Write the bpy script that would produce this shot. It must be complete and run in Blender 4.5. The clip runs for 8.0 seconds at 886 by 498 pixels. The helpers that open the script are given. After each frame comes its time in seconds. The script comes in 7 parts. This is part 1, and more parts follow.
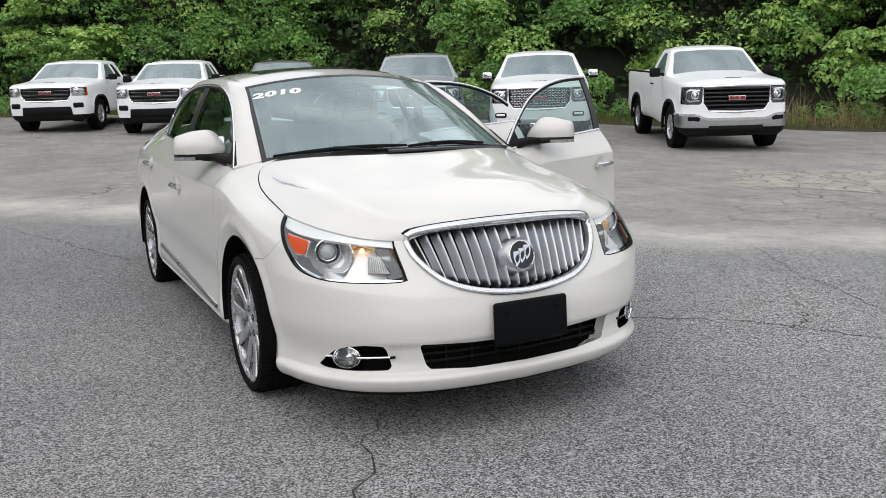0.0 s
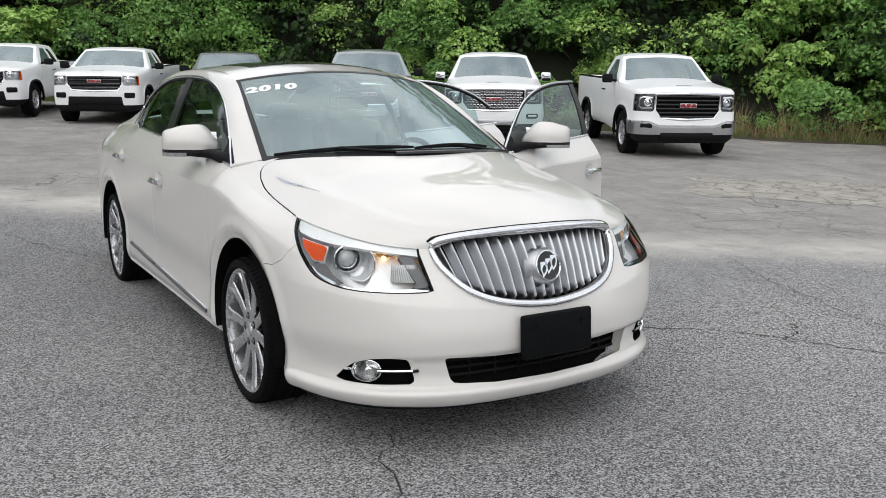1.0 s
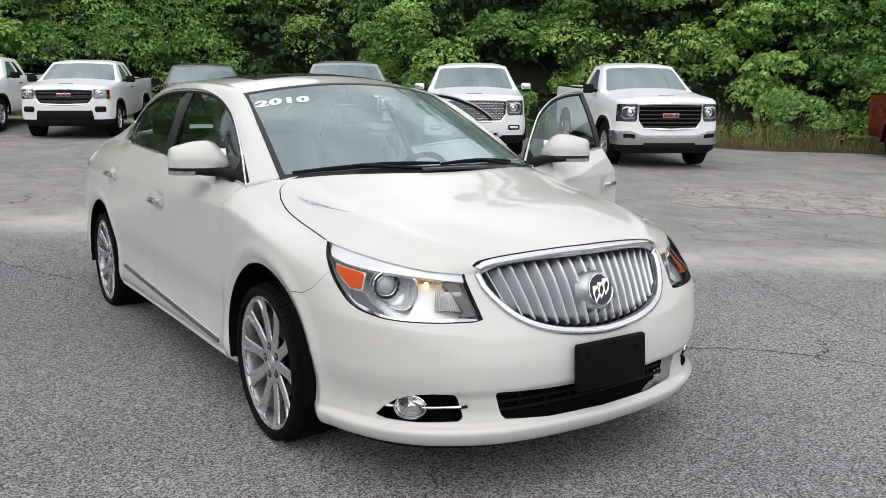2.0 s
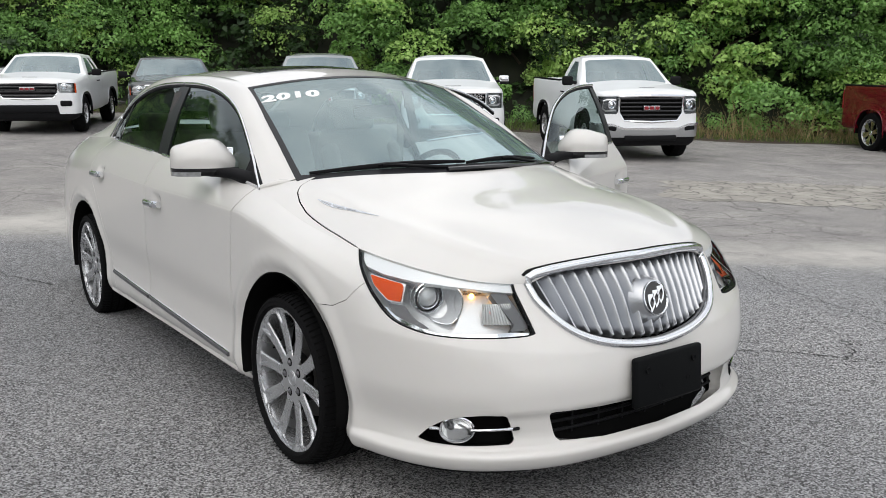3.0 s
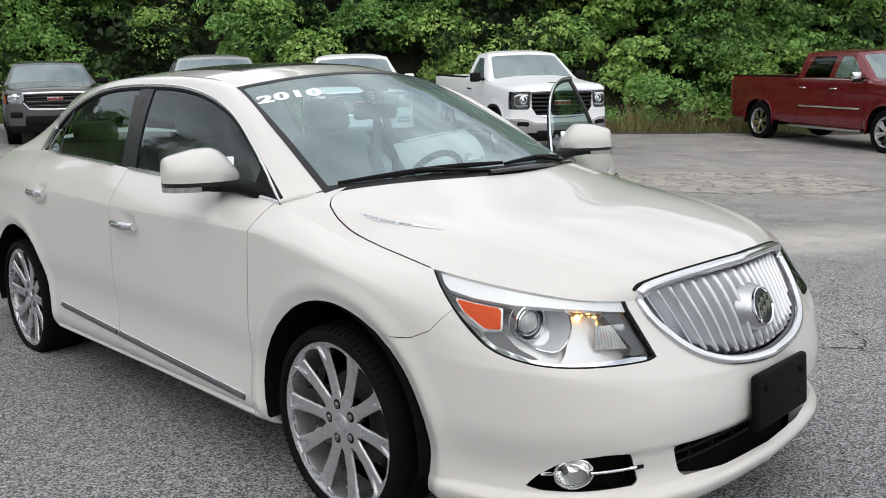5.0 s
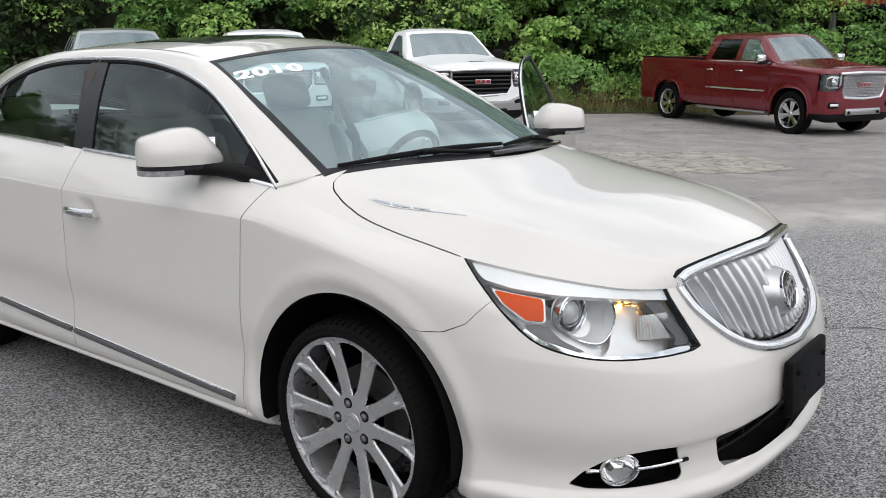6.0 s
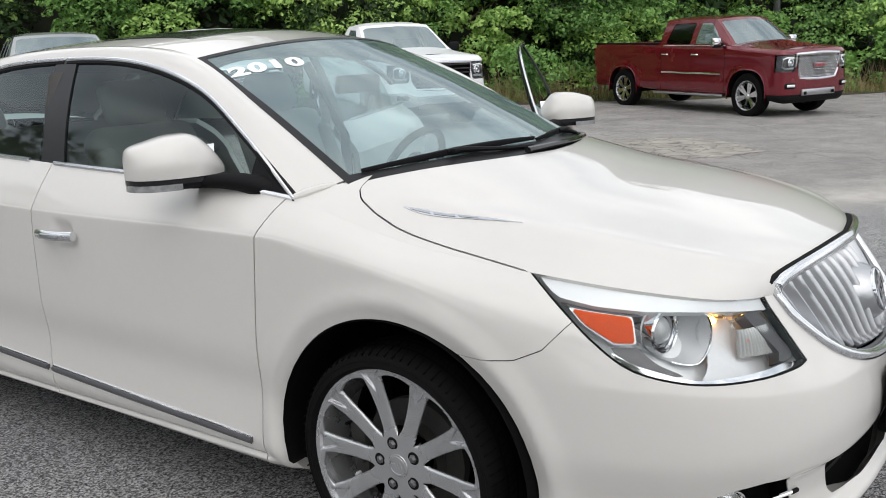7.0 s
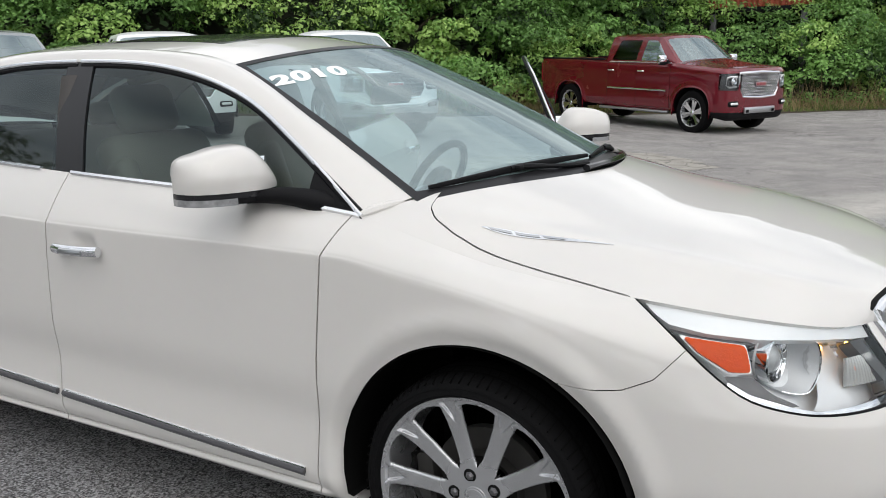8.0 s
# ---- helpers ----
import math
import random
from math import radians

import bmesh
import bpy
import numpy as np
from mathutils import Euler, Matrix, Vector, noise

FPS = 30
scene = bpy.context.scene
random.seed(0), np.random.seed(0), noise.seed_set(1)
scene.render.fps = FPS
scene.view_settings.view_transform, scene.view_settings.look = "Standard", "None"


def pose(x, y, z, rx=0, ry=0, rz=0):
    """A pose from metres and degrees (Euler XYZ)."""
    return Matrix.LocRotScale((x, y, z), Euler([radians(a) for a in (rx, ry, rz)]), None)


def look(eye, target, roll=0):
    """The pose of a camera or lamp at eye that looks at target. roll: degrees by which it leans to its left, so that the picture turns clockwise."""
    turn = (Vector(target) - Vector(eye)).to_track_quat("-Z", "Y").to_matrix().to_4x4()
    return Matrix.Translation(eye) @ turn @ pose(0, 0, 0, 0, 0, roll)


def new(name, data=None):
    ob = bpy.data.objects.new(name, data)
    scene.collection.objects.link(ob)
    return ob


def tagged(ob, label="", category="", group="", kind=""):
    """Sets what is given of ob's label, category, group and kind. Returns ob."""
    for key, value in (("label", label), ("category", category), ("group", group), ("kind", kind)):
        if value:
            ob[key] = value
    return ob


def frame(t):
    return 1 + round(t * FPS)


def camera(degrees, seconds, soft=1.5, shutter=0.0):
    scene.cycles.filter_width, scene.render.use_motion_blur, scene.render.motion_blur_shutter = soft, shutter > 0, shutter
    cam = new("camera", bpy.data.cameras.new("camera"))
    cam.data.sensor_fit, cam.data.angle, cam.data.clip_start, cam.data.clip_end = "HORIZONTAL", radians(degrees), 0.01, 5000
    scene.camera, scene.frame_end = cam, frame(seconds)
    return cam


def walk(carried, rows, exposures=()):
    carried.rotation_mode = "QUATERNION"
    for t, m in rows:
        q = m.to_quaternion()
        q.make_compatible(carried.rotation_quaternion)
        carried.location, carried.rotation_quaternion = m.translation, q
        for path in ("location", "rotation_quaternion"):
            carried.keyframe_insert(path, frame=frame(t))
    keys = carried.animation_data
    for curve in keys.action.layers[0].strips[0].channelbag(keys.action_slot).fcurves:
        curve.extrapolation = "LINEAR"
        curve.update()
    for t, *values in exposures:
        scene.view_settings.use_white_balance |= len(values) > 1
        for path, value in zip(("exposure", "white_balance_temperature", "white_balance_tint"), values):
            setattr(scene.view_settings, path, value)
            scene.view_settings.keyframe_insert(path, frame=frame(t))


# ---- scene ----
cam = camera(55.1, 8.0, soft=0.5)
PATH = [
    (0, (3.767, -1.767, 1.316), (2.009, -0.879, 0.965), -1.6),
    (0.5, (3.648, -1.855, 1.316), (1.93, -0.9, 0.946), -0.5),
    (1, (3.467, -2.008, 1.335), (1.789, -0.981, 0.978), 0.4),
    (1.5, (3.31, -2.094, 1.341), (1.66, -1.014, 1.009), 0.3),
    (2.8, (2.82, -2.15, 1.344), (1.2, -1.029, 1.0), -0.5),
    (3, (2.767, -2.186, 1.35), (1.174, -1.028, 1.001), -0.2),
    (3.5, (2.593, -2.309, 1.353), (1.065, -1.07, 0.995), -0.2),
    (4, (2.447, -2.363, 1.34), (0.957, -1.074, 0.992), -0.9),
    (4.2, (2.351, -2.358, 1.349), (0.872, -1.055, 1.007), -1.4),
    (5.3, (1.959, -2.44, 1.342), (0.588, -1.032, 0.975), -1.7),
    (5.5, (1.869, -2.468, 1.345), (0.535, -1.027, 0.968), -1.7),
    (6, (1.705, -2.526, 1.345), (0.466, -1.009, 0.938), -1.2),
    (6.5, (1.477, -2.467, 1.329), (0.298, -0.908, 0.903), -2.5),
    (7, (1.296, -2.429, 1.337), (0.151, -0.845, 0.914), -3.2),
    (7.5, (1.144, -2.459, 1.345), (0.06, -0.832, 0.924), -2.4),
    (8, (0.92, -2.547, 1.361), (-0.089, -0.869, 0.953), -1.7),
]
walk(cam, [(t, look(eye, target, roll)) for t, eye, target, roll in PATH])

# ---- light ----
world = bpy.data.worlds.new("sky")
scene.world = world
world.use_nodes = True
wn, wl = world.node_tree.nodes, world.node_tree.links
wn.clear()
SUN_ELEV, SUN_ROT = radians(50), radians(136)
sky = wn.new("ShaderNodeTexSky")
sky.sky_type, sky.sun_disc = "NISHITA", False
sky.sun_elevation, sky.sun_rotation = SUN_ELEV, SUN_ROT
sky.air_density, sky.dust_density, sky.ozone_density = 1.0, 3.0, 1.0
# an overcast deck: grey cloud with soft brighter and darker streaks over the clear sky
wtc = wn.new("ShaderNodeTexCoord")
wmap = wn.new("ShaderNodeMapping")
wmap.inputs["Scale"].default_value = (1.0, 1.0, 2.6)
wnoise = wn.new("ShaderNodeTexNoise")
wnoise.inputs["Scale"].default_value, wnoise.inputs["Detail"].default_value = 3.2, 5.0
wnoise.inputs["Roughness"].default_value = 0.55
wramp = wn.new("ShaderNodeValToRGB")
wramp.color_ramp.elements[0].position, wramp.color_ramp.elements[0].color = 0.32, (4.4, 4.8, 5.5, 1)
wramp.color_ramp.elements[1].position, wramp.color_ramp.elements[1].color = 0.68, (12.6, 12.6, 12.5, 1)
wmix = wn.new("ShaderNodeMix")
wmix.data_type = "RGBA"
wmix.inputs[0].default_value = 0.88
wbg = wn.new("ShaderNodeBackground")
wbg.inputs["Strength"].default_value = 0.135
wout = wn.new("ShaderNodeOutputWorld")
wl.new(wtc.outputs["Generated"], wmap.inputs["Vector"])
wl.new(wmap.outputs["Vector"], wnoise.inputs["Vector"])
wl.new(wnoise.outputs["Fac"], wramp.inputs["Fac"])
wl.new(sky.outputs["Color"], wmix.inputs[6])
wl.new(wramp.outputs["Color"], wmix.inputs[7])
wl.new(wmix.outputs[2], wbg.inputs["Color"])
wl.new(wbg.outputs["Background"], wout.inputs["Surface"])
sun = new("sun", bpy.data.lights.new("sun", "SUN"))
sun.data.energy, sun.data.angle, sun.data.color = 0.77, radians(70), (1.0, 0.96, 0.90)
sun.matrix_world = look((0, 0, 0), (-math.sin(SUN_ROT) * math.cos(SUN_ELEV), -math.cos(SUN_ROT) * math.cos(SUN_ELEV), -math.sin(SUN_ELEV)))


# ---- materials ----
def mat(name, color, rough=0.5, metal=0.0, var=0.06, scale=6.0, bump=0.0, bump_scale=60.0, coat=0.0, spec=0.5, random_tint=0.0, fine=0.0):
    """A surface with a base colour that varies at two scales and a fine relief."""
    m = bpy.data.materials.new(name)
    m.use_nodes = True
    n, l = m.node_tree.nodes, m.node_tree.links
    b = n["Principled BSDF"]
    b.inputs["Metallic"].default_value = metal
    b.inputs["Coat Weight"].default_value = coat
    b.inputs["Coat Roughness"].default_value = 0.03
    b.inputs["Specular IOR Level"].default_value = spec
    tc = n.new("ShaderNodeTexCoord")
    big = n.new("ShaderNodeTexNoise")
    big.inputs["Scale"].default_value, big.inputs["Detail"].default_value = scale, 6.0
    l.new(tc.outputs["Object"], big.inputs["Vector"])
    mix = n.new("ShaderNodeMix")
    mix.data_type = "RGBA"
    mix.inputs[6].default_value = (*[max(0.0, c * (1 - var * 1.6)) for c in color], 1)
    mix.inputs[7].default_value = (*[min(1.0, c * (1 + var * 1.6)) for c in color], 1)
    l.new(big.outputs["Fac"], mix.inputs[0])
    out = mix.outputs[2]
    if fine:
        f = n.new("ShaderNodeTexNoise")
        f.inputs["Scale"].default_value, f.inputs["Detail"].default_value = scale * 14, 3.0
        l.new(tc.outputs["Object"], f.inputs["Vector"])
        hs = n.new("ShaderNodeMix")
        hs.data_type, hs.blend_type = "RGBA", "OVERLAY"
        hs.inputs[0].default_value = fine
        l.new(out, hs.inputs[6])
        l.new(f.outputs["Color"], hs.inputs[7])
        out = hs.outputs[2]
    if random_tint:
        oi = n.new("ShaderNodeObjectInfo")
        hv = n.new("ShaderNodeHueSaturation")
        mr = n.new("ShaderNodeMapRange")
        mr.inputs[3].default_value, mr.inputs[4].default_value = 1 - random_tint, 1 + random_tint
        l.new(oi.outputs["Random"], mr.inputs[0])
        l.new(mr.outputs[0], hv.inputs["Value"])
        l.new(out, hv.inputs["Color"])
        out = hv.outputs["Color"]
    l.new(out, b.inputs["Base Color"])
    rr = n.new("ShaderNodeMapRange")
    rr.inputs[3].default_value, rr.inputs[4].default_value = max(0.0, rough * 0.85), min(1.0, rough * 1.15)
    l.new(big.outputs["Fac"], rr.inputs[0])
    l.new(rr.outputs[0], b.inputs["Roughness"])
    if bump:
        bn = n.new("ShaderNodeTexNoise")
        bn.inputs["Scale"].default_value, bn.inputs["Detail"].default_value = bump_scale, 4.0
        l.new(tc.outputs["Object"], bn.inputs["Vector"])
        bp = n.new("ShaderNodeBump")
        bp.inputs["Strength"].default_value, bp.inputs["Distance"].default_value = bump, 0.01
        l.new(bn.outputs["Fac"], bp.inputs["Height"])
        l.new(bp.outputs["Normal"], b.inputs["Normal"])
    return m


def glass_mat(name, tint, rough=0.0, ior=1.5, film=0.0):
    """Thin glazing: a tinted see-through share with the mirror gloss of glass over it."""
    m = bpy.data.materials.new(name)
    m.use_nodes = True
    n, l = m.node_tree.nodes, m.node_tree.links
    n.remove(n["Principled BSDF"])
    out = n["Material Output"]
    tr = n.new("ShaderNodeBsdfTransparent")
    tr.inputs["Color"].default_value = (*tint, 1)
    gl = n.new("ShaderNodeBsdfGlossy")
    gl.inputs["Roughness"].default_value = rough
    gl.inputs["Color"].default_value = (0.80, 0.88, 0.90, 1)
    fr = n.new("ShaderNodeFresnel")
    fr.inputs["IOR"].default_value = ior
    ad = n.new("ShaderNodeMixShader")
    l.new(fr.outputs["Fac"], ad.inputs["Fac"])
    l.new(tr.outputs["BSDF"], ad.inputs[1])
    l.new(gl.outputs["BSDF"], ad.inputs[2])
    if film:
        # pale diffuse share: sky reflection and haze painted into the glass
        df = n.new("ShaderNodeBsdfDiffuse")
        df.inputs["Color"].default_value = (0.54, 0.73, 0.75, 1)
        tc = n.new("ShaderNodeTexCoord")
        nz = n.new("ShaderNodeTexNoise")
        nz.inputs["Scale"].default_value, nz.inputs["Detail"].default_value = 2.2, 5.0
        l.new(tc.outputs["Object"], nz.inputs["Vector"])
        mr = n.new("ShaderNodeMapRange")
        mr.inputs[3].default_value, mr.inputs[4].default_value = film * 0.5, film * 1.5
        l.new(nz.outputs["Fac"], mr.inputs[0])
        fx = n.new("ShaderNodeMixShader")
        l.new(mr.outputs[0], fx.inputs["Fac"])
        l.new(ad.outputs["Shader"], fx.inputs[1])
        l.new(df.outputs["BSDF"], fx.inputs[2])
        ad = fx
    l.new(ad.outputs["Shader"], out.inputs["Surface"])
    return m


def glow_mat(name, color, strength):
    m = bpy.data.materials.new(name)
    m.use_nodes = True
    b = m.node_tree.nodes["Principled BSDF"]
    b.inputs["Base Color"].default_value = (*color, 1)
    b.inputs["Emission Color"].default_value = (*color, 1)
    b.inputs["Emission Strength"].default_value = strength
    return m


PEARL = mat("pearl_white_paint", (0.682, 0.661, 0.632), rough=0.38, var=0.012, scale=2.0, coat=1.0, fine=0.03, spec=0.3)
WHITE = mat("white_paint", (0.85, 0.86, 0.87), rough=0.42, var=0.015, scale=1.5, coat=0.45)
PEARL.node_tree.nodes["Principled BSDF"].inputs["Coat IOR"].default_value = 1.5
RED = mat("dark_red_metallic_paint", (0.160, 0.0035, 0.013), rough=0.26, metal=0.3, var=0.05, scale=2.0, coat=1.0)
GREY = mat("grey_metallic_paint", (0.075, 0.08, 0.085), rough=0.4, metal=0.4, var=0.04, scale=2.0, coat=1.0)
SILVER = mat("silver_grey_paint", (0.34, 0.36, 0.37), rough=0.4, metal=0.4, var=0.03, scale=2.0, coat=1.0)
CHROME = mat("chrome", (0.82, 0.83, 0.85), rough=0.07, metal=1.0, var=0.01)
BRIGHT = mat("bright_trim", (0.80, 0.81, 0.83), rough=0.16, metal=0.9, var=0.01)
SATIN = mat("satin_silver", (0.52, 0.53, 0.55), rough=0.30, metal=1.0, var=0.03)
ALLOY = mat("machined_alloy", (0.54, 0.545, 0.56), rough=0.27, metal=0.75, var=0.05, scale=9)
STEEL = mat("dull_steel", (0.16, 0.16, 0.165), rough=0.5, metal=0.8, var=0.15, scale=20, fine=0.2)
BLACK = mat("black_plastic", (0.008, 0.008, 0.009), rough=0.55, spec=0.12, var=0.1, bump=0.15, bump_scale=400)
GLOSSBLACK = mat("gloss_black_trim", (0.014, 0.014, 0.016), rough=0.14, var=0.05)
PILLAR = mat("pillar_film", (0.016, 0.016, 0.018), rough=0.35, spec=0.3, var=0.05)
RUBBER = mat("tyre_rubber", (0.006, 0.006, 0.0064), rough=0.75, var=0.18, scale=12, bump=0.25, bump_scale=180, spec=0.08)
# near-black linings and recesses, their shade put into the colour
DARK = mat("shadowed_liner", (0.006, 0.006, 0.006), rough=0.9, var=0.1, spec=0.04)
GAP = mat("panel_gap", (0.012, 0.012, 0.012), rough=0.8, var=0.1, spec=0.1)
BEIGE = mat("light_titanium_leather", (0.40, 0.37, 0.32), rough=0.5, var=0.05, scale=8, bump=0.2, bump_scale=220, fine=0.08)
TAN = mat("cocoa_plastic", (0.05, 0.045, 0.042), rough=0.55, var=0.08, bump=0.2, bump_scale=300)
DOORTRIM = mat("pale_door_trim", (0.62, 0.64, 0.60), rough=0.55, var=0.04)
PAPER = mat("paper_sheet", (0.82, 0.82, 0.79), rough=0.7, var=0.02)
CHALK = mat("white_window_paint", (0.86, 0.87, 0.86), rough=0.8, var=0.06, scale=30)
AMBER = mat("amber_reflector", (0.66, 0.075, 0.004), rough=0.3, var=0.08, scale=60, spec=0.2, bump=0.08, bump_scale=120)
REDBADGE = mat("red_badge", (0.26, 0.012, 0.02), rough=0.3, var=0.04)
LAMPWHITE = mat("lamp_reflector", (0.86, 0.87, 0.88), rough=0.25, metal=0.2, var=0.02, scale=40)
PLATEBLACK = mat("plate_bracket_plastic", (0.005, 0.0055, 0.006), rough=0.55, spec=0.07, var=0.1, bump=0.1, bump_scale=300)
GLASS = glass_mat("tinted_side_glass", (0.48, 0.60, 0.585), ior=1.52)
WINDSHIELD = glass_mat("windshield_glass", (0.52, 0.70, 0.72), ior=2.8, film=0.15)
TRUCKGLASS = glass_mat("truck_glass", (0.46, 0.56, 0.58), ior=3.6, film=0.12)
PRIVACY = glass_mat("privacy_glass", (0.10, 0.11, 0.11), ior=1.55)
LENS = glass_mat("clear_lamp_lens", (0.96, 0.97, 0.97), ior=1.20)
LAMPCHROME = mat("aluminised_reflector", (0.80, 0.81, 0.82), rough=0.32, metal=0.3, var=0.05, scale=30, bump=0.12, bump_scale=90)
BOWL = mat("frosted_lamp_bowl", (0.62, 0.63, 0.645), rough=0.42, metal=0.2, var=0.05, scale=20)
MOULD = mat("grey_moulding_insert", (0.10, 0.098, 0.105), rough=0.35, metal=0.3, var=0.05)
AMBERGLOW = glow_mat("lit_amber_bulb", (1.0, 0.46, 0.09), 14.0)


# ---- mesh helpers ----
def pchip(x, y, q):
    """Smooth interpolation that does not overshoot; y may have columns."""
    x, y, q = np.asarray(x, float), np.asarray(y, float), np.asarray(q, float)
    flat = y.ndim == 1
    if flat:
        y = y[:, None]
    h = np.diff(x)[:, None]
    d = np.diff(y, axis=0) / h
    m = np.zeros_like(y)
    if len(x) > 2:
        w1, w2 = 2 * h[1:] + h[:-1], h[1:] + 2 * h[:-1]
        ok = d[1:] * d[:-1] > 0
        with np.errstate(divide="ignore", invalid="ignore"):
            m[1:-1] = np.where(ok, (w1 + w2) / (w1 / np.where(ok, d[:-1], 1) + w2 / np.where(ok, d[1:], 1)), 0)
    m[0], m[-1] = d[0], d[-1]
    k = np.clip(np.searchsorted(x, q, side="right") - 1, 0, len(x) - 2)
    t = ((q - x[k]) / (x[k + 1] - x[k]))[:, None]
    hk = h[k]
    r = (1 + 2 * t) * (1 - t) ** 2 * y[k] + t * (1 - t) ** 2 * hk * m[k] + t * t * (3 - 2 * t) * y[k + 1] + t * t * (t - 1) * hk * m[k + 1]
    return r[:, 0] if flat else r


def spline(pts, n, closed=False):
    """n points, evenly spaced, on a smooth curve through pts."""
    p = np.asarray(pts, float)
    if closed:
        p = np.vstack([p, p[:1]])
    m = np.zeros_like(p)
    c = np.r_[0, np.cumsum(np.linalg.norm(np.diff(p, axis=0), axis=1) ** 0.7 + 1e-9)]
    for i in range(len(p)):
        a, b = (i - 1, i + 1)
        if closed and i in (0, len(p) - 1):
            m[i] = (p[1] - p[-2]) / (c[1] + c[-1] - c[-2])
        else:
            a, b = max(a, 0), min(b, len(p) - 1)
            m[i] = (p[b] - p[a]) / (c[b] - c[a])
    q = np.linspace(0, c[-1], 400)
    k = np.clip(np.searchsorted(c, q, side="right") - 1, 0, len(c) - 2)
    h = (c[k + 1] - c[k])[:, None]
    t = ((q - c[k]) / h[:, 0])[:, None]
    r = (1 + 2 * t) * (1 - t) ** 2 * p[k] + t * (1 - t) ** 2 * h * m[k] + t * t * (3 - 2 * t) * p[k + 1] + t * t * (t - 1) * h * m[k + 1]
    s = np.r_[0, np.cumsum(np.linalg.norm(np.diff(r, axis=0), axis=1))]
    want = np.linspace(0, s[-1], n + 1)[:-1] if closed else np.linspace(0, s[-1], n)
    return np.stack([np.interp(want, s, r[:, i]) for i in range(p.shape[1])], 1)


class Sheet:
    """A surface: places, normals and faces, to be cut into panels."""

    def __init__(self, v, n, f):
        self.v, self.n, self.f = np.asarray(v, float).reshape(-1, 3), np.asarray(n, float).reshape(-1, 3), list(f)


def grid(p, flip=False):
    p = np.asarray(p, float)
    a, b = p.shape[:2]
    n = np.cross(np.gradient(p, axis=0), np.gradient(p, axis=1))
    n /= np.linalg.norm(n, axis=2, keepdims=True) + 1e-12
    f = [(i * b + j, (i + 1) * b + j, (i + 1) * b + j + 1, i * b + j + 1) for i in range(a - 1) for j in range(b - 1)]
    if flip:
        n, f = -n, [q[::-1] for q in f]
    return Sheet(p, n, f)


def pick(sh, faces):
    used = sorted({i for q in faces for i in q})
    at = {i: k for k, i in enumerate(used)}
    return Sheet(sh.v[used] if used else np.zeros((0, 3)), sh.n[used] if used else np.zeros((0, 3)), [tuple(at[i] for i in q) for q in faces])


def split(sh, field):
    """The part of a surface where field(places) is below zero, and the part where it is above."""
    f = field(sh.v)
    f = np.where(np.abs(f) < 1e-7, 1e-7, f)
    s = f > 0
    v, n, made = [tuple(q) for q in sh.v], [tuple(q) for q in sh.n], {}
    low, high = [], []
    for q in sh.f:
        k = sum(s[i] for i in q)
        if k == 0:
            low.append(q)
        elif k == len(q):
            high.append(q)
        else:
            lo, hi = [], []
            for a, b in zip(q, q[1:] + q[:1]):
                (hi if s[a] else lo).append(a)
                if s[a] != s[b]:
                    key = (min(a, b), max(a, b))
                    if key not in made:
                        t = f[key[0]] / (f[key[0]] - f[key[1]])
                        made[key] = len(v)
                        v.append(tuple(sh.v[key[0]] * (1 - t) + sh.v[key[1]] * t))
                        m = sh.n[key[0]] * (1 - t) + sh.n[key[1]] * t
                        n.append(tuple(m / (np.linalg.norm(m) + 1e-12)))
                    lo.append(made[key])
                    hi.append(made[key])
            if len(lo) > 2:
                low.append(tuple(lo))
            if len(hi) > 2:
                high.append(tuple(hi))
    whole = Sheet(v, n, [])
    return pick(whole, low), pick(whole, high)


def slit(sh, field, gap=0.004):
    """Both sides of a joint, and the joint's own narrow strip sunk below them."""
    low, rest = split(sh, lambda p: field(p) + gap / 2)
    strip, high = split(rest, lambda p: field(p) - gap / 2)
    strip.v = strip.v - 0.006 * strip.n
    return low, high, strip


def join(*sheets):
    v, n, f, k = [], [], [], 0
    for s in sheets:
        if len(s.v):
            v.append(s.v), n.append(s.n)
            f += [tuple(i + k for i in q) for q in s.f]
            k += len(s.v)
    return Sheet(np.vstack(v), np.vstack(n), f) if v else Sheet([], [], [])


def moved(sh, d):
    return Sheet(sh.v + d * sh.n, sh.n.copy(), sh.f)


def sided(sh, s):
    """The sheet on the car's left (s = 1) or mirrored to its right (s = -1)."""
    if s > 0:
        return sh
    k = np.array([1, -1, 1])
    return Sheet(sh.v * k, sh.n * k, [q[::-1] for q in sh.f])


def borders(sh):
    seen = {}
    for q in sh.f:
        for a, b in zip(q, q[1:] + q[:1]):
            if (b, a) in seen:
                del seen[(b, a)]
            else:
                seen[(a, b)] = 1
    return list(seen)


def rimmed(sh, depth):
    """The sheet with its edges turned inwards by depth, as pressed metal is."""
    v, n, f = [], [], []
    for a, b in borders(sh):
        e = sh.v[b] - sh.v[a]
        out = np.cross(e, (sh.n[a] + sh.n[b]) / 2)
        out /= np.linalg.norm(out) + 1e-12
        k = len(v)
        v += [sh.v[b], sh.v[a], sh.v[a] - depth * sh.n[a], sh.v[b] - depth * sh.n[b]]
        n += [out] * 4
        f.append((k, k + 1, k + 2, k + 3))
    return join(sh, Sheet(v, n, f)) if v else sh


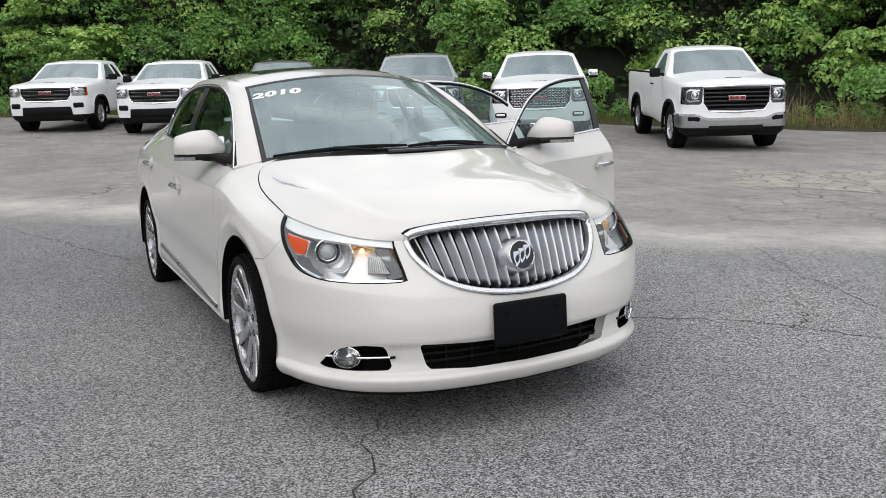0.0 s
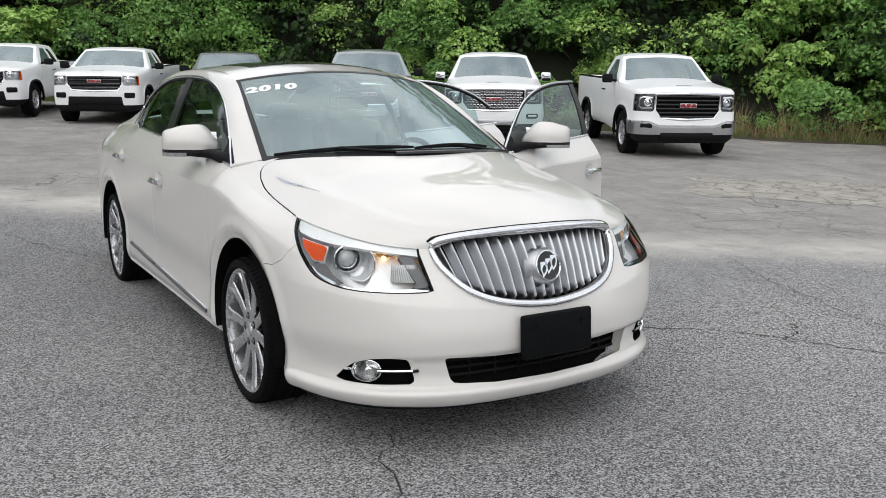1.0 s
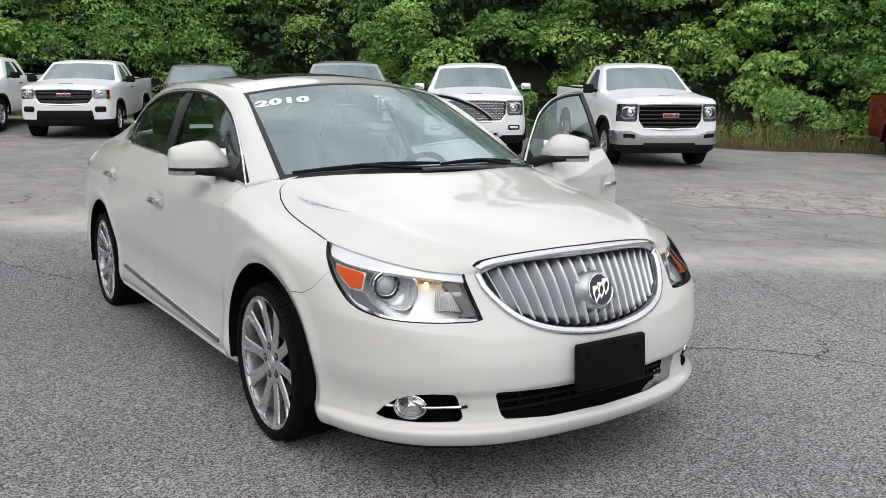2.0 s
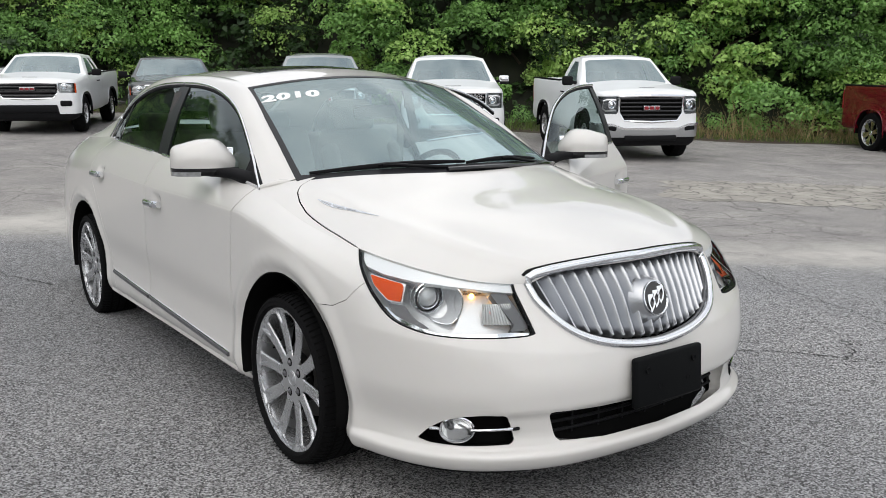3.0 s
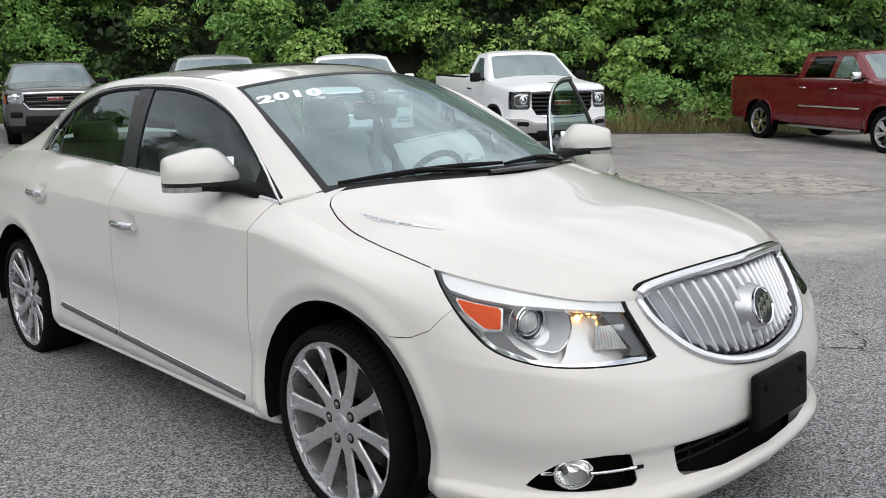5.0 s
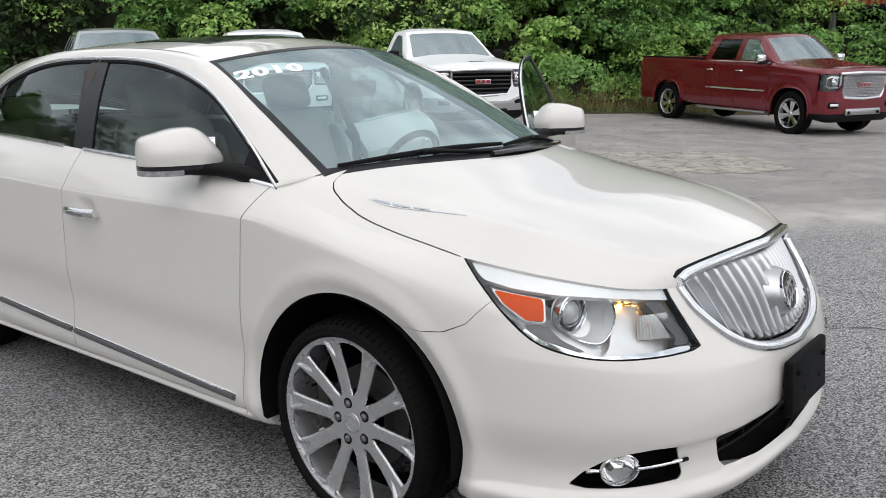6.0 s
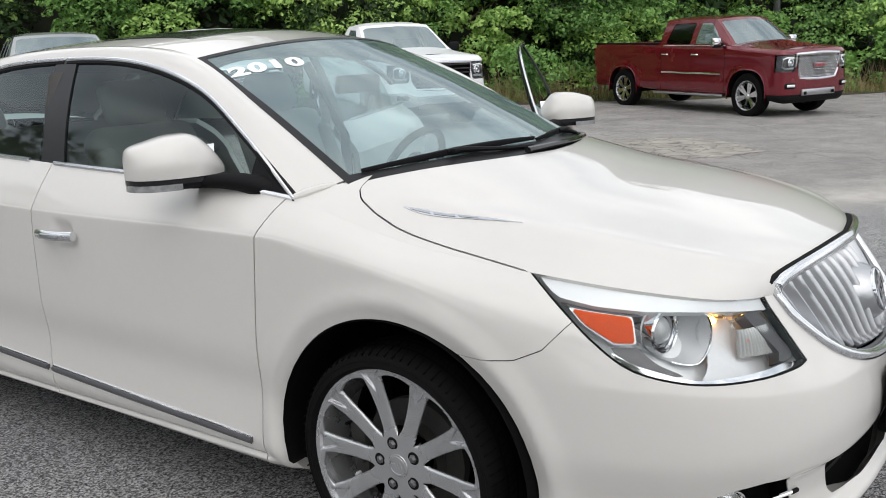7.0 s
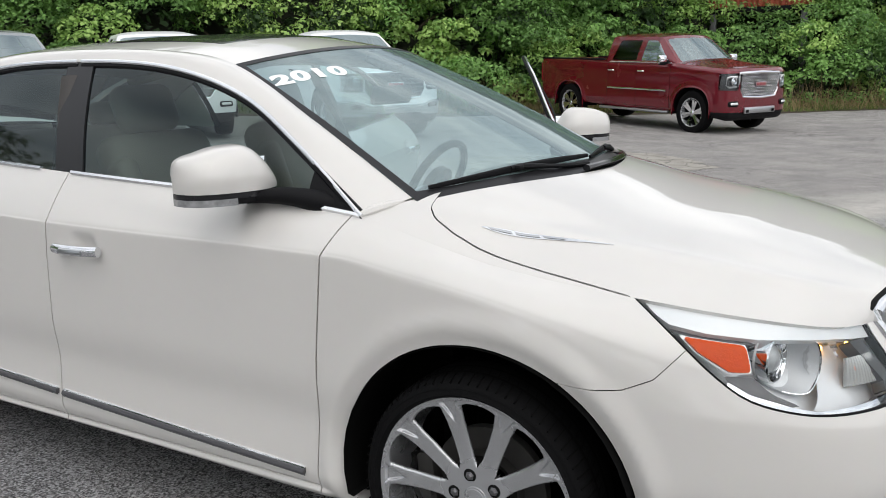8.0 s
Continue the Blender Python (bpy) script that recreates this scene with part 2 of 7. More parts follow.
def poly_field(poly, flat):
    """Signed distance to a closed outline (negative inside), seen through flat(places) -> two columns."""
    p = np.asarray(poly, float)
    q = np.roll(p, -1, axis=0)

    def field(v):
        s = flat(v)
        best, inside = np.full(len(s), 1e9), np.zeros(len(s), bool)
        for a, b in zip(p, q):
            e = b - a
            t = np.clip(((s - a) @ e) / (e @ e + 1e-12), 0, 1)
            best = np.minimum(best, np.linalg.norm(s - a - t[:, None] * e, axis=1))
            hit = (a[1] > s[:, 1]) != (b[1] > s[:, 1])
            with np.errstate(divide="ignore", invalid="ignore"):
                inside ^= hit & (s[:, 0] < (b[0] - a[0]) * (s[:, 1] - a[1]) / (b[1] - a[1] if b[1] != a[1] else 1e-12) + a[0])
        return np.where(inside, -best, best)

    return field


def put(name, sh, material, parent=None, label="", s=1):
    """One mesh object from a sheet."""
    sh = sided(sh, s)
    me = bpy.data.meshes.new(name)
    me.from_pydata([tuple(q) for q in sh.v], [], sh.f)
    me.polygons.foreach_set("use_smooth", [True] * len(me.polygons))
    me.normals_split_custom_set_from_vertices([tuple(q) for q in sh.n])
    me.materials.append(material)
    me.update()
    ob = new(name, me)
    if parent:
        ob.parent = parent
    if label:
        ob["label"] = label
    return ob


def part(name, bm, material, parent=None, label="", smooth=True, angle=35):
    """Links a bmesh as one mesh object under a thing or a part."""
    bmesh.ops.recalc_face_normals(bm, faces=bm.faces[:])
    me = bpy.data.meshes.new(name)
    for f in bm.faces:
        f.smooth = smooth
    if smooth:
        for e in bm.edges:
            if len(e.link_faces) == 2 and e.calc_face_angle(0) > radians(angle):
                e.smooth = False
    bm.to_mesh(me)
    bm.free()
    me.materials.append(material)
    ob = new(name, me)
    if parent:
        ob.parent = parent
    if label:
        ob["label"] = label
    return ob


def box(size, at=(0, 0, 0), bevel=0.0, seg=2, turn=None, bm=None):
    bm = bm or bmesh.new()
    m = Matrix.Translation(at) @ (turn or Matrix()) @ Matrix.Diagonal((*size, 1))
    r = bmesh.ops.create_cube(bm, size=1.0, matrix=m)
    if bevel:
        ed = list({e for v in r["verts"] for e in v.link_edges})
        bmesh.ops.bevel(bm, geom=ed, offset=bevel, segments=seg, affect="EDGES", profile=0.5)
    return bm


def lathe(profile, seg=48, bm=None, m=None, closed=False):
    """A profile of (radius, along y) turned about the y axis."""
    bm = bm or bmesh.new()
    m = m or Matrix()
    rings = []
    for k in range(seg):
        a = 2 * math.pi * k / seg
        rings.append([bm.verts.new(m @ Vector((r * math.cos(a), h, r * math.sin(a)))) for r, h in profile])
    n = len(profile)
    for k in range(seg):
        a, b = rings[k], rings[(k + 1) % seg]
        for i in range(n if closed else n - 1):
            j = (i + 1) % n
            bm.faces.new((a[i], a[j], b[j], b[i]))
    return bm


def tube(path, radius, sides=8, closed=False, bm=None, flat=1.0, up=(0, 0, 1)):
    """A round (or flattened) bar along a path; radius may vary along it."""
    bm = bm or bmesh.new()
    p = [Vector(q) for q in path]
    n = len(p)
    rad = [float(r) for r in radius] if hasattr(radius, "__len__") else [float(radius)] * n
    rings = []
    for i in range(n):
        a = p[(i - 1) % n] if closed else p[max(i - 1, 0)]
        b = p[(i + 1) % n] if closed else p[min(i + 1, n - 1)]
        t = (b - a).normalized()
        x = t.cross(Vector(up))
        x = x.normalized() if x.length > 1e-5 else t.orthogonal().normalized()
        y = x.cross(t)
        rings.append([bm.verts.new(p[i] + rad[i] * (math.cos(w) * x + flat * math.sin(w) * y)) for w in [2 * math.pi * k / sides for k in range(sides)]])
    for i in range(n if closed else n - 1):
        a, b = rings[i], rings[(i + 1) % n]
        for k in range(sides):
            bm.faces.new((a[k], a[(k + 1) % sides], b[(k + 1) % sides], b[k]))
    if not closed:
        bm.faces.new(rings[0])
        bm.faces.new(rings[-1][::-1])
    return bm


def thing(name, at=(0, 0, 0), turn=0.0, label="", category="", group="", kind=""):
    """An empty at the base of a thing, which parents its parts."""
    ob = new(name)
    ob.empty_display_size = 0.2
    ob.matrix_basis = pose(*at, 0, 0, turn)
    return tagged(ob, label, category, group, kind)


def ring_surface(outline, stations, sections, cols, rows):
    """A car side from front centre round the flank to rear centre. outline: plan points; stations: indexes of outline points;
    sections: at each station, levels of (inset, height)."""
    o = np.asarray(outline, float)
    c = np.r_[0, np.cumsum(np.linalg.norm(np.diff(o, axis=0), axis=1))]
    fine = spline(o, 1600)
    fs = np.r_[0, np.cumsum(np.linalg.norm(np.diff(fine, axis=0), axis=1))]
    at = [fs[np.argmin(np.linalg.norm(fine - q, axis=1))] for q in o]
    u = np.linspace(0, fs[-1], cols)
    xy = np.stack([np.interp(u, fs, fine[:, i]) for i in (0, 1)], 1)
    t = np.gradient(xy, axis=0)
    t /= np.linalg.norm(t, axis=1, keepdims=True)
    nrm = np.stack([-t[:, 1], t[:, 0]], 1)
    nrm[0], nrm[-1] = (1, 0), (-1, 0)
    nrm *= np.where((nrm * np.c_[xy[:, 0] + 1.5, xy[:, 1]]).sum(1) < 0, -1, 1)[:, None]
    sec = np.asarray(sections, float)
    k = sec.shape[1]
    flat = pchip([at[i] for i in stations], sec.reshape(len(stations), -1), u).reshape(cols, k, 2)
    lv = np.linspace(0, k - 1, rows)
    out = np.zeros((cols, rows, 3))
    for i in range(cols):
        s = pchip(np.arange(k), flat[i], lv)
        out[i, :, :2] = xy[i] - nrm[i] * s[:, :1]
        out[i, :, 2] = s[:, 1]
    return out


# ---- ground ----
def gz(x, y=0.0):
    """The lot is level under the sedan and climbs gently towards the back row."""
    return 0.0448 * math.log1p(math.exp(min(60.0, (-x - 3.0) / 0.8)))


def asphalt():
    m = bpy.data.materials.new("worn_asphalt")
    m.use_nodes = True
    n, l = m.node_tree.nodes, m.node_tree.links
    b = n["Principled BSDF"]
    geo = n.new("ShaderNodeNewGeometry")

    def tex(kind, scale, detail=3.0, rough=0.5):
        t = n.new(kind)
        t.inputs["Scale"].default_value = scale
        if kind == "ShaderNodeTexNoise":
            t.inputs["Detail"].default_value, t.inputs["Roughness"].default_value = detail, rough
        l.new(geo.outputs["Position"], t.inputs["Vector"])
        return t

    def ramp(src, a, ca, z, cz):
        r = n.new("ShaderNodeValToRGB")
        r.color_ramp.elements[0].position, r.color_ramp.elements[0].color = a, (*ca, 1)
        r.color_ramp.elements[1].position, r.color_ramp.elements[1].color = z, (*cz, 1)
        l.new(src, r.inputs["Fac"])
        return r

    def mix(fac, a, c, mode="MIX"):
        x = n.new("ShaderNodeMix")
        x.data_type, x.blend_type = "RGBA", mode
        if isinstance(fac, float):
            x.inputs[0].default_value = fac
        else:
            l.new(fac, x.inputs[0])
        l.new(a, x.inputs[6])
        if isinstance(c, tuple):
            x.inputs[7].default_value = (*c, 1)
        else:
            l.new(c, x.inputs[7])
        return x.outputs[2]

    stones = tex("ShaderNodeTexVoronoi", 165.0)
    grain = ramp(stones.outputs["Color"], 0.30, (0.009, 0.0095, 0.0105), 0.87, (0.78, 0.785, 0.797))
    fine = tex("ShaderNodeTexNoise", 130.0, 4.0, 0.7)
    col = mix(0.42, grain.outputs["Color"], ramp(fine.outputs["Fac"], 0.42, (0.03, 0.031, 0.034), 0.60, (0.36, 0.355, 0.35)).outputs["Color"])
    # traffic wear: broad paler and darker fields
    wear = tex("ShaderNodeTexNoise", 0.35, 5.0, 0.6)
    col = mix(0.7, col, ramp(wear.outputs["Fac"], 0.32, (0.34, 0.34, 0.35), 0.72, (0.56, 0.545, 0.525)).outputs["Color"], "OVERLAY")
    # brightness across the lot put into the colour: darker towards -y, paler towards +y
    y_brightness = n.new("ShaderNodeMapRange")
    y_brightness.inputs[1].default_value, y_brightness.inputs[2].default_value, y_brightness.inputs[3].default_value, y_brightness.inputs[4].default_value = -3.0, 3.0, 0.80, 1.12
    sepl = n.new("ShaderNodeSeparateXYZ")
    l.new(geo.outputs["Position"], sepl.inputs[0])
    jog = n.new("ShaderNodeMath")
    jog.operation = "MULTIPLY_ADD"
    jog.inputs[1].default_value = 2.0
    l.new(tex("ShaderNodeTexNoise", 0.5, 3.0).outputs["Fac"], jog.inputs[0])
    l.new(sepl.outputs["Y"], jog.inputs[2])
    l.new(jog.outputs[0], y_brightness.inputs[0])
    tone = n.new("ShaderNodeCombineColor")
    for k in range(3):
        l.new(y_brightness.outputs[0], tone.inputs[k])
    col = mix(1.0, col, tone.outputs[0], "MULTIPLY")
    # older, browner, smoother paving further back, with a dusty pale seam where it starts
    sep = n.new("ShaderNodeSeparateXYZ")
    l.new(geo.outputs["Position"], sep.inputs[0])
    wob = tex("ShaderNodeTexNoise", 0.6, 4.0)

    def math_node(op, a, c):
        x = n.new("ShaderNodeMath")
        x.operation = op
        for k, q in enumerate((a, c)):
            if isinstance(q, (int, float)):
                x.inputs[k].default_value = q
            else:
                l.new(q, x.inputs[k])
        return x.outputs[0]

    # distance beyond the seam line, measured across it
    ax = math_node("MULTIPLY", sep.outputs["X"], -SEAM[0])
    ay = math_node("MULTIPLY", sep.outputs["Y"], SEAM[1])
    far = math_node("ADD", math_node("SUBTRACT", math_node("ADD", ax, ay), SEAM[2]), math_node("MULTIPLY", math_node("SUBTRACT", wob.outputs["Fac"], 0.5), 1.1))
    mr = n.new("ShaderNodeMapRange")
    mr.inputs[1].default_value, mr.inputs[2].default_value = -0.08, 0.12
    l.new(far, mr.inputs[0])
    old = mix(0.48, col, ramp(tex("ShaderNodeTexNoise", 1.4, 8.0, 0.72).outputs["Fac"], 0.35, (0.235, 0.215, 0.20), 0.68, (0.47, 0.43, 0.395)).outputs["Color"])
    # fine crazing in the old paving, in patches
    warp = n.new("ShaderNodeVectorMath")
    warp.operation = "MULTIPLY_ADD"
    warp.inputs[1].default_value = (0.5, 0.5, 0.0)
    l.new(tex("ShaderNodeTexNoise", 2.2, 5.0, 0.6).outputs["Color"], warp.inputs[0])
    l.new(geo.outputs["Position"], warp.inputs[2])
    craze = n.new("ShaderNodeTexVoronoi")
    craze.feature = "DISTANCE_TO_EDGE"
    craze.inputs["Scale"].default_value = 1.7
    l.new(warp.outputs[0], craze.inputs["Vector"])
    lines = ramp(craze.outputs["Distance"], 0.006, (1, 1, 1), 0.022, (0, 0, 0)).outputs["Color"]
    worn = ramp(tex("ShaderNodeTexNoise", 0.45, 3.0, 0.5).outputs["Fac"], 0.46, (0, 0, 0), 0.60, (1, 1, 1)).outputs["Color"]
    old = mix(math_node("MULTIPLY", math_node("MULTIPLY", lines, worn), 0.75), old, (0.06, 0.055, 0.05))
    col = mix(mr.outputs[0], col, old)
    band = n.new("ShaderNodeMapRange")
    band.inputs[1].default_value, band.inputs[2].default_value, band.inputs[3].default_value, band.inputs[4].default_value = 0.0, 0.9, 1.0, 0.0
    l.new(math_node("ABSOLUTE", math_node("SUBTRACT", far, 0.45), 0), band.inputs[0])
    dusty = math_node("MULTIPLY", band.outputs[0], ramp(tex("ShaderNodeTexNoise", 1.1, 6.0, 0.7).outputs["Fac"], 0.32, (0, 0, 0), 0.58, (1, 1, 1)).outputs["Color"])
    col = mix(math_node("MULTIPLY", dusty, 0.85), col, (0.58, 0.555, 0.515))
    l.new(col, b.inputs["Base Color"])
    b.inputs["Roughness"].default_value = 0.82
    b.inputs["Specular IOR Level"].default_value = 0.35
    bp = n.new("ShaderNodeBump")
    bp.inputs["Strength"].default_value, bp.inputs["Distance"].default_value = 0.55, 0.006
    l.new(stones.outputs["Distance"], bp.inputs["Height"])
    bp2 = n.new("ShaderNodeBump")
    bp2.inputs["Strength"].default_value, bp2.inputs["Distance"].default_value = 0.3, 0.05
    l.new(wear.outputs["Fac"], bp2.inputs["Height"])
    l.new(bp2.outputs["Normal"], bp.inputs["Normal"])
    l.new(bp.outputs["Normal"], b.inputs["Normal"])
    return m


SEAM = (0.72, 0.69, 3.6)
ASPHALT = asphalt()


def ground_sheet():
    s = np.linspace(-1, 1, 121)
    c = np.sign(s) * (np.abs(s) ** 3.2 * 900 + np.abs(s) * 25)
    p = np.array([[(x, y, gz(max(x, -45.0))) for y in c] for x in c])
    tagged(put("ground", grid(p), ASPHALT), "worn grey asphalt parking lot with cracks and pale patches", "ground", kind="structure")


ground_sheet()


# ---- the white sedan ----
HUBF, HUBR, HUBZ, AXLEZ = -0.006, -2.825, 0.349, 0.3225
FLANK = [(1.0, 0), (0.985, 0.25), (0.945, 0.45), (0.85, 0.64), (0.71, 0.77), (0.50, 0.855), (0.25, 0.895), (0.0, 0.908), (-0.2, 0.907),
         (-0.4, 0.905), (-1.4, 0.905), (-2.3, 0.905), (-2.83, 0.908), (-3.3, 0.89), (-3.65, 0.83), (-3.88, 0.70), (-3.97, 0.45), (-4.0, 0)]
AT = [0, 2, 3, 4, 5, 7, 8, 9, 10, 11, 12, 13, 15, 17]
SEC = [
    [(0.11, 0.17), (0.03, 0.195), (-0.008, 0.255), (0.004, 0.32), (0.0, 0.45), (0.014, 0.55), (0.028, 0.63), (0.062, 0.73), (0.115, 0.818)],
    [(0.11, 0.175), (0.03, 0.20), (-0.005, 0.26), (0.006, 0.325), (0.0, 0.45), (0.022, 0.56), (0.055, 0.63), (0.095, 0.70), (0.14, 0.772)],
    [(0.11, 0.18), (0.03, 0.205), (0.0, 0.262), (0.012, 0.33), (0.0, 0.45), (0.012, 0.56), (0.03, 0.63), (0.075, 0.71), (0.125, 0.787)],
    [(0.11, 0.18), (0.035, 0.205), (0.004, 0.262), (0.014, 0.33), (0.0, 0.46), (0.005, 0.58), (0.018, 0.66), (0.06, 0.745), (0.115, 0.812)],
    [(0.10, 0.18), (0.035, 0.205), (0.008, 0.262), (0.012, 0.34), (0.0, 0.48), (0.004, 0.64), (0.016, 0.73), (0.052, 0.795), (0.11, 0.842)],
    [(0.10, 0.19), (0.045, 0.215), (0.02, 0.28), (0.006, 0.42), (0.0, 0.60), (0.007, 0.842), (0.014, 0.860), (0.056, 0.890), (0.118, 0.905)],
    [(0.10, 0.20), (0.045, 0.225), (0.014, 0.29), (0.012, 0.42), (0.002, 0.60), (0.009, 0.872), (0.015, 0.892), (0.054, 0.93), (0.108, 0.955)],
    [(0.10, 0.20), (0.045, 0.225), (0.010, 0.30), (0.018, 0.44), (0.006, 0.60), (0.008, 0.905), (0.013, 0.919), (0.055, 0.965), (0.108, 1.005)],
    [(0.10, 0.21), (0.045, 0.235), (0.010, 0.31), (0.019, 0.46), (0.006, 0.62), (0.007, 0.917), (0.012, 0.932), (0.053, 1.003), (0.10, 1.07)],
    [(0.10, 0.21), (0.045, 0.235), (0.012, 0.32), (0.018, 0.48), (0.005, 0.64), (0.007, 0.94), (0.013, 0.956), (0.062, 1.035), (0.125, 1.11)],
    [(0.10, 0.22), (0.045, 0.25), (0.02, 0.33), (0.008, 0.46), (0.0, 0.64), (0.008, 0.90), (0.025, 0.965), (0.095, 1.05), (0.208, 1.12)],
    [(0.10, 0.22), (0.04, 0.25), (0.01, 0.34), (0.004, 0.46), (0.0, 0.64), (0.014, 0.86), (0.04, 0.96), (0.11, 1.04), (0.20, 1.105)],
    [(0.10, 0.22), (0.03, 0.26), (0.0, 0.35), (0.0, 0.46), (0.0, 0.62), (0.02, 0.80), (0.05, 0.93), (0.10, 1.02), (0.17, 1.085)],
    [(0.10, 0.22), (0.03, 0.26), (0.0, 0.35), (0.0, 0.46), (0.0, 0.62), (0.02, 0.80), (0.045, 0.93), (0.09, 1.03), (0.15, 1.09)],
]
DLO = [(-0.373, 0.797, 1.003), (-0.62, 0.725, 1.165), (-0.88, 0.668, 1.312), (-1.23, 0.628, 1.402), (-1.67, 0.615, 1.432), (-2.13, 0.62, 1.42),
       (-2.46, 0.642, 1.345), (-2.68, 0.672, 1.23), (-2.82, 0.70, 1.12)]
RAIL = [(-0.292, 0.683, 1.039), (-0.65, 0.622, 1.232), (-1.002, 0.562, 1.402), (-1.30, 0.545, 1.455), (-1.80, 0.54, 1.476), (-2.30, 0.535, 1.462),
        (-2.75, 0.525, 1.395), (-3.05, 0.515, 1.28), (-3.33, 0.52, 1.145)]


def smooth01(t):
    t = np.clip(t, 0, 1)
    return t * t * (3 - 2 * t)


def arch_field(p):
    f = np.hypot((p[:, 0] - HUBF) / 0.398, (p[:, 2] - HUBZ) / 0.383)
    r = np.hypot((p[:, 0] - HUBR) / 0.392, (p[:, 2] - HUBZ) / 0.383)
    return (np.minimum(f, r) - 1) * 0.39


def line_x(zs, xs):
    """In front of a joint that runs upright: negative; behind it: positive."""
    return lambda p: np.interp(p[:, 2], zs, xs) - p[:, 0]


SIDE = ring_surface(FLANK, AT, SEC, 470, 121)
# the rolled lips round the wheel openings stand a little proud
_q = SIDE.reshape(-1, 3)
_d = arch_field(_q)
_q[:, 1] += np.where(_d > 0.044, 0.008 * (1 - smooth01((_d - 0.044) / 0.060)), 0.008 - 0.021 * (0.044 - np.maximum(_d, 0)) / 0.044) * (_q[:, 1] > 0.6) * smooth01((0.66 - _q[:, 0]) / 0.25)
# the nose: a crease across the bumper, and a panel set back above the lower lip
_nz = np.cross(np.gradient(SIDE, axis=0), np.gradient(SIDE, axis=1)).reshape(-1, 3)
_nz /= np.linalg.norm(_nz, axis=1, keepdims=True) + 1e-12
_nz *= np.where(_nz @ np.array([1.0, 1.0, 0.0]) < 0, -1, 1)[:, None]
_zc = 0.552 + 0.075 * (np.abs(_q[:, 1]) / 0.78) ** 2
_front = smooth01((_q[:, 0] - 0.34) / 0.22)
_dz = _q[:, 2] - _zc
_bulge = 0.011 * np.maximum(0, 1 - np.where(_dz > 0, _dz / 0.085, -_dz / 0.26))
_mid = smooth01((0.66 - np.abs(_q[:, 1])) / 0.10)
_fall = _mid * (1 - smooth01((_q[:, 2] - 0.372) / 0.030)) + (1 - _mid) * (1 - smooth01((_q[:, 2] - 0.28) / 0.20))
_inset = 0.020 * smooth01((_q[:, 2] - 0.262) / 0.020) * _fall - 0.006 * (1 - smooth01((_q[:, 2] - 0.25) / 0.02))
_q += _nz * np.array([1, 1, 0]) * (_front * (_bulge - _inset))[:, None]
SIDE[0, :, 1] = SIDE[-1, :, 1] = 0.0
# the sill stands proud below the doors
_q[:, 1] += 0.014 * (1 - smooth01((_q[:, 2] - 0.243) / 0.014)) * smooth01((-0.44 - _q[:, 0]) / 0.05) * smooth01((_q[:, 0] + 2.40) / 0.05)
# shallow bowls behind the door handles
for _hx, _hz in ((-1.375, 0.855), (-2.375, 0.93)):
    _q[:, 1] -= 0.016 * np.exp(-(((_q[:, 0] - _hx) / 0.052) ** 4) - ((_q[:, 2] - _hz - 0.004) / 0.034) ** 4)
TOPEDGE = SIDE[:, -1, :].copy()
FRONTCUT = line_x([0.2, 0.3, 0.64, 0.91, 1.01], [-0.49, -0.49, -0.47, -0.44, -0.40])
MIDCUT = line_x([0.2, 0.6, 0.82, 1.0, 1.08], [-1.59, -1.58, -1.568, -1.545, -1.535])
REARCUT = line_x([0.2, 0.36, 0.45, 0.6, 0.75, 0.9, 1.13], [-2.22, -2.25, -2.29, -2.37, -2.47, -2.575, -2.64])
SEAMF = lambda p: p[:, 2] - np.interp(p[:, 0], [0.05, 0.15, 0.285, 0.351, 0.418, 0.48, 0.60], [-1, 0.672, 0.675, 0.68, 0.71, 0.778, 1.2])
DIAG = lambda p: np.stack([-0.8 * p[:, 0] + 0.6 * np.abs(p[:, 1]), p[:, 2]], 1)
FACE = lambda p: np.stack([p[:, 1], p[:, 2]], 1)
LAMP3 = [(0.335, 0.775, 0.868), (0.496, 0.745, 0.88), (0.629, 0.68, 0.86), (0.733, 0.57, 0.84), (0.785, 0.486, 0.80), (0.80, 0.476, 0.757), (0.872, 0.446, 0.633),
         (0.862, 0.452, 0.628), (0.80, 0.51, 0.630), (0.70, 0.61, 0.636), (0.622, 0.68, 0.648), (0.55, 0.745, 0.676), (0.495, 0.785, 0.728), (0.419, 0.79, 0.798)]
LAMP = poly_field(DIAG(np.vstack([np.array(LAMP3[:7]), spline(LAMP3[6:] + LAMP3[:1], 30)[1:-1]])), DIAG)
GRILLE2 = spline([(-0.43, 0.772), (-0.415, 0.80), (-0.26, 0.822), (0, 0.832), (0.26, 0.822), (0.415, 0.80), (0.43, 0.772), (0.415, 0.71), (0.335, 0.625), (0.20, 0.577),
                  (0, 0.558), (-0.20, 0.577), (-0.335, 0.625), (-0.415, 0.71)], 90, closed=True)
GRILLE = poly_field(GRILLE2, FACE)
INTAKE2 = [(-0.445, 0.392), (-0.25, 0.378), (0, 0.372), (0.25, 0.378), (0.445, 0.392), (0.418, 0.302), (0.405, 0.289), (0.25, 0.277), (0, 0.275), (-0.25, 0.277), (-0.405, 0.289), (-0.418, 0.302)]
INTAKE = poly_field(INTAKE2, FACE)
FOG3 = [(0.688, 0.792, 0.297), (0.715, 0.768, 0.332), (0.755, 0.730, 0.368), (0.80, 0.69, 0.386), (0.845, 0.640, 0.393), (0.884, 0.585, 0.391), (0.893, 0.562, 0.305), (0.888, 0.568, 0.292),
        (0.80, 0.69, 0.287), (0.72, 0.765, 0.289)]
FOG = poly_field(DIAG(np.array(FOG3)), DIAG)


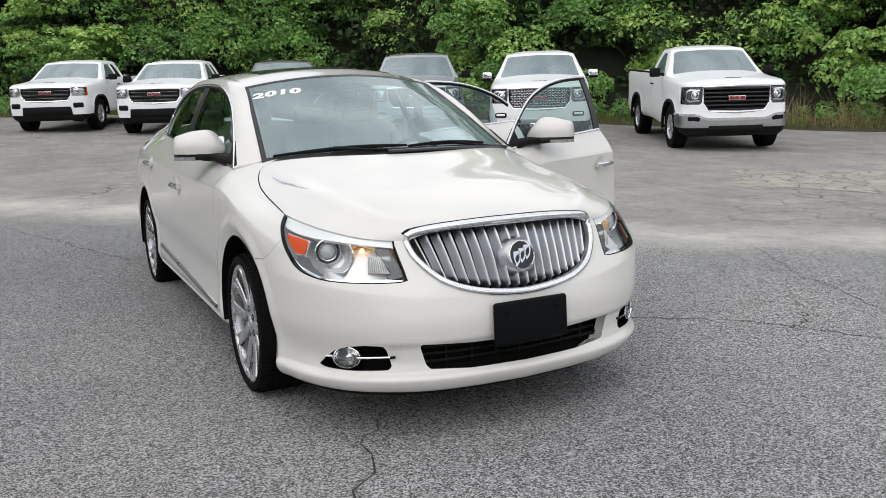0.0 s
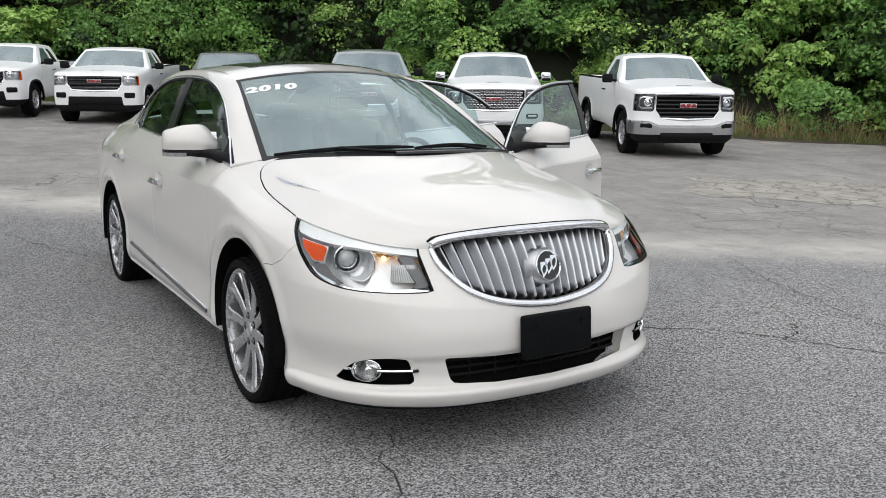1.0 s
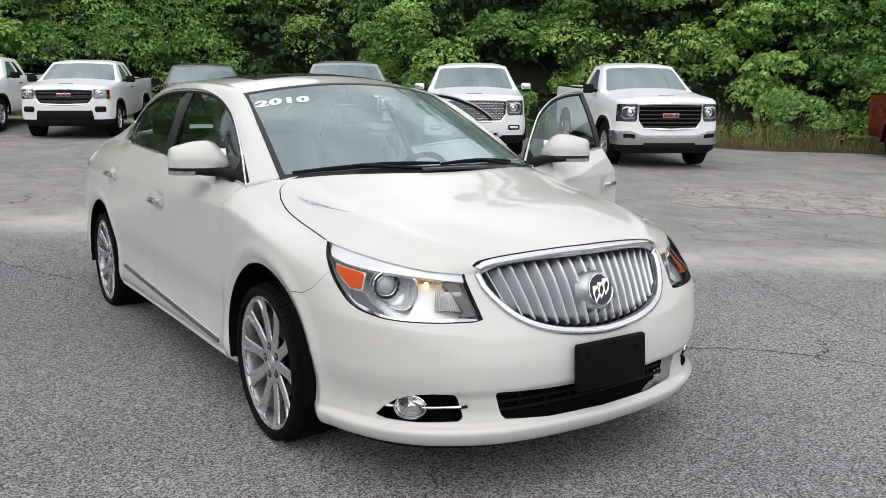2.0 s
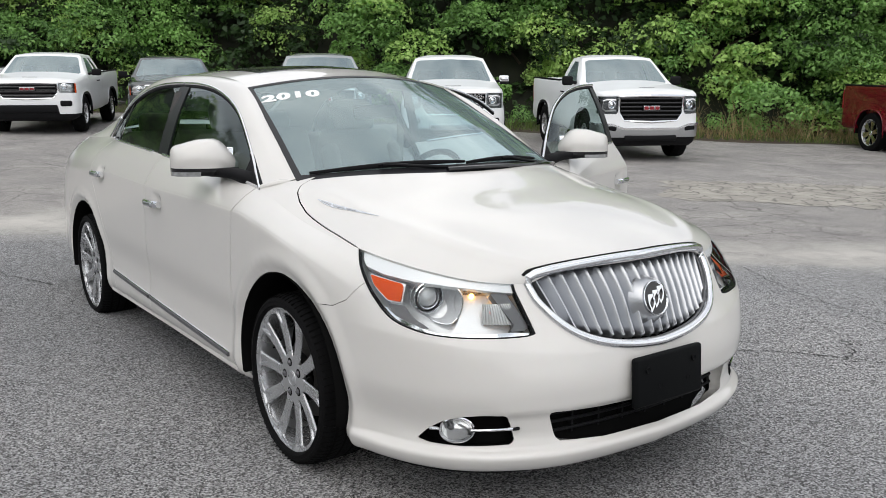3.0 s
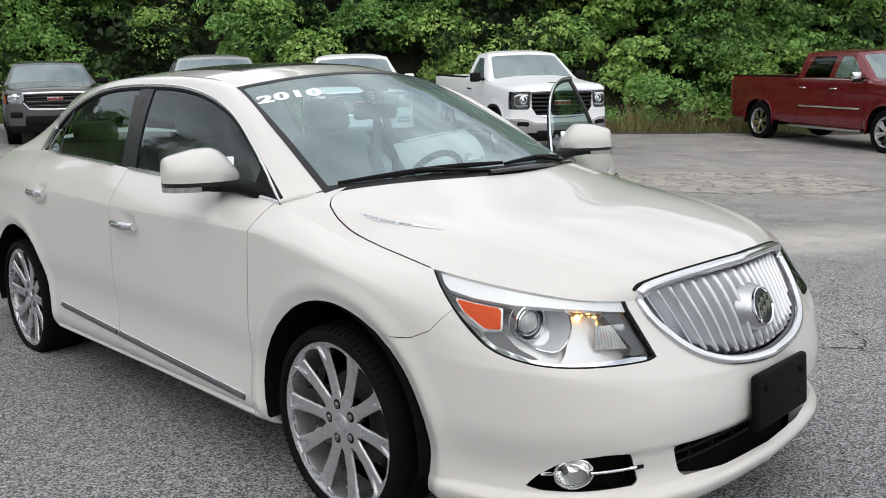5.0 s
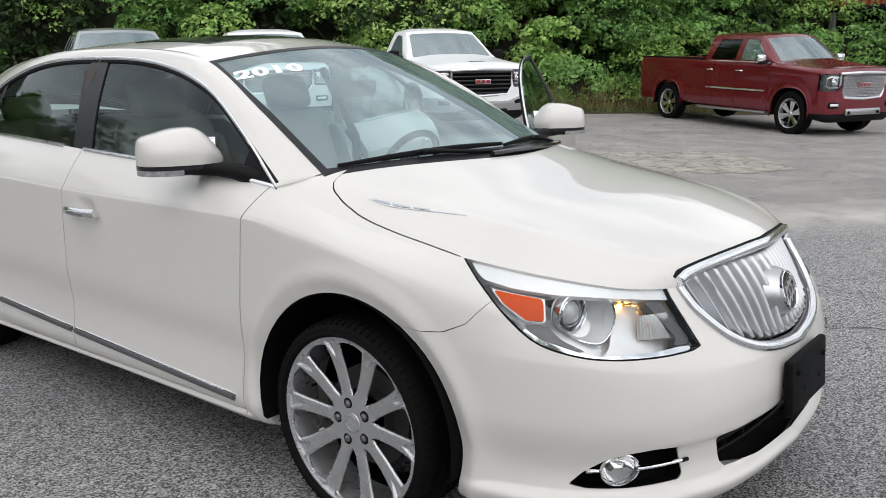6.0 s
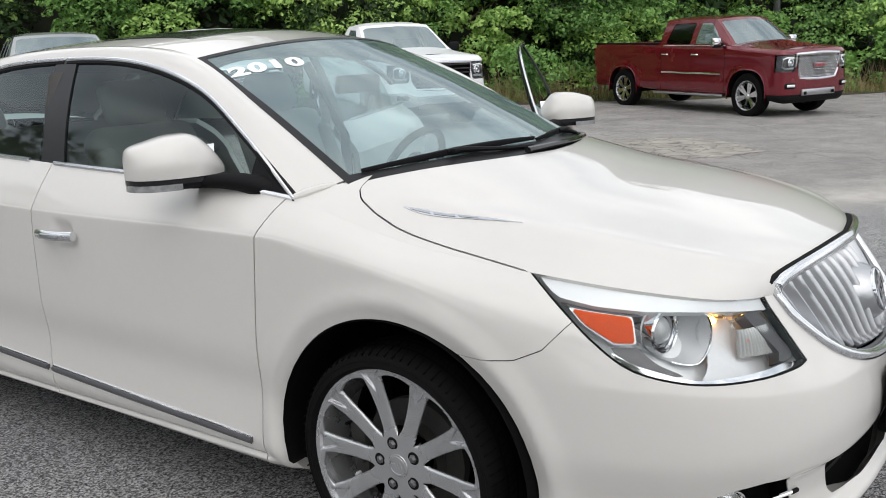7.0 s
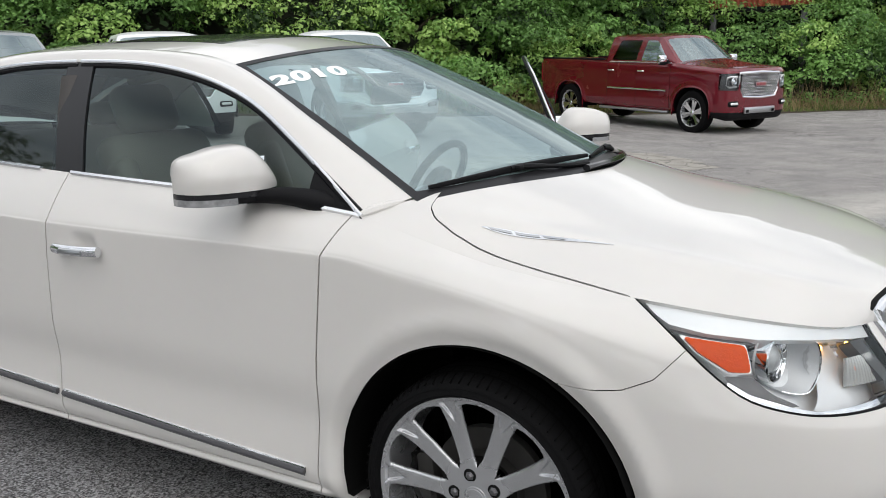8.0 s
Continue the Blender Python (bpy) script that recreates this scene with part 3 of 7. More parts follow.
def hood_surface():
    n = len(TOPEDGE)
    front = int(np.argmin(np.abs(TOPEDGE[: n // 3, 1] - 0.42)))
    back = int(np.argmin(np.abs(TOPEDGE[:, 0] + 0.373) + (TOPEDGE[:, 1] < 0.3)))
    idx = np.linspace(back, front, 80)
    edge = np.stack([np.interp(idx, np.arange(n), TOPEDGE[:, k]) for k in range(3)], 1)
    s = np.linspace(0, 1, 80)
    xc = np.interp(s, [0, 1], [-0.045, 0.885])
    xc = pchip([0, 0.25, 0.5, 0.75, 1], [-0.045, 0.21, 0.47, 0.71, 0.877], s)
    zc = pchip([0, 0.25, 0.5, 0.75, 1], [1.070, 1.0, 0.945, 0.878, 0.822], s)
    w = np.linspace(-1, 1, 81)
    p = np.zeros((80, 81, 3))
    a = np.abs(w)[None, :]
    p[:, :, 0] = edge[:, :1] + (xc - edge[:, 0])[:, None] * (1 - a ** 2.0)
    p[:, :, 1] = edge[:, 1:2] * w[None, :]
    p[:, :, 2] = edge[:, 2:] + (zc - edge[:, 2])[:, None] * (1 - a ** 4.2)
    # the pair of soft ridges that run from the windshield to the grille
    rl = 0.84 - 0.11 * s[:, None]
    p[:, :, 2] += 0.009 * np.exp(-(((a - rl) / 0.06) ** 2)) * smooth01((1 - s[:, None]) / 0.3) * smooth01(s[:, None] / 0.2)
    return grid(p, flip=True)


def cowl_x(y):
    return -0.30 + 0.265 * (1 - np.minimum(1.3, np.abs(y) / 0.69) ** 2)


HOOD_ALL = hood_surface()
HOODEDGE = lambda p: np.abs(p[:, 1]) - np.interp(p[:, 0], [-0.245, -0.23, -0.2, -0.13, -0.06, 0.12, 0.34, 0.42], [0.60, 0.69, 0.722, 0.748, 0.76, 0.768, 0.772, 0.9])
HOODBACK = lambda p: cowl_x(p[:, 1]) + 0.030 + 0.016 * (1 - np.minimum(1, np.abs(p[:, 1]) / 0.7)) - p[:, 0]


def windshield_surface():
    w = np.linspace(-1, 1, 61)
    rows = []
    rail = spline(RAIL[:3], 41)
    for k in range(-2, 41):
        t = k / 40
        e = rail[max(k, 0)] + np.array([0.014, 0.002, -0.0085]) * min(k, 0) * -1
        xc, zc = -0.04 - 0.86 * t, 1.068 + 0.392 * t + 0.016 * math.sin(math.pi * t)
        a = np.abs(w)
        rows.append(np.stack([e[0] + (xc - e[0]) * (1 - a ** 2), e[1] * w, e[2] + (zc - e[2]) * (1 - a ** 2)], 1))
    return np.array(rows)


def roof_surface():
    w = np.linspace(-1, 1, 61)
    rail = spline(RAIL[2:7], 60)
    ws = windshield_surface()[-1]
    rows = []
    for k in range(60):
        t = k / 59
        e = rail[k]
        a = np.abs(w)
        bulge = 0.102 * (1 - t) + (-0.06) * t
        zc = e[2] + 0.058 * (1 - t) + 0.042 * t - 0.02 * math.sin(math.pi * t) * 0
        rows.append(np.stack([e[0] + bulge * (1 - a ** 2), e[1] * w, e[2] + (zc - e[2]) * (1 - a ** 2.2)], 1))
    return np.array(rows)


def rear_glass_surface():
    w = np.linspace(-1, 1, 41)
    rail = spline(RAIL[6:], 20)
    rows = []
    for k in range(20):
        t = k / 19
        e, a = rail[k], np.abs(w)
        rows.append(np.stack([e[0] - 0.06 * (1 - a ** 2), e[1] * w, e[2] + (0.042 - 0.012 * t) * (1 - a ** 2)], 1))
    return np.array(rows)


def pillar_surface():
    """The painted side of the roof, from the glass line up to the roof's edge, A-pillar to C-pillar."""
    low = spline(DLO + [(-3.0, 0.704, 1.112), (-3.33, 0.705, 1.105)], 140)
    up = spline(RAIL, 140)
    t = np.linspace(0, 1, 13)[None, :, None]
    p = low[:, None] * (1 - t) + up[:, None] * t
    d = up - low
    out = np.cross(np.gradient(low, axis=0), d)
    out /= np.linalg.norm(out, axis=1, keepdims=True)
    out *= np.where(out[:, 1:2] < 0, -1, 1)
    ends = np.minimum(1, np.linspace(0, 1, 140) / 0.12)[:, None, None]
    return grid(p + (0.016 * np.sin(math.pi * t)) * ends * out[:, None], flip=True)


def side_glass_surface():
    x = np.linspace(-0.385, -2.805, 150)
    lo = TOPEDGE[TOPEDGE[:, 1] > 0.45]
    o = np.argsort(lo[:, 0])
    top = spline(DLO, 300)
    q = np.argsort(top[:, 0])
    b = np.stack([np.interp(x, lo[o, 0], lo[o, k]) for k in range(3)], 1)
    c = np.stack([np.interp(x, top[q, 0], top[q, k]) for k in range(3)], 1)
    t = np.linspace(0, 1, 25)[None, :, None]
    p = b[:, None] * (1 - t) + c[:, None] * t
    p[:, :, 1] += 0.012 * np.sin(math.pi * t[..., 0]) * np.minimum(1, (c - b)[:, 2:3] / 0.3) - 0.008
    return grid(p, flip=True)


def orient(sh, toward):
    """Faces turned so that their normals point along toward."""
    if (sh.n @ np.asarray(toward, float)).sum() < 0:
        return Sheet(sh.v, -sh.n, [q[::-1] for q in sh.f])
    return sh


def build_sedan():
    car = thing("sedan_car", label="pearl white four-door sedan with chrome grille and both driver-side doors open", category="car")
    side = grid(SIDE)
    side = orient(side, (0, 1, 0))
    _, side = split(side, arch_field)
    lamp, side = split(side, LAMP)
    bumper, fender_on, seam = slit(side, SEAMF, 0.0026)
    grille_in, bumper = split(bumper, GRILLE)
    intake_in, bumper = split(bumper, INTAKE)
    fog_in, bumper = split(bumper, FOG)
    fender, rest, gap1 = slit(fender_on, FRONTCUT, 0.005)
    sill_line = lambda p: 0.262 + 0.0 * p[:, 0] - p[:, 2]
    fdoor, rest, gap2 = slit(rest, MIDCUT, 0.005)
    rdoor, quarter, gap3 = slit(rest, REARCUT, 0.005)
    fdoor, sill1, gap4 = slit(fdoor, sill_line, 0.005)
    rdoor, sill2, gap5 = slit(rdoor, sill_line, 0.005)
    hood_part, sides_part, gaph = slit(orient(HOOD_ALL, (0, 0, 1)), HOODEDGE, 0.005)
    hood_part, cowl = split(hood_part, HOODBACK)
    ftop_l, ftop_r = split(sides_part, lambda p: -p[:, 1])
    pill = orient(pillar_surface(), (0, 1, 0.4))
    sg = orient(side_glass_surface(), (0, 1, 0))

    def band(a_lo, a_hi):
        return lambda p: np.interp(p[:, 2], [1.05, 1.43], [a_lo, a_hi]) - p[:, 0]

    # front, door glass, black pillar, rear door glass, divider, quarter glass
    sail, win = split(sg, band(-0.60, -0.60 - 0.0))
    sail, win = split(sg, lambda p: (-0.56 - 0.0 * p[:, 2]) - p[:, 0])
    fglass, win = split(win, band(-1.465, -1.60))
    pil_f, win = split(win, band(-1.532, -1.665))
    pil_r, win = split(win, band(-1.60, -1.735))
    rglass, win = split(win, band(-2.415, -2.455))
    divider, qglass = split(win, band(-2.450, -2.490))

    put("roof_panel", join(rimmed(orient(grid(roof_surface()), (0, 0, 1)), 0.01)), PEARL, car, "pearl white roof")
    put("hood", rimmed(hood_part, 0.012), PEARL, car, "pearl white hood with twin ridges")
    put("cowl_panel", moved(cowl, -0.016), BLACK, car, "black plastic cowl below the windshield")
    for g in split(gaph, lambda p: p[:, 1]):
        put("hood_gap", g, GAP, car)
    put("front_bumper", join(rimmed(bumper, 0.03), sided(rimmed(bumper, 0.03), -1)), PEARL, car, "pearl white front bumper")
    put("windshield", orient(grid(windshield_surface()), (1, 0, 1)), WINDSHIELD, car, "clear windshield with a dark upper band").visible_shadow = False
    put("rear_window", orient(grid(rear_glass_surface()), (-1, 0, 1)), PRIVACY, car, "dark rear window").visible_shadow = False
    # boot lid
    w = np.linspace(-1, 1, 41)
    tl = TOPEDGE[np.argmin(np.abs(TOPEDGE[:, 0] + 3.33) + (TOPEDGE[:, 1] < 0.3)) :]
    e = np.stack([np.interp(np.linspace(0, 1, 24), np.linspace(0, 1, len(tl)), tl[:, k]) for k in range(3)], 1)
    e[:, 0] = np.linspace(-3.33, tl[-1, 0] + 0.02, 24)
    e[:, 1] = pchip([0, 0.5, 0.8, 1], [0.705, 0.66, 0.60, 0.45], np.linspace(0, 1, 24))
    put("boot_lid", orient(grid(np.stack([np.stack([q[0] - 0.06 * (1 - w * w), q[1] * w, q[2] + 0.02 * (1 - w * w)], 1) for q in e])), (0, 0, 1)), PEARL, car)

    hinges = {"front": (-0.43, 0.85), "rear": (-1.60, 0.86)}
    for s in (-1, 1):
        put("front_fender", join(rimmed(fender, 0.03), ftop_l), PEARL, car, s=s)
        for g in (seam, gap1) + ((gap3, gap4, gap5) if s < 0 else ()):
            put("panel_gap", g, GAP, car, s=s)
        if s < 0:
            put("door_gap", gap2, GAP, car, s=s)
        put("rocker_panel", rimmed(join(sill1, sill2), 0.03), PEARL, car, s=s)
        put("quarter_panel", rimmed(quarter, 0.03), PEARL, car, s=s)
        put("roof_pillar", rimmed(pill, 0.02), PEARL, car, "pearl white roof pillars", s=s)
        build_door(car, s, "front", fdoor, fglass, [pil_f], sail, hinges["front"])
        build_door(car, s, "rear", rdoor, rglass, [pil_r], None, hinges["rear"])
        put("quarter_window", qglass, PRIVACY, car, "small dark quarter window", s=s).visible_shadow = False
        put("window_divider", moved(divider, 0.004), PILLAR, car, s=s)
    return car, lamp, grille_in, intake_in, fog_in


def build_door(car, s, which, skin, glass, pillars, sail, hinge):
    d = put(which + "_door", rimmed(skin, 0.03), PEARL, car, ("open " if s > 0 else "closed ") + "pearl white %s door" % which, s=s)
    kids = [put("door_window", glass, GLASS, d, "lightly tinted door window", s=s)]
    kids[0].visible_shadow = False
    for q in pillars:
        kids.append(put("window_pillar", rimmed(moved(q, 0.005), 0.012), PILLAR, d, "black window pillar", s=s))
    if sail:
        kids.append(put("mirror_sail", rimmed(moved(sail, 0.004), 0.01), BLACK, d, "black mirror corner panel", s=s))
    # inner trim panel, set in from the skin
    inner = moved(skin, -0.055)
    inner = Sheet(inner.v, -inner.n, [q[::-1] for q in inner.f])
    kids.append(put("door_trim", inner, DOORTRIM, d, "pale inner door trim", s=s))
    if s > 0:
        turn = -64.7 if which == "front" else -73
        d.matrix_basis = Matrix.Translation((hinge[0], hinge[1], 0)) @ pose(0, 0, 0, 0, 0, turn) @ Matrix.Translation((-hinge[0], -hinge[1], 0))
    return d


BRAKE = mat("dusty_iron", (0.055, 0.053, 0.05), rough=0.7, metal=0.4, var=0.3, scale=20)


def spoke_sector():
    """A tenth of the wheel's face: one spoke with its share of the hub, thick, with a folded facet at the rim."""
    r = np.r_[np.linspace(0.030, 0.073, 8), 0.076 + 0.024 * np.linspace(0.02, 1, 14) ** 2, np.linspace(0.107, 0.222, 26), 0.2335 - 0.010 * np.linspace(1, 0.02, 10) ** 2, 0.237, 0.242, 0.246][:, None]
    u = np.sin(np.linspace(-1, 1, 41) * math.pi / 2)[None, :]
    arc = r * math.pi / 10
    half = np.interp(r, [0.06, 0.095, 0.14, 0.19, 0.225, 0.246], [0.0205, 0.0205, 0.0210, 0.0235, 0.0285, 0.034])
    # open width between spokes, rounded at the hub and closed at the rim
    gap = (arc - half) * np.sqrt(np.clip((r - 0.076) / 0.022, 0, 1)) * np.sqrt(np.clip((0.2335 - r) / 0.008, 0, 1))
    wide = arc - np.maximum(gap, 0)
    a = u * wide / r
    x, z = r * np.sin(a), r * np.cos(a)
    dish = np.interp(r, [0.03, 0.05, 0.085, 0.15, 0.20, 0.246], [0.0885, 0.0880, 0.0870, 0.0905, 0.0985, 0.108])
    roll = np.clip((1 - np.abs(u)) * wide / 0.0085, 0, 1)
    y = dish - 0.0085 * (1 - np.sqrt(1 - (1 - roll) ** 2)) * smooth01(gap / 0.006)
    # the folded facet that widens towards the rim
    fold = (r - 0.180) * 0.40
    y = y - smooth01((fold - np.abs(x)) / 0.004) * 0.0085 * np.clip((r - 0.180) / 0.03, 0, 1) * np.clip((0.246 - r) / 0.006, 0, 1)
    return rimmed(orient(grid(np.stack([x, y, z], 2)), (0, 1, 0)), 0.036)


SPOKE = []


def wheel(car, x, s):
    """A ten-spoke alloy wheel with a low-profile tyre; its outer face looks along the side s."""
    m = Matrix.Translation((x, s * 0.768, AXLEZ)) @ (Matrix() if s > 0 else Matrix.Rotation(math.pi, 4, "Z"))
    prof = [(0.248, -0.10), (0.266, -0.118), (0.315, -0.123), (0.334, -0.114), (0.3455, -0.094), (0.351, -0.05), (0.3525, 0.0), (0.351, 0.05), (0.3455, 0.098), (0.336, 0.114), (0.326, 0.1205), (0.3235, 0.1215),
            (0.322, 0.1205), (0.308, 0.1225), (0.3060, 0.1240), (0.3030, 0.1225), (0.300, 0.1195), (0.297, 0.115), (0.294, 0.105)]
    mr = m @ Matrix.Diagonal((1.096, 1, 1.096, 1))
    mt = m @ Matrix.Diagonal((0.917, 1, 0.917, 1))
    tyre = part("tyre", lathe(prof, 96, m=mt), RUBBER, car, "black low-profile tyre")
    bm = bmesh.new()
    for gy in (-0.068, -0.023, 0.023, 0.068):
        lathe([(0.3527, gy - 0.005), (0.3527, gy + 0.005)], 96, bm=bm, m=mt)
    for k in range(78):
        a = 2 * math.pi * k / 78
        for y0, y1, tilt in ((0.030, 0.064, 0.35), (0.074, 0.118, 0.12), (-0.060, -0.030, 0.35), (-0.115, -0.074, 0.12)):
            q = mt @ Matrix.Rotation(a, 4, "Y") @ Matrix.Translation((0, (y0 + y1) / 2, 0.3440 if y1 > 0.1 or y0 < -0.1 else 0.3490)) @ Matrix.Rotation(tilt, 4, "Z")
            q = q @ (Matrix.Rotation(radians(-16 if y1 > 0.1 else 16 if y0 < -0.1 else 0), 4, "X"))
            box((0.0032, y1 - y0, 0.006), (0, 0, 0), turn=q, bm=bm)
    part("tread_groove", bm, DARK, tyre, smooth=False)
    # rim barrel kept near-black for the shade seen between the spokes
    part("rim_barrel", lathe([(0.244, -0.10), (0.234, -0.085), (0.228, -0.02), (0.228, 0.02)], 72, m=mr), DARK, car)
    rim = part("rim", lathe([(0.226, -0.03), (0.228, 0.04), (0.231, 0.075), (0.2335, 0.092), (0.2375, 0.1055), (0.2425, 0.1095), (0.2465, 0.1105), (0.2495, 0.108), (0.249, 0.098)], 96, m=mr), ALLOY, car, "silver ten-spoke alloy rim")
    for k in range(10):
        q = mr @ Matrix.Rotation(2 * math.pi * k / 10 + radians(14), 4, "Y")
        if not SPOKE:
            o = put("spoke", spoke_sector(), ALLOY, rim)
            SPOKE.append(o.data)
        else:
            o = new("spoke", SPOKE[0])
            o.parent = rim
        o.matrix_basis = q
    nut = part("lug_nut", lathe([(0.0, 0.0965), (0.006, 0.096), (0.0115, 0.0905), (0.0120, 0.066)], 6), STEEL, rim, "dark steel lug nut")
    hole = part("lug_recess", lathe([(0.0, 0.0882), (0.0165, 0.0882), (0.0185, 0.0874)], 20), GAP, rim)
    for k in range(5):
        q = m @ Matrix.Rotation(2 * math.pi * k / 5 + radians(14), 4, "Y") @ Matrix.Translation((0, 0, 0.060))
        for src in (nut, hole):
            o = src if k == 0 else new(src.name.split(".")[0], src.data)
            o.parent, o.matrix_basis = rim, q
    cap = part("centre_cap", lathe([(0.0, 0.0915), (0.022, 0.0915), (0.0225, 0.0935), (0.026, 0.0935), (0.0265, 0.0915), (0.031, 0.0905), (0.034, 0.086), (0.034, 0.05)], 48, m=m), ALLOY, rim, "silver wheel centre cap with a raised ring")
    for k in range(3):
        part("cap_shape", box((0.007, 0.002, 0.018), (0, 0, 0), turn=m @ Matrix.Translation((0.009 - 0.009 * k, 0.092, -0.003 + 0.003 * k)) @ Matrix.Rotation(0.35, 4, "Y")), ALLOY, cap)
    part("valve_stem", lathe([(0.0, 0.075), (0.004, 0.075), (0.004, 0.05)], 8, m=m @ Matrix.Rotation(1.2, 4, "Y") @ Matrix.Translation((0, 0, 0.20))), RUBBER, rim)
    part("hub_carrier", lathe([(0.095, 0.045), (0.10, 0.02), (0.10, -0.03)], 32, m=m), BRAKE, car)
    part("brake_disc", lathe([(0.06, -0.02), (0.06, 0.012), (0.158, 0.012), (0.158, -0.014), (0.06, -0.02)], 48, m=m), BRAKE, car, "grey iron brake disc")
    # caliper over the disc's front edge, with a pale bleed nipple
    cm = m @ Matrix.Rotation(radians(-95 * s), 4, "Y")
    bm = box((0.17, 0.055, 0.055), (0, 0.022, 0.168), 0.014, 2, bm=None)
    box((0.06, 0.03, 0.04), (0.0, 0.052, 0.165), 0.010, 2, bm=bm)
    bmesh.ops.transform(bm, matrix=cm, verts=bm.verts[:])
    cal = part("brake_caliper", bm, BRAKE, car, "dark brake caliper")
    part("bleed_nipple", lathe([(0.0, 0.018), (0.004, 0.018), (0.006, 0.012), (0.006, 0.0)], 10, m=cm @ Matrix.Translation((0.062, 0.05, 0.176))), LAMPWHITE, cal)
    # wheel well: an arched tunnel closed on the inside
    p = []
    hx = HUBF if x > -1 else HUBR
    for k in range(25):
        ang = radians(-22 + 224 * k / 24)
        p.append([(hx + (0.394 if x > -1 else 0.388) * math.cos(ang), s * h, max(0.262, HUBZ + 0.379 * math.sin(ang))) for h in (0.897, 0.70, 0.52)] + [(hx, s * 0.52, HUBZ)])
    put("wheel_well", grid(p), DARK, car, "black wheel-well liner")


CAR, LAMP_S, GRILLE_S, INTAKE_S, FOG_S = build_sedan()
for wx in (HUBF - 0.018, HUBR):
    for ws in (-1, 1):
        wheel(CAR, wx, ws)


# ---- sedan: lamps, grille and trim ----
def col_at(z, cols):
    x = np.array([np.interp(z, SIDE[c, :, 2], SIDE[c, :, 0]) for c in cols])
    y = np.array([np.interp(z, SIDE[c, :, 2], SIDE[c, :, 1]) for c in cols])
    return x, y


NCOL = len(SIDE)


def front_point(y, z, d=0.0):
    """A place on the nose, y to the car's left."""
    x, w = col_at(z, range(0, NCOL // 5))
    return (float(np.interp(abs(y), w, x)) + d, y, z)


def corner_point(a, z):
    """A place on the front corner, outboard coordinates, by the lamp's own plane."""
    x, w = col_at(z, range(0, NCOL // 3))
    k = -0.8 * x + 0.6 * w
    return np.array([np.interp(a, k, x), np.interp(a, k, w), z])


def side_point(x, z, d=0.0):
    cols = range(NCOL // 8, NCOL * 7 // 8, 2)
    xx, yy = col_at(z, cols)
    return (x, float(np.interp(-x, -xx, yy)) + d, z)


def mirrored(pts, s):
    return [(q[0], q[1] * s, q[2]) for q in pts]


def axis_at(p, d, s):
    """A frame whose y axis runs along d, at p; both outboard, mirrored for the side s."""
    d = Vector((d[0], d[1] * s, d[2])).normalized()
    return Matrix.Translation((p[0], p[1] * s, p[2])) @ d.to_track_quat("Y", "Z").to_matrix().to_4x4()


def zone(sh, pts3, sink):
    f = poly_field(DIAG(np.array(pts3, float)), DIAG)
    got, _ = split(sh, f)
    return moved(got, -sink)


def wall_of(sh, depth):
    """The inward-looking wall round an opening."""
    v, n, f = [], [], []
    for a, b in borders(sh):
        if abs(sh.v[a][1]) + abs(sh.v[b][1]) < 1e-4:
            continue
        k = len(v)
        v += [sh.v[a], sh.v[b], sh.v[b] - depth * sh.n[b], sh.v[a] - depth * sh.n[a]]
        q = -np.cross(sh.v[b] - sh.v[a], sh.n[a])
        n += [q / (np.linalg.norm(q) + 1e-12)] * 4
        f.append((k, k + 1, k + 2, k + 3))
    return Sheet(v, n, f)


def inside_lens(q, clear):
    """The place q (outboard coordinates) kept at least clear metres behind the lamp's outer lens."""
    k0 = int(np.argmin(((LAMP_S.v - q) ** 2).sum(1)))
    over = float((q - LAMP_S.v[k0]) @ LAMP_S.n[k0]) + clear
    return q - LAMP_S.n[k0] * over if over > 0 else q


def loft(rings, s, clear=None, closed=True):
    """A skin over rings of outboard points, mirrored for the side s."""
    bm = bmesh.new()
    rows = []
    for ring in rings:
        row = []
        for q in ring:
            q = np.array(q, float)
            if clear:
                q = inside_lens(q, clear)
            row.append(bm.verts.new((q[0], q[1] * s, q[2])))
        rows.append(row)
    n = len(rows[0])
    for a, b in zip(rows, rows[1:]):
        for k in range(n if closed else n - 1):
            bm.faces.new((a[k], a[(k + 1) % n], b[(k + 1) % n], b[k]))
    return bm


def circle_at(m, r, n=56, up=1.0):
    return [np.array(m @ Vector((math.cos(2 * math.pi * k / n) * r, 0, math.sin(2 * math.pi * k / n) * r * up))) for k in range(n)]


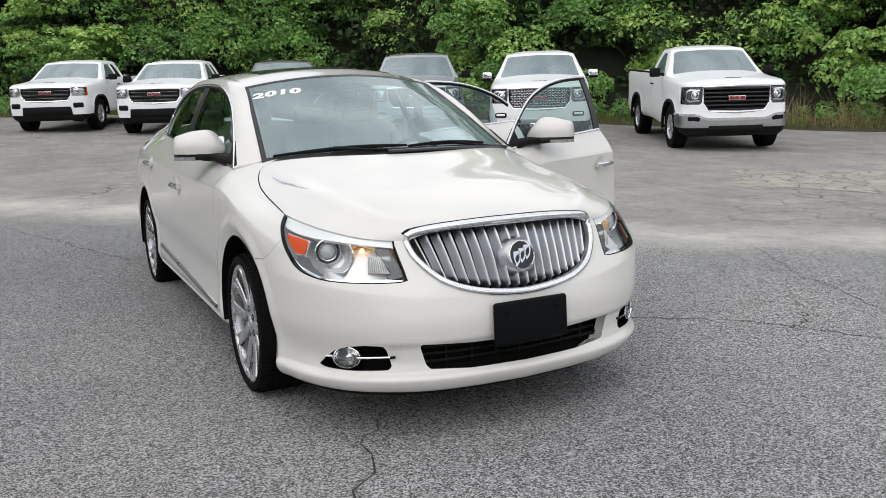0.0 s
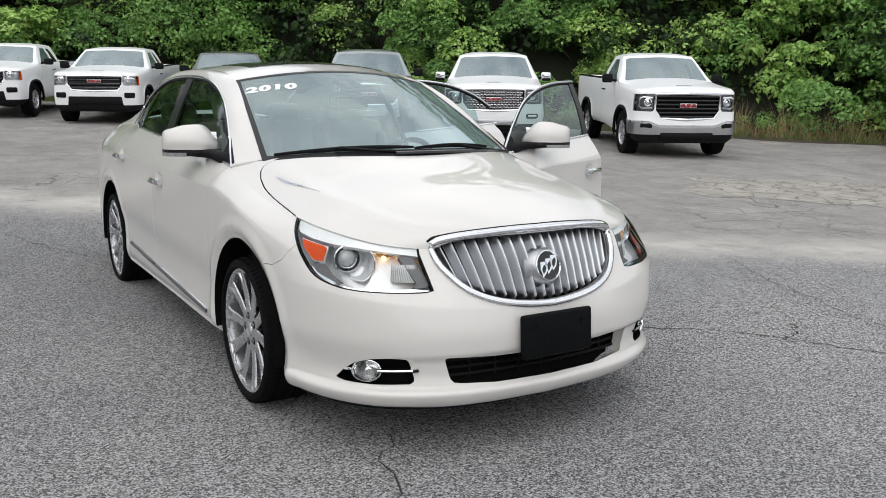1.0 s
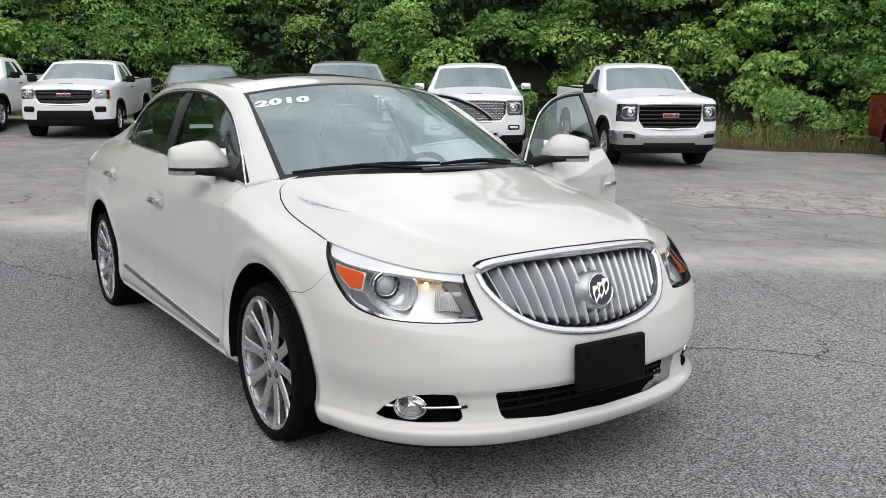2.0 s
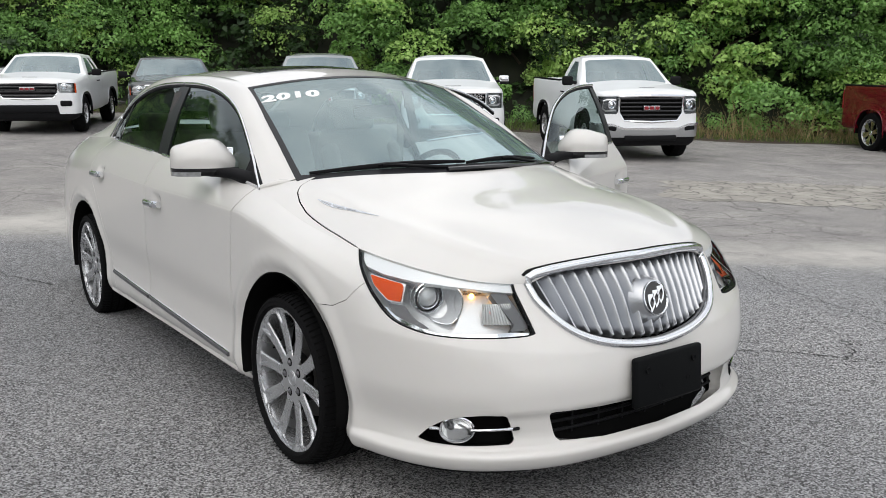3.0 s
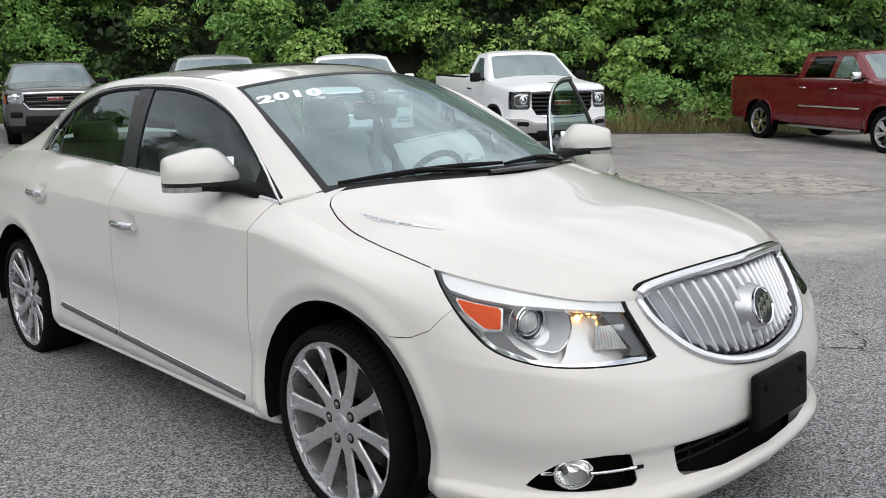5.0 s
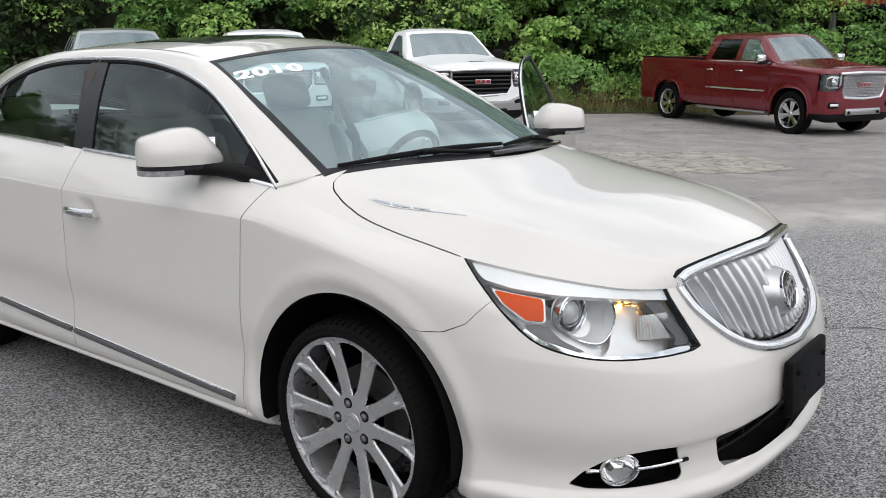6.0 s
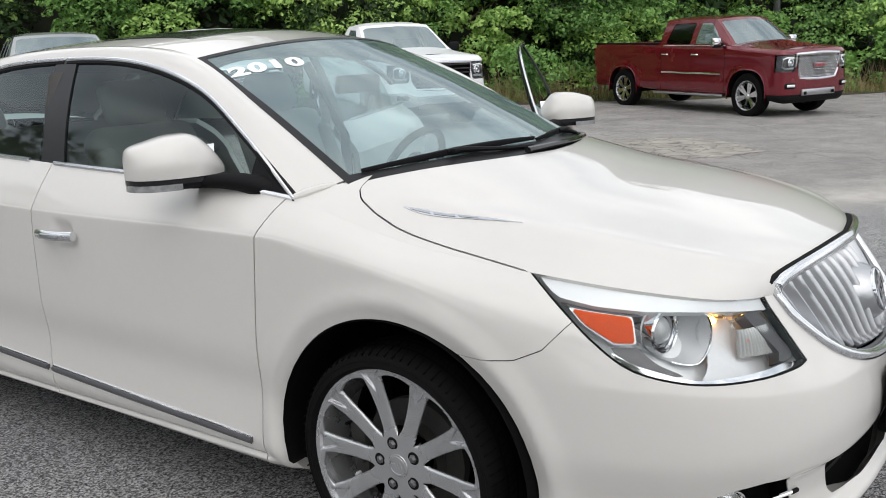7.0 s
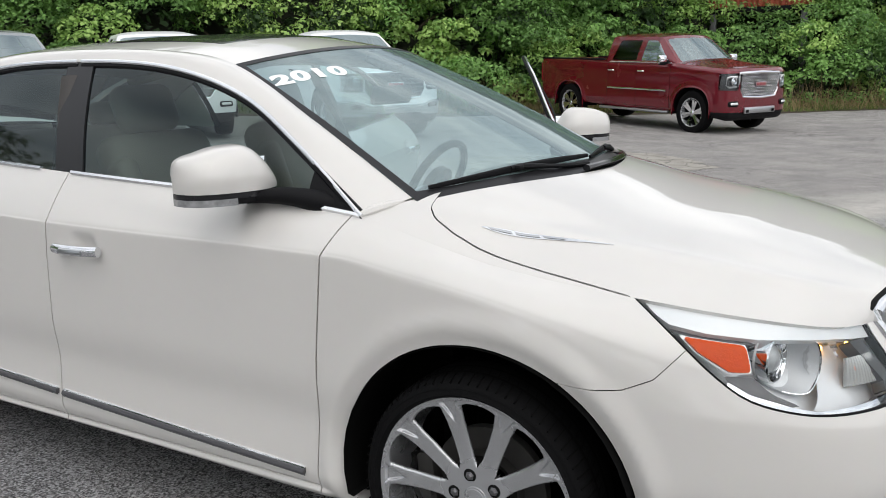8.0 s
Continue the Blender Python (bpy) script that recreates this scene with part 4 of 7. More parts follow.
def headlight(s):
    gasket, lens = split(LAMP_S, lambda p: -(LAMP(p) + 0.0046))
    lens, gasket = (gasket, lens) if len(gasket.v) > len(lens.v) else (lens, gasket)
    h = put("headlight", lens, LENS, CAR, "clear headlight lens", s=s)
    h.visible_shadow = False
    put("lamp_gasket", rimmed(moved(gasket, -0.002), 0.02), BLACK, h, "black lamp surround", s=s)
    put("lamp_bucket", moved(LAMP_S, -0.098), LAMPCHROME, h, "silver lamp housing", s=s)
    put("lamp_wall", wall_of(LAMP_S, 0.100), LAMPCHROME, h, s=s)
    brow = [(0.33, 0.78, 0.905), (0.50, 0.76, 0.89), (0.63, 0.69, 0.86), (0.74, 0.58, 0.84), (0.81, 0.47, 0.81), (0.81, 0.49, 0.752), (0.735, 0.585, 0.771), (0.66, 0.675, 0.785), (0.607, 0.734, 0.791), (0.50, 0.775, 0.806), (0.427, 0.797, 0.823), (0.40, 0.79, 0.838)]
    put("brow_strip", rimmed(zone(LAMP_S, brow, 0.010), 0.020), LAMPWHITE, h, "bright brow strip", s=s)
    put("brow_slot", zone(LAMP_S, [(0.427, 0.797, 0.823), (0.50, 0.775, 0.806), (0.607, 0.734, 0.791), (0.604, 0.742, 0.786), (0.50, 0.783, 0.798), (0.445, 0.800, 0.814)], 0.024), STEEL, h, "dark slot below the brow strip", s=s)
    amb = [(0.462, 0.806, 0.803), (0.585, 0.757, 0.784), (0.604, 0.784, 0.732), (0.566, 0.807, 0.733), (0.50, 0.815, 0.772)]
    put("reflector_frame", zone(LAMP_S, [(0.452, 0.805, 0.809), (0.589, 0.754, 0.787), (0.609, 0.783, 0.729), (0.562, 0.81, 0.730), (0.494, 0.817, 0.773)], 0.021), LAMPWHITE, h, "bright frame round the side reflector", s=s)
    put("side_reflector", rimmed(zone(LAMP_S, amb, 0.014), 0.006), AMBER, h, "amber side reflector", s=s)
    put("corner_fill", zone(LAMP_S, [(0.556, 0.812, 0.725), (0.612, 0.782, 0.725), (0.650, 0.765, 0.690), (0.700, 0.735, 0.664), (0.640, 0.775, 0.655), (0.585, 0.805, 0.690)], 0.034), STEEL, h, "dark chrome corner of the lamp housing", s=s)
    put("inner_bezel", rimmed(zone(LAMP_S, [(0.770, 0.548, 0.760), (0.797, 0.508, 0.757), (0.866, 0.470, 0.660), (0.862, 0.480, 0.650), (0.838, 0.518, 0.650), (0.844, 0.508, 0.668)], 0.018), 0.03), STEEL, h, "dark inner lamp bezel", s=s)
    put("lower_bezel", rimmed(zone(LAMP_S, [(0.55, 0.815, 0.720), (0.60, 0.795, 0.688), (0.68, 0.745, 0.660), (0.72, 0.715, 0.650), (0.845, 0.51, 0.648), (0.87, 0.46, 0.640), (0.87, 0.45, 0.625), (0.70, 0.61, 0.626), (0.60, 0.70, 0.640), (0.54, 0.76, 0.680)], 0.016), 0.03), CHROME, h, "chrome lower lamp bezel", s=s)
    # projector at the back of a frosted bowl whose rim follows the sloping lens
    pm = axis_at((0.604, 0.683, 0.732), (0.97, 0.24, 0.02), 1)
    rm = axis_at((0.677, 0.684, 0.722), (0.88, 0.47, 0.05), 1)
    lean = 0.0 if (rm @ Vector((1, 0, 0)) - rm.translation).y > 0 else math.pi
    half = 0 if lean == 0.0 else 28
    rings = []
    for f, r0 in ((0.0, 0.052), (0.12, 0.062), (0.35, 0.069), (0.65, 0.0725), (0.92, 0.0745), (1.0, 0.0760)):
        ring = []
        for k in range(56):
            # the outboard side is cut away down to the projector
            g = 0.10 + 0.90 * float(smooth01((0.55 - math.cos(2 * math.pi * k / 56 - lean)) / 1.1))
            rk, c = 0.052 + (r0 - 0.052) * g, math.cos(2 * math.pi * k / 56)
            v = Vector((c * rk, 0, math.sin(2 * math.pi * k / 56) * rk))
            ring.append(np.array((pm @ v).lerp(rm @ v, f * g)))
        rings.append(ring)
    part("lamp_bowl", loft(rings, s, 0.022), BOWL, h, "frosted silver lamp bowl")
    part("bowl_rim", tube([(q[0], q[1] * s, q[2]) for q in (inside_lens(q, 0.021) for q in (rings[-1][half:] + rings[-1][:half])[14:43])], 0.0024, 6), CHROME, h, "thin chrome bowl rim")
    pw = axis_at((0.604, 0.683, 0.732), (0.97, 0.24, 0.02), s)
    part("projector_bezel", lathe([(0.050, -0.03), (0.052, 0.022), (0.0515, 0.030), (0.048, 0.0325), (0.0455, 0.029), (0.044, 0.006)], 56, m=pw), CHROME, h, "chrome projector ring")
    part("projector_shroud", lathe([(0.045, 0.004), (0.0415, 0.016), (0.038, 0.018), (0.035, 0.012), (0.034, 0.0)], 48, m=pw), STEEL, h)
    part("projector_collar", lathe([(0.0375, 0.014), (0.037, 0.024), (0.0345, 0.026), (0.0325, 0.020)], 48, m=pw), CHROME, h)
    part("projector_lens", lathe([(0.033, 0.014), (0.030, 0.022), (0.022, 0.031), (0.012, 0.0355), (0.0, 0.037)], 40, m=pw), PROJ, h, "glass projector lens")
    # turn-signal reflector: fluted dish with its lit bulb
    tm = axis_at((0.690, 0.572, 0.716), (0.90, 0.42, 0.06), 1)
    rings = []
    n = 44
    for r0, d0 in ((0.008, -0.026), (0.022, -0.022), (0.038, -0.012), (0.052, 0.004), (0.062, 0.022)):
        rings.append([np.array(tm @ Vector((math.cos(2 * math.pi * k / n) * r0 * 0.92, d0 + (0.005 * r0 / 0.06 if k % 2 else 0), math.sin(2 * math.pi * k / n) * r0))) for k in range(n)])
    part("turn_reflector", loft(rings, s, 0.026), LAMPMIRROR, h, "fluted turn-signal reflector", smooth=False)
    # the smaller sphere is no bulb: it glows as a reflected amber glint
    for nm, at, r0 in (("amber_bulb", (0.701, 0.574, 0.734), 0.0085), ("marker_bulb", (0.752, 0.515, 0.735), 0.0045)):
        bm = bmesh.new()
        bmesh.ops.create_icosphere(bm, subdivisions=2, radius=r0, matrix=Matrix.Translation((at[0], at[1] * s, at[2])))
        part(nm, bm, AMBERGLOW, h, "lit amber bulb")
    bow = [(0.614 + 0.080 * math.cos(a) / 0.8, 0.6, 0.722 + 0.080 * math.sin(a)) for a in np.linspace(-1.05, 0.75, 12)]
    put("inner_reflector", zone(LAMP_S, bow + [(0.800, 0.500, 0.760), (0.858, 0.488, 0.645)], 0.066), LAMPCHROME, h, "bright inner lamp floor", s=s)
    # ribbed inner lens over the parking lamp
    c00, c10, c11, c01 = (np.array(q) for q in ((0.748, 0.570, 0.650), (0.814, 0.468, 0.646), (0.788, 0.490, 0.714), (0.744, 0.566, 0.714)))
    out = np.array([0.82, 0.50, 0.28])
    rows = []
    for v in np.linspace(0, 1, 9):
        rows.append([(c00 * (1 - u) + c10 * u) * (1 - v) + (c01 * (1 - u) + c11 * u) * v + out * (0.012 + 0.014 * math.sin(math.pi * min(1, max(0, u))) ** 0.5 * (1 - 0.5 * v ** 4) + 0.0022 * abs(math.sin(math.pi * 13 * u))) for u in np.linspace(0, 1, 79)])
    put("ribbed_lens", orient(grid(rows), out), RIBBED, h, "ribbed clear inner lens", s=s)
    # amber disc on the ribbed lens, painting the glow of the bulb behind
    bm = bmesh.new()
    bmesh.ops.create_icosphere(bm, subdivisions=2, radius=0.010, matrix=Matrix.Translation((0.7735, 0.5560 * s, 0.690)) @ Matrix.Diagonal((0.5, 0.8, 1.1, 1)))
    part("amber_cap", bm, AMBER, h, "small amber spot for the bulb's glow")


LAMPMIRROR = mat("fluted_lamp_mirror", (0.86, 0.86, 0.86), rough=0.16, metal=0.9, var=0.03, scale=40)
PROJ = mat("projector_glass", (0.46, 0.475, 0.485), rough=0.08, var=0.2, scale=50, coat=1.0)
RIBBED = mat("ribbed_glass", (0.62, 0.63, 0.62), rough=0.22, metal=0.4, var=0.1, scale=30, bump=0.2, bump_scale=80)
for side_s in (-1, 1):
    headlight(side_s)


def grille():
    g = part("grille", tube([front_point(y, z, -0.002) for y, z in GRILLE2], 0.0150, 12, closed=True, flat=1.0), BRIGHT, CAR, "chrome waterfall grille frame")
    back = join(GRILLE_S, sided(GRILLE_S, -1))
    put("grille_backing", moved(back, -0.06), DARK, g)
    part("grille_gap", tube([front_point(y * 1.028, 0.695 + (z - 0.695) * 1.055, -0.014) for y, z in GRILLE2], 0.009, 8, closed=True), GAP, g)
    inner = [(y * 0.975, 0.695 + (z - 0.695) * 0.965) for y, z in GRILLE2]
    part("grille_inner_frame", tube([front_point(y, z, -0.020) for y, z in inner], 0.007, 8, closed=True), STEEL, g)
    n = 18
    for k in range(n):
        y = -0.397 + 0.794 * k / (n - 1)
        lo = min([q[1] for q in GRILLE2 if abs(q[0] - y * 0.89) < 0.022]) + 0.008
        hi = max([q[1] for q in GRILLE2 if abs(q[0] - y) < 0.022]) - 0.012
        if hi - lo < 0.03:
            continue
        bm, rings = bmesh.new(), []
        for i in range(13):
            t = i / 12
            z = lo + (hi - lo) * t
            x0 = front_point(y, z)[0]
            fade = min(1, t / 0.04, (1 - t) / 0.11)
            proud = -0.034 + 0.027 * fade ** 0.6
            sec = [(-0.0215, -0.046), (-0.0160, -0.034), (-0.0075, -0.0150), (-0.0032, -0.0016), (0.0, 0.0), (0.0032, -0.0016), (0.0075, -0.0150), (0.0160, -0.034), (0.0215, -0.046)]
            rings.append([bm.verts.new((x0 + proud + dx, y * (0.89 + 0.11 * t) + dy * (0.92 + 0.08 * t), z)) for dy, dx in sec])
        for i in range(12):
            for j in range(8):
                bm.faces.new((rings[i][j], rings[i][j + 1], rings[i + 1][j + 1], rings[i + 1][j]))
        bm.faces.new(rings[-1])
        part("grille_bar", bm, SATIN, g, angle=50)
    # round badge on its chrome mount; plain shapes only
    p = front_point(0, 0.693, -0.002)
    m = Matrix.Translation(p) @ Vector((0.95, 0, 0.30)).to_track_quat("Y", "Z").to_matrix().to_4x4()
    b = part("badge_mount", lathe([(0.084, -0.034), (0.074, -0.014), (0.066, -0.002), (0.061, 0.004), (0.058, 0.004), (0.0, 0.003)], 48, m=m), SATIN, g, "satin round badge mount")
    part("badge_disc", lathe([(0.056, 0.004), (0.056, 0.0085), (0.0, 0.009)], 40, m=m), GLOSSBLACK, b)
    part("badge_ring", lathe([(0.059, 0.004), (0.059, 0.012), (0.056, 0.0135), (0.053, 0.009)], 48, m=m), CHROME, b)
    for k in range(3):
        cx, cz = 0.025 - 0.025 * k, -0.011 + 0.011 * k
        out_ = [(-0.013, 0.022), (0.011, 0.022), (0.014, 0.0), (0.007, -0.027), (-0.007, -0.014), (-0.014, 0.004)]
        in_ = [(-0.008, 0.015), (0.003, 0.008), (0.009, -0.002), (0.005, -0.018), (-0.003, -0.010), (-0.009, 0.002)]
        bm = bmesh.new()
        lay = [[bm.verts.new(m @ Vector((cx + px * 1.22, h, cz + pz * 1.22))) for px, pz in q] for q, h in ((out_, 0.009), (out_, 0.013), (in_, 0.013), (in_, 0.009))]
        for r0, r1 in zip(lay, lay[1:]):
            for i in range(6):
                bm.faces.new((r0[i], r0[(i + 1) % 6], r1[(i + 1) % 6], r1[i]))
        part("badge_shape", bm, CHROME, b, smooth=False)


grille()


def nose_trim():
    ins = join(INTAKE_S, sided(INTAKE_S, -1))
    duct = put("lower_intake", moved(ins, -0.07), DARK, CAR, "black lower air intake")
    iw = wall_of(ins, 0.042)
    put("intake_wall", iw, PEARL, duct, "pearl white edge of the lower intake")
    for z in (0.305, 0.335, 0.365):
        part("intake_slat", tube([front_point(y, z, -0.045) for y in np.linspace(-0.41, 0.41, 17)], 0.006, 6), BLACK, duct)
    for y in np.linspace(-0.32, 0.32, 7):
        part("intake_rib", box((0.02, 0.008, 0.09), (front_point(y, 0.33)[0] - 0.055, y, 0.335)), BLACK, duct)
    lip = [FLANK[0]] + FLANK[1:6]
    run = spline([(x, y) for x, y in lip], 24)
    path = [(x - 0.085, -y * 0.92, 0.184) for x, y in run[::-1]] + [(x - 0.085, y * 0.92, 0.184) for x, y in run[1:]]
    part("lower_lip", tube(path, 0.013, 8, flat=1.4), BLACK, CAR, "black lower bumper lip")
    # front plate bracket with its moulded dimples, no plate fitted
    b = part("plate_bracket", box((0.026, 0.335, 0.168), (1.022, 0, 0.447), 0.012, 3, Matrix.Rotation(radians(-3), 4, "Y")), PLATEBLACK, CAR, "empty black plastic plate bracket")
    for y, z in ((-0.115, 0.488), (0.115, 0.488), (-0.05, 0.425), (0.09, 0.425)):
        part("bracket_boss", lathe([(0.011, 0.0), (0.009, 0.004), (0.004, 0.0015), (0.0, 0.001)], 16, m=axis_at((1.0345 + (z - 0.447) * 0.05, y, z), (1, 0, 0.05), 1)), PLATEBLACK, b)
    part("bracket_foot", box((0.03, 0.29, 0.03), (1.006, 0, 0.366), 0.01, 2), PLATEBLACK, b)
    for s in (-1, 1):
        f = put("fog_recess", moved(FOG_S, -0.06), DARK, CAR, "black fog-lamp recess", s=s)
        fw_ = wall_of(FOG_S, 0.062)
        fw_ = Sheet(fw_.v + (fw_.v.mean(0) - fw_.v) * 0.022, fw_.n, fw_.f)
        put("fog_wall", fw_, DARK, f, s=s)
        m = axis_at((0.757, 0.674, 0.337), (0.82, 0.57, 0.02), s) @ Matrix.Diagonal((1.13, 1, 0.86, 1))
        part("fog_lamp", lathe([(0.046, -0.02), (0.0505, 0.016), (0.0495, 0.021), (0.046, 0.022), (0.0445, 0.018), (0.043, 0.004)], 48, m=m), CHROME, f, "round chrome fog lamp")
        part("fog_bowl", lathe([(0.043, 0.008), (0.036, -0.014), (0.020, -0.030), (0.0, -0.036)], 14, m=m), LAMPMIRROR, f)
        part("fog_bulb_shield", lathe([(0.0, 0.004), (0.008, 0.002), (0.010, -0.03)], 16, m=m @ Matrix.Translation((-0.016 * s, 0, 0.0))), STEEL, f)
        part("fog_glass", lathe([(0.044, 0.016), (0.028, 0.018), (0.0, 0.019)], 32, m=m), LENS, f).visible_shadow = False
        # one blade runs from the recess's point, past the lamp, and ends in a black tip on the bumper
        for nm, a0, a1, mt, lift in (("fog_blade", -0.118, -0.150, CHROME, 0.004), ("fog_blade", -0.250, -0.372, CHROME, 0.0), ("blade_tip", -0.372, -0.392, BLACK, 0.0)):
            pts = [corner_point(a, 0.341 - lift) for a in np.linspace(a0, a1, 12)]
            rad = [(0.0050 if k < 11 or mt is CHROME else 0.003) for k in range(12)]
            part(nm, tube(mirrored([(q[0] + 0.004, q[1] + 0.003, q[2] + 0.002 * k / 11) for k, q in enumerate(pts)], s), rad, 8, flat=1.1), mt, f, "chrome fog-lamp blade" if mt is CHROME else "black blade tip")


nose_trim()


def door_trim(d, s, which):
    """Brightwork, handle and moulding of a door, in the closed pose."""
    top = spline(DLO, 120)
    a, b = (-0.37, -1.665) if which == "front" else (-1.675, -2.66)
    run = [q + np.array([0, 0.004, 0]) for q in top if a >= q[0] >= b]
    part("window_chrome", tube(mirrored(run, s), 0.0062, 8, flat=1.2), BRIGHT, d, "chrome window surround")
    part("frame_seal", tube(mirrored([q + np.array([0, -0.004, -0.014]) for q in run], s), 0.010, 6), BLACK, d)
    lo = TOPEDGE[TOPEDGE[:, 1] > 0.5]
    belt = [q + np.array([0, 0.003, 0.002]) for q in lo if a >= q[0] >= (-1.545 if which == "front" else -2.70) and q[0] < (-0.37 if which == "front" else -1.55)]
    part("belt_chrome", tube(mirrored(belt[::2], s), 0.0062, 6, flat=1.3), BRIGHT, d, "chrome belt moulding")
    hx, hz = (-1.39, 0.853) if which == "front" else (-2.383, 0.93)
    n = 9
    pts, rad = [], []
    for i in range(n):
        t = i / (n - 1)
        x = hx + 0.105 - 0.21 * t
        y = side_point(x, hz)[1]
        base = side_point(hx + 0.12, hz)[1] * (1 - t) + side_point(hx - 0.12, hz)[1] * t
        pts.append((x, base + 0.004 + 0.026 * math.sin(math.pi * (0.12 + 0.76 * t)) ** 0.6, hz - 0.004 * t + 0.002))
        rad.append(0.0145)
    hd = part("door_handle", tube(mirrored(pts, s), rad, 10, flat=1.15), BRIGHT, d, "chrome door handle")
    grip = [(q[0], q[1] + 0.0125, q[2] - 0.001) for q in pts[2:7]]
    part("handle_insert", tube(mirrored(grip, s), 0.0075, 8, flat=1.25), SATIN, hd, "grey handle grip insert")
    x0, x1 = (-0.535, -1.572) if which == "front" else (-1.600, -2.235)
    for dz, r, mt, nm in ((0.0, 0.011, MOULD, "side_moulding"), (0.0105, 0.0042, CHROME, "moulding_chrome"), (-0.0105, 0.0038, CHROME, "moulding_chrome")):
        path = []
        for x in np.linspace(x0, x1, 16):
            z = 0.298 + (0.376 - 0.298) * (x + 0.535) / (-2.235 + 0.535)
            path.append(side_point(x, z + dz, 0.003))
        part(nm, tube(mirrored(path, s), r, 8), mt, d, "grey side moulding with chrome edges" if mt is MOULD else "")
    if which == "front":
        side_mirror(d, s)


SIGNAL = mat("clear_signal_lens", (0.34, 0.345, 0.35), rough=0.12, metal=0.3, var=0.45, scale=55, coat=1.0)


def side_mirror(d, s):
    """Wedge-shaped door mirror on a black arm, with a clear signal strip along its lower outer edge."""
    c, sweep, reach = Vector((-0.748, 0.885, 0)), radians(29), 0.142
    ax = Vector((-math.sin(sweep), math.cos(sweep), 0))
    fw = Vector((math.cos(sweep), math.sin(sweep), 0))

    def at(u, dep, z):
        q = c + ax * (u * reach) + fw * (dep - 0.045)
        return (q.x, q.y * s, z)

    us = np.sin(np.linspace(-1, 1, 49) * math.pi / 2)
    crown = pchip([-1, -0.86, -0.62, -0.42, -0.22, 0.1, 0.6, 0.88, 0.97, 1], [1.082, 1.112, 1.155, 1.178, 1.186, 1.184, 1.168, 1.155, 1.140, 1.112], us)

    def bulge(u):
        return 0.118 * (1 - abs(u) ** 3.2) ** 0.55 * (1 - 0.16 * max(0.0, -u)) + 0.012

    rows = []
    for v in np.linspace(0, 1, 25):
        a = v * math.pi / 2
        rows.append([at(u, bulge(u) * (0.93 + 0.07 * math.sin(min(1, v * 4) * math.pi / 2)) * max(0.0, math.cos(a)) ** 0.5, 1.066 + (zt - 1.066) * math.sin(a) ** 0.86) for u, zt in zip(us, crown)])
    put("mirror_cap", orient(grid(rows), (1, 0.5 * s, 0.3)), PEARL, d, "pearl white mirror cap")

    def skirt(z0, z1, u0, k):
        q = [u for u in us if u >= u0]
        return orient(grid([[at(u, bulge(u) * k, z) for u in q] for z in np.linspace(z0, z1, 4)]), (1, 0.5 * s, 0))

    put("mirror_band", skirt(1.050, 1.067, -2, 0.90), GLOSSBLACK, d, "gloss black band under the mirror cap")
    put("mirror_signal", skirt(1.033, 1.0515, -0.05, 0.925), SIGNAL, d, "clear mirror signal lens")
    put("mirror_skirt", skirt(1.036, 1.051, -2, 0.86), BLACK, d, "black lower mirror shell")
    base = [at(u, bulge(u) * 0.88, 1.034) for u in us] + [at(u, 0.0, 1.034) for u in us[::-1]]
    bm = bmesh.new()
    bm.faces.new([bm.verts.new(q) for q in base])
    part("mirror_base", bm, BLACK, d)
    bm = box((0.012, 0.25, 0.085), (0, 0, 0), 0.005, 2)
    q = at(0.02, -0.002, 1.106)
    bmesh.ops.transform(bm, matrix=Matrix.Translation(q) @ Matrix.Rotation(s * sweep, 4, "Z"), verts=bm.verts[:])
    part("mirror_glass", bm, CHROME, d, "mirror glass")
    part("mirror_arm", tube(mirrored(spline([(-0.475, 0.752, 1.012), (-0.52, 0.782, 1.030), (-0.60, 0.815, 1.046), (-0.67, 0.845, 1.046), (-0.72, 0.885, 1.042)], 14), s), [0.034, 0.034, 0.034, 0.033, 0.031, 0.029, 0.027, 0.026, 0.024, 0.022, 0.020, 0.018, 0.016, 0.012], 12, flat=0.95), BLACK, d, "black mirror arm")


for door in [o for o in CAR.children if o.name.startswith(("front_door", "rear_door"))]:
    door_s = 1 if door["label"].startswith("open") else -1
    door_trim(door, door_s, "front" if door.name.startswith("front") else "rear")
for side_s in (-1, 1):
    part("quarter_chrome", tube(mirrored([q + np.array([0, 0.004, 0]) for q in spline(DLO, 120) if q[0] < -2.655], side_s), 0.0085, 8), CHROME, CAR)
    # black sill of the cowl corner
    part("corner_trim", tube(mirrored([(-0.385, 0.79, 1.008), (-0.47, 0.768, 1.062), (-0.56, 0.745, 1.12)], side_s), [0.012, 0.012, 0.011], 8), BLACK, CAR)
    part("cowl_corner", tube(mirrored([(-0.308, 0.695, 1.030), (-0.33, 0.732, 1.024), (-0.36, 0.772, 1.013), (-0.385, 0.80, 1.003)], side_s), [0.006, 0.013, 0.014, 0.008], 10), PEARL, CAR)


def on_windshield(t, w, d=0.0):
    ws = windshield_surface()[2:]
    r, c = np.clip(t, 0, 1) * 40, (np.clip(w, -1, 1) + 1) * 30
    i, j = min(int(r), 39), min(int(c), 59)
    fr, fc = r - i, c - j
    p = (ws[i, j] * (1 - fr) + ws[i + 1, j] * fr) * (1 - fc) + (ws[i, j + 1] * (1 - fr) + ws[i + 1, j + 1] * fr) * fc
    return np.array([p[0] + d * 0.45, p[1], p[2] + d * 0.9])


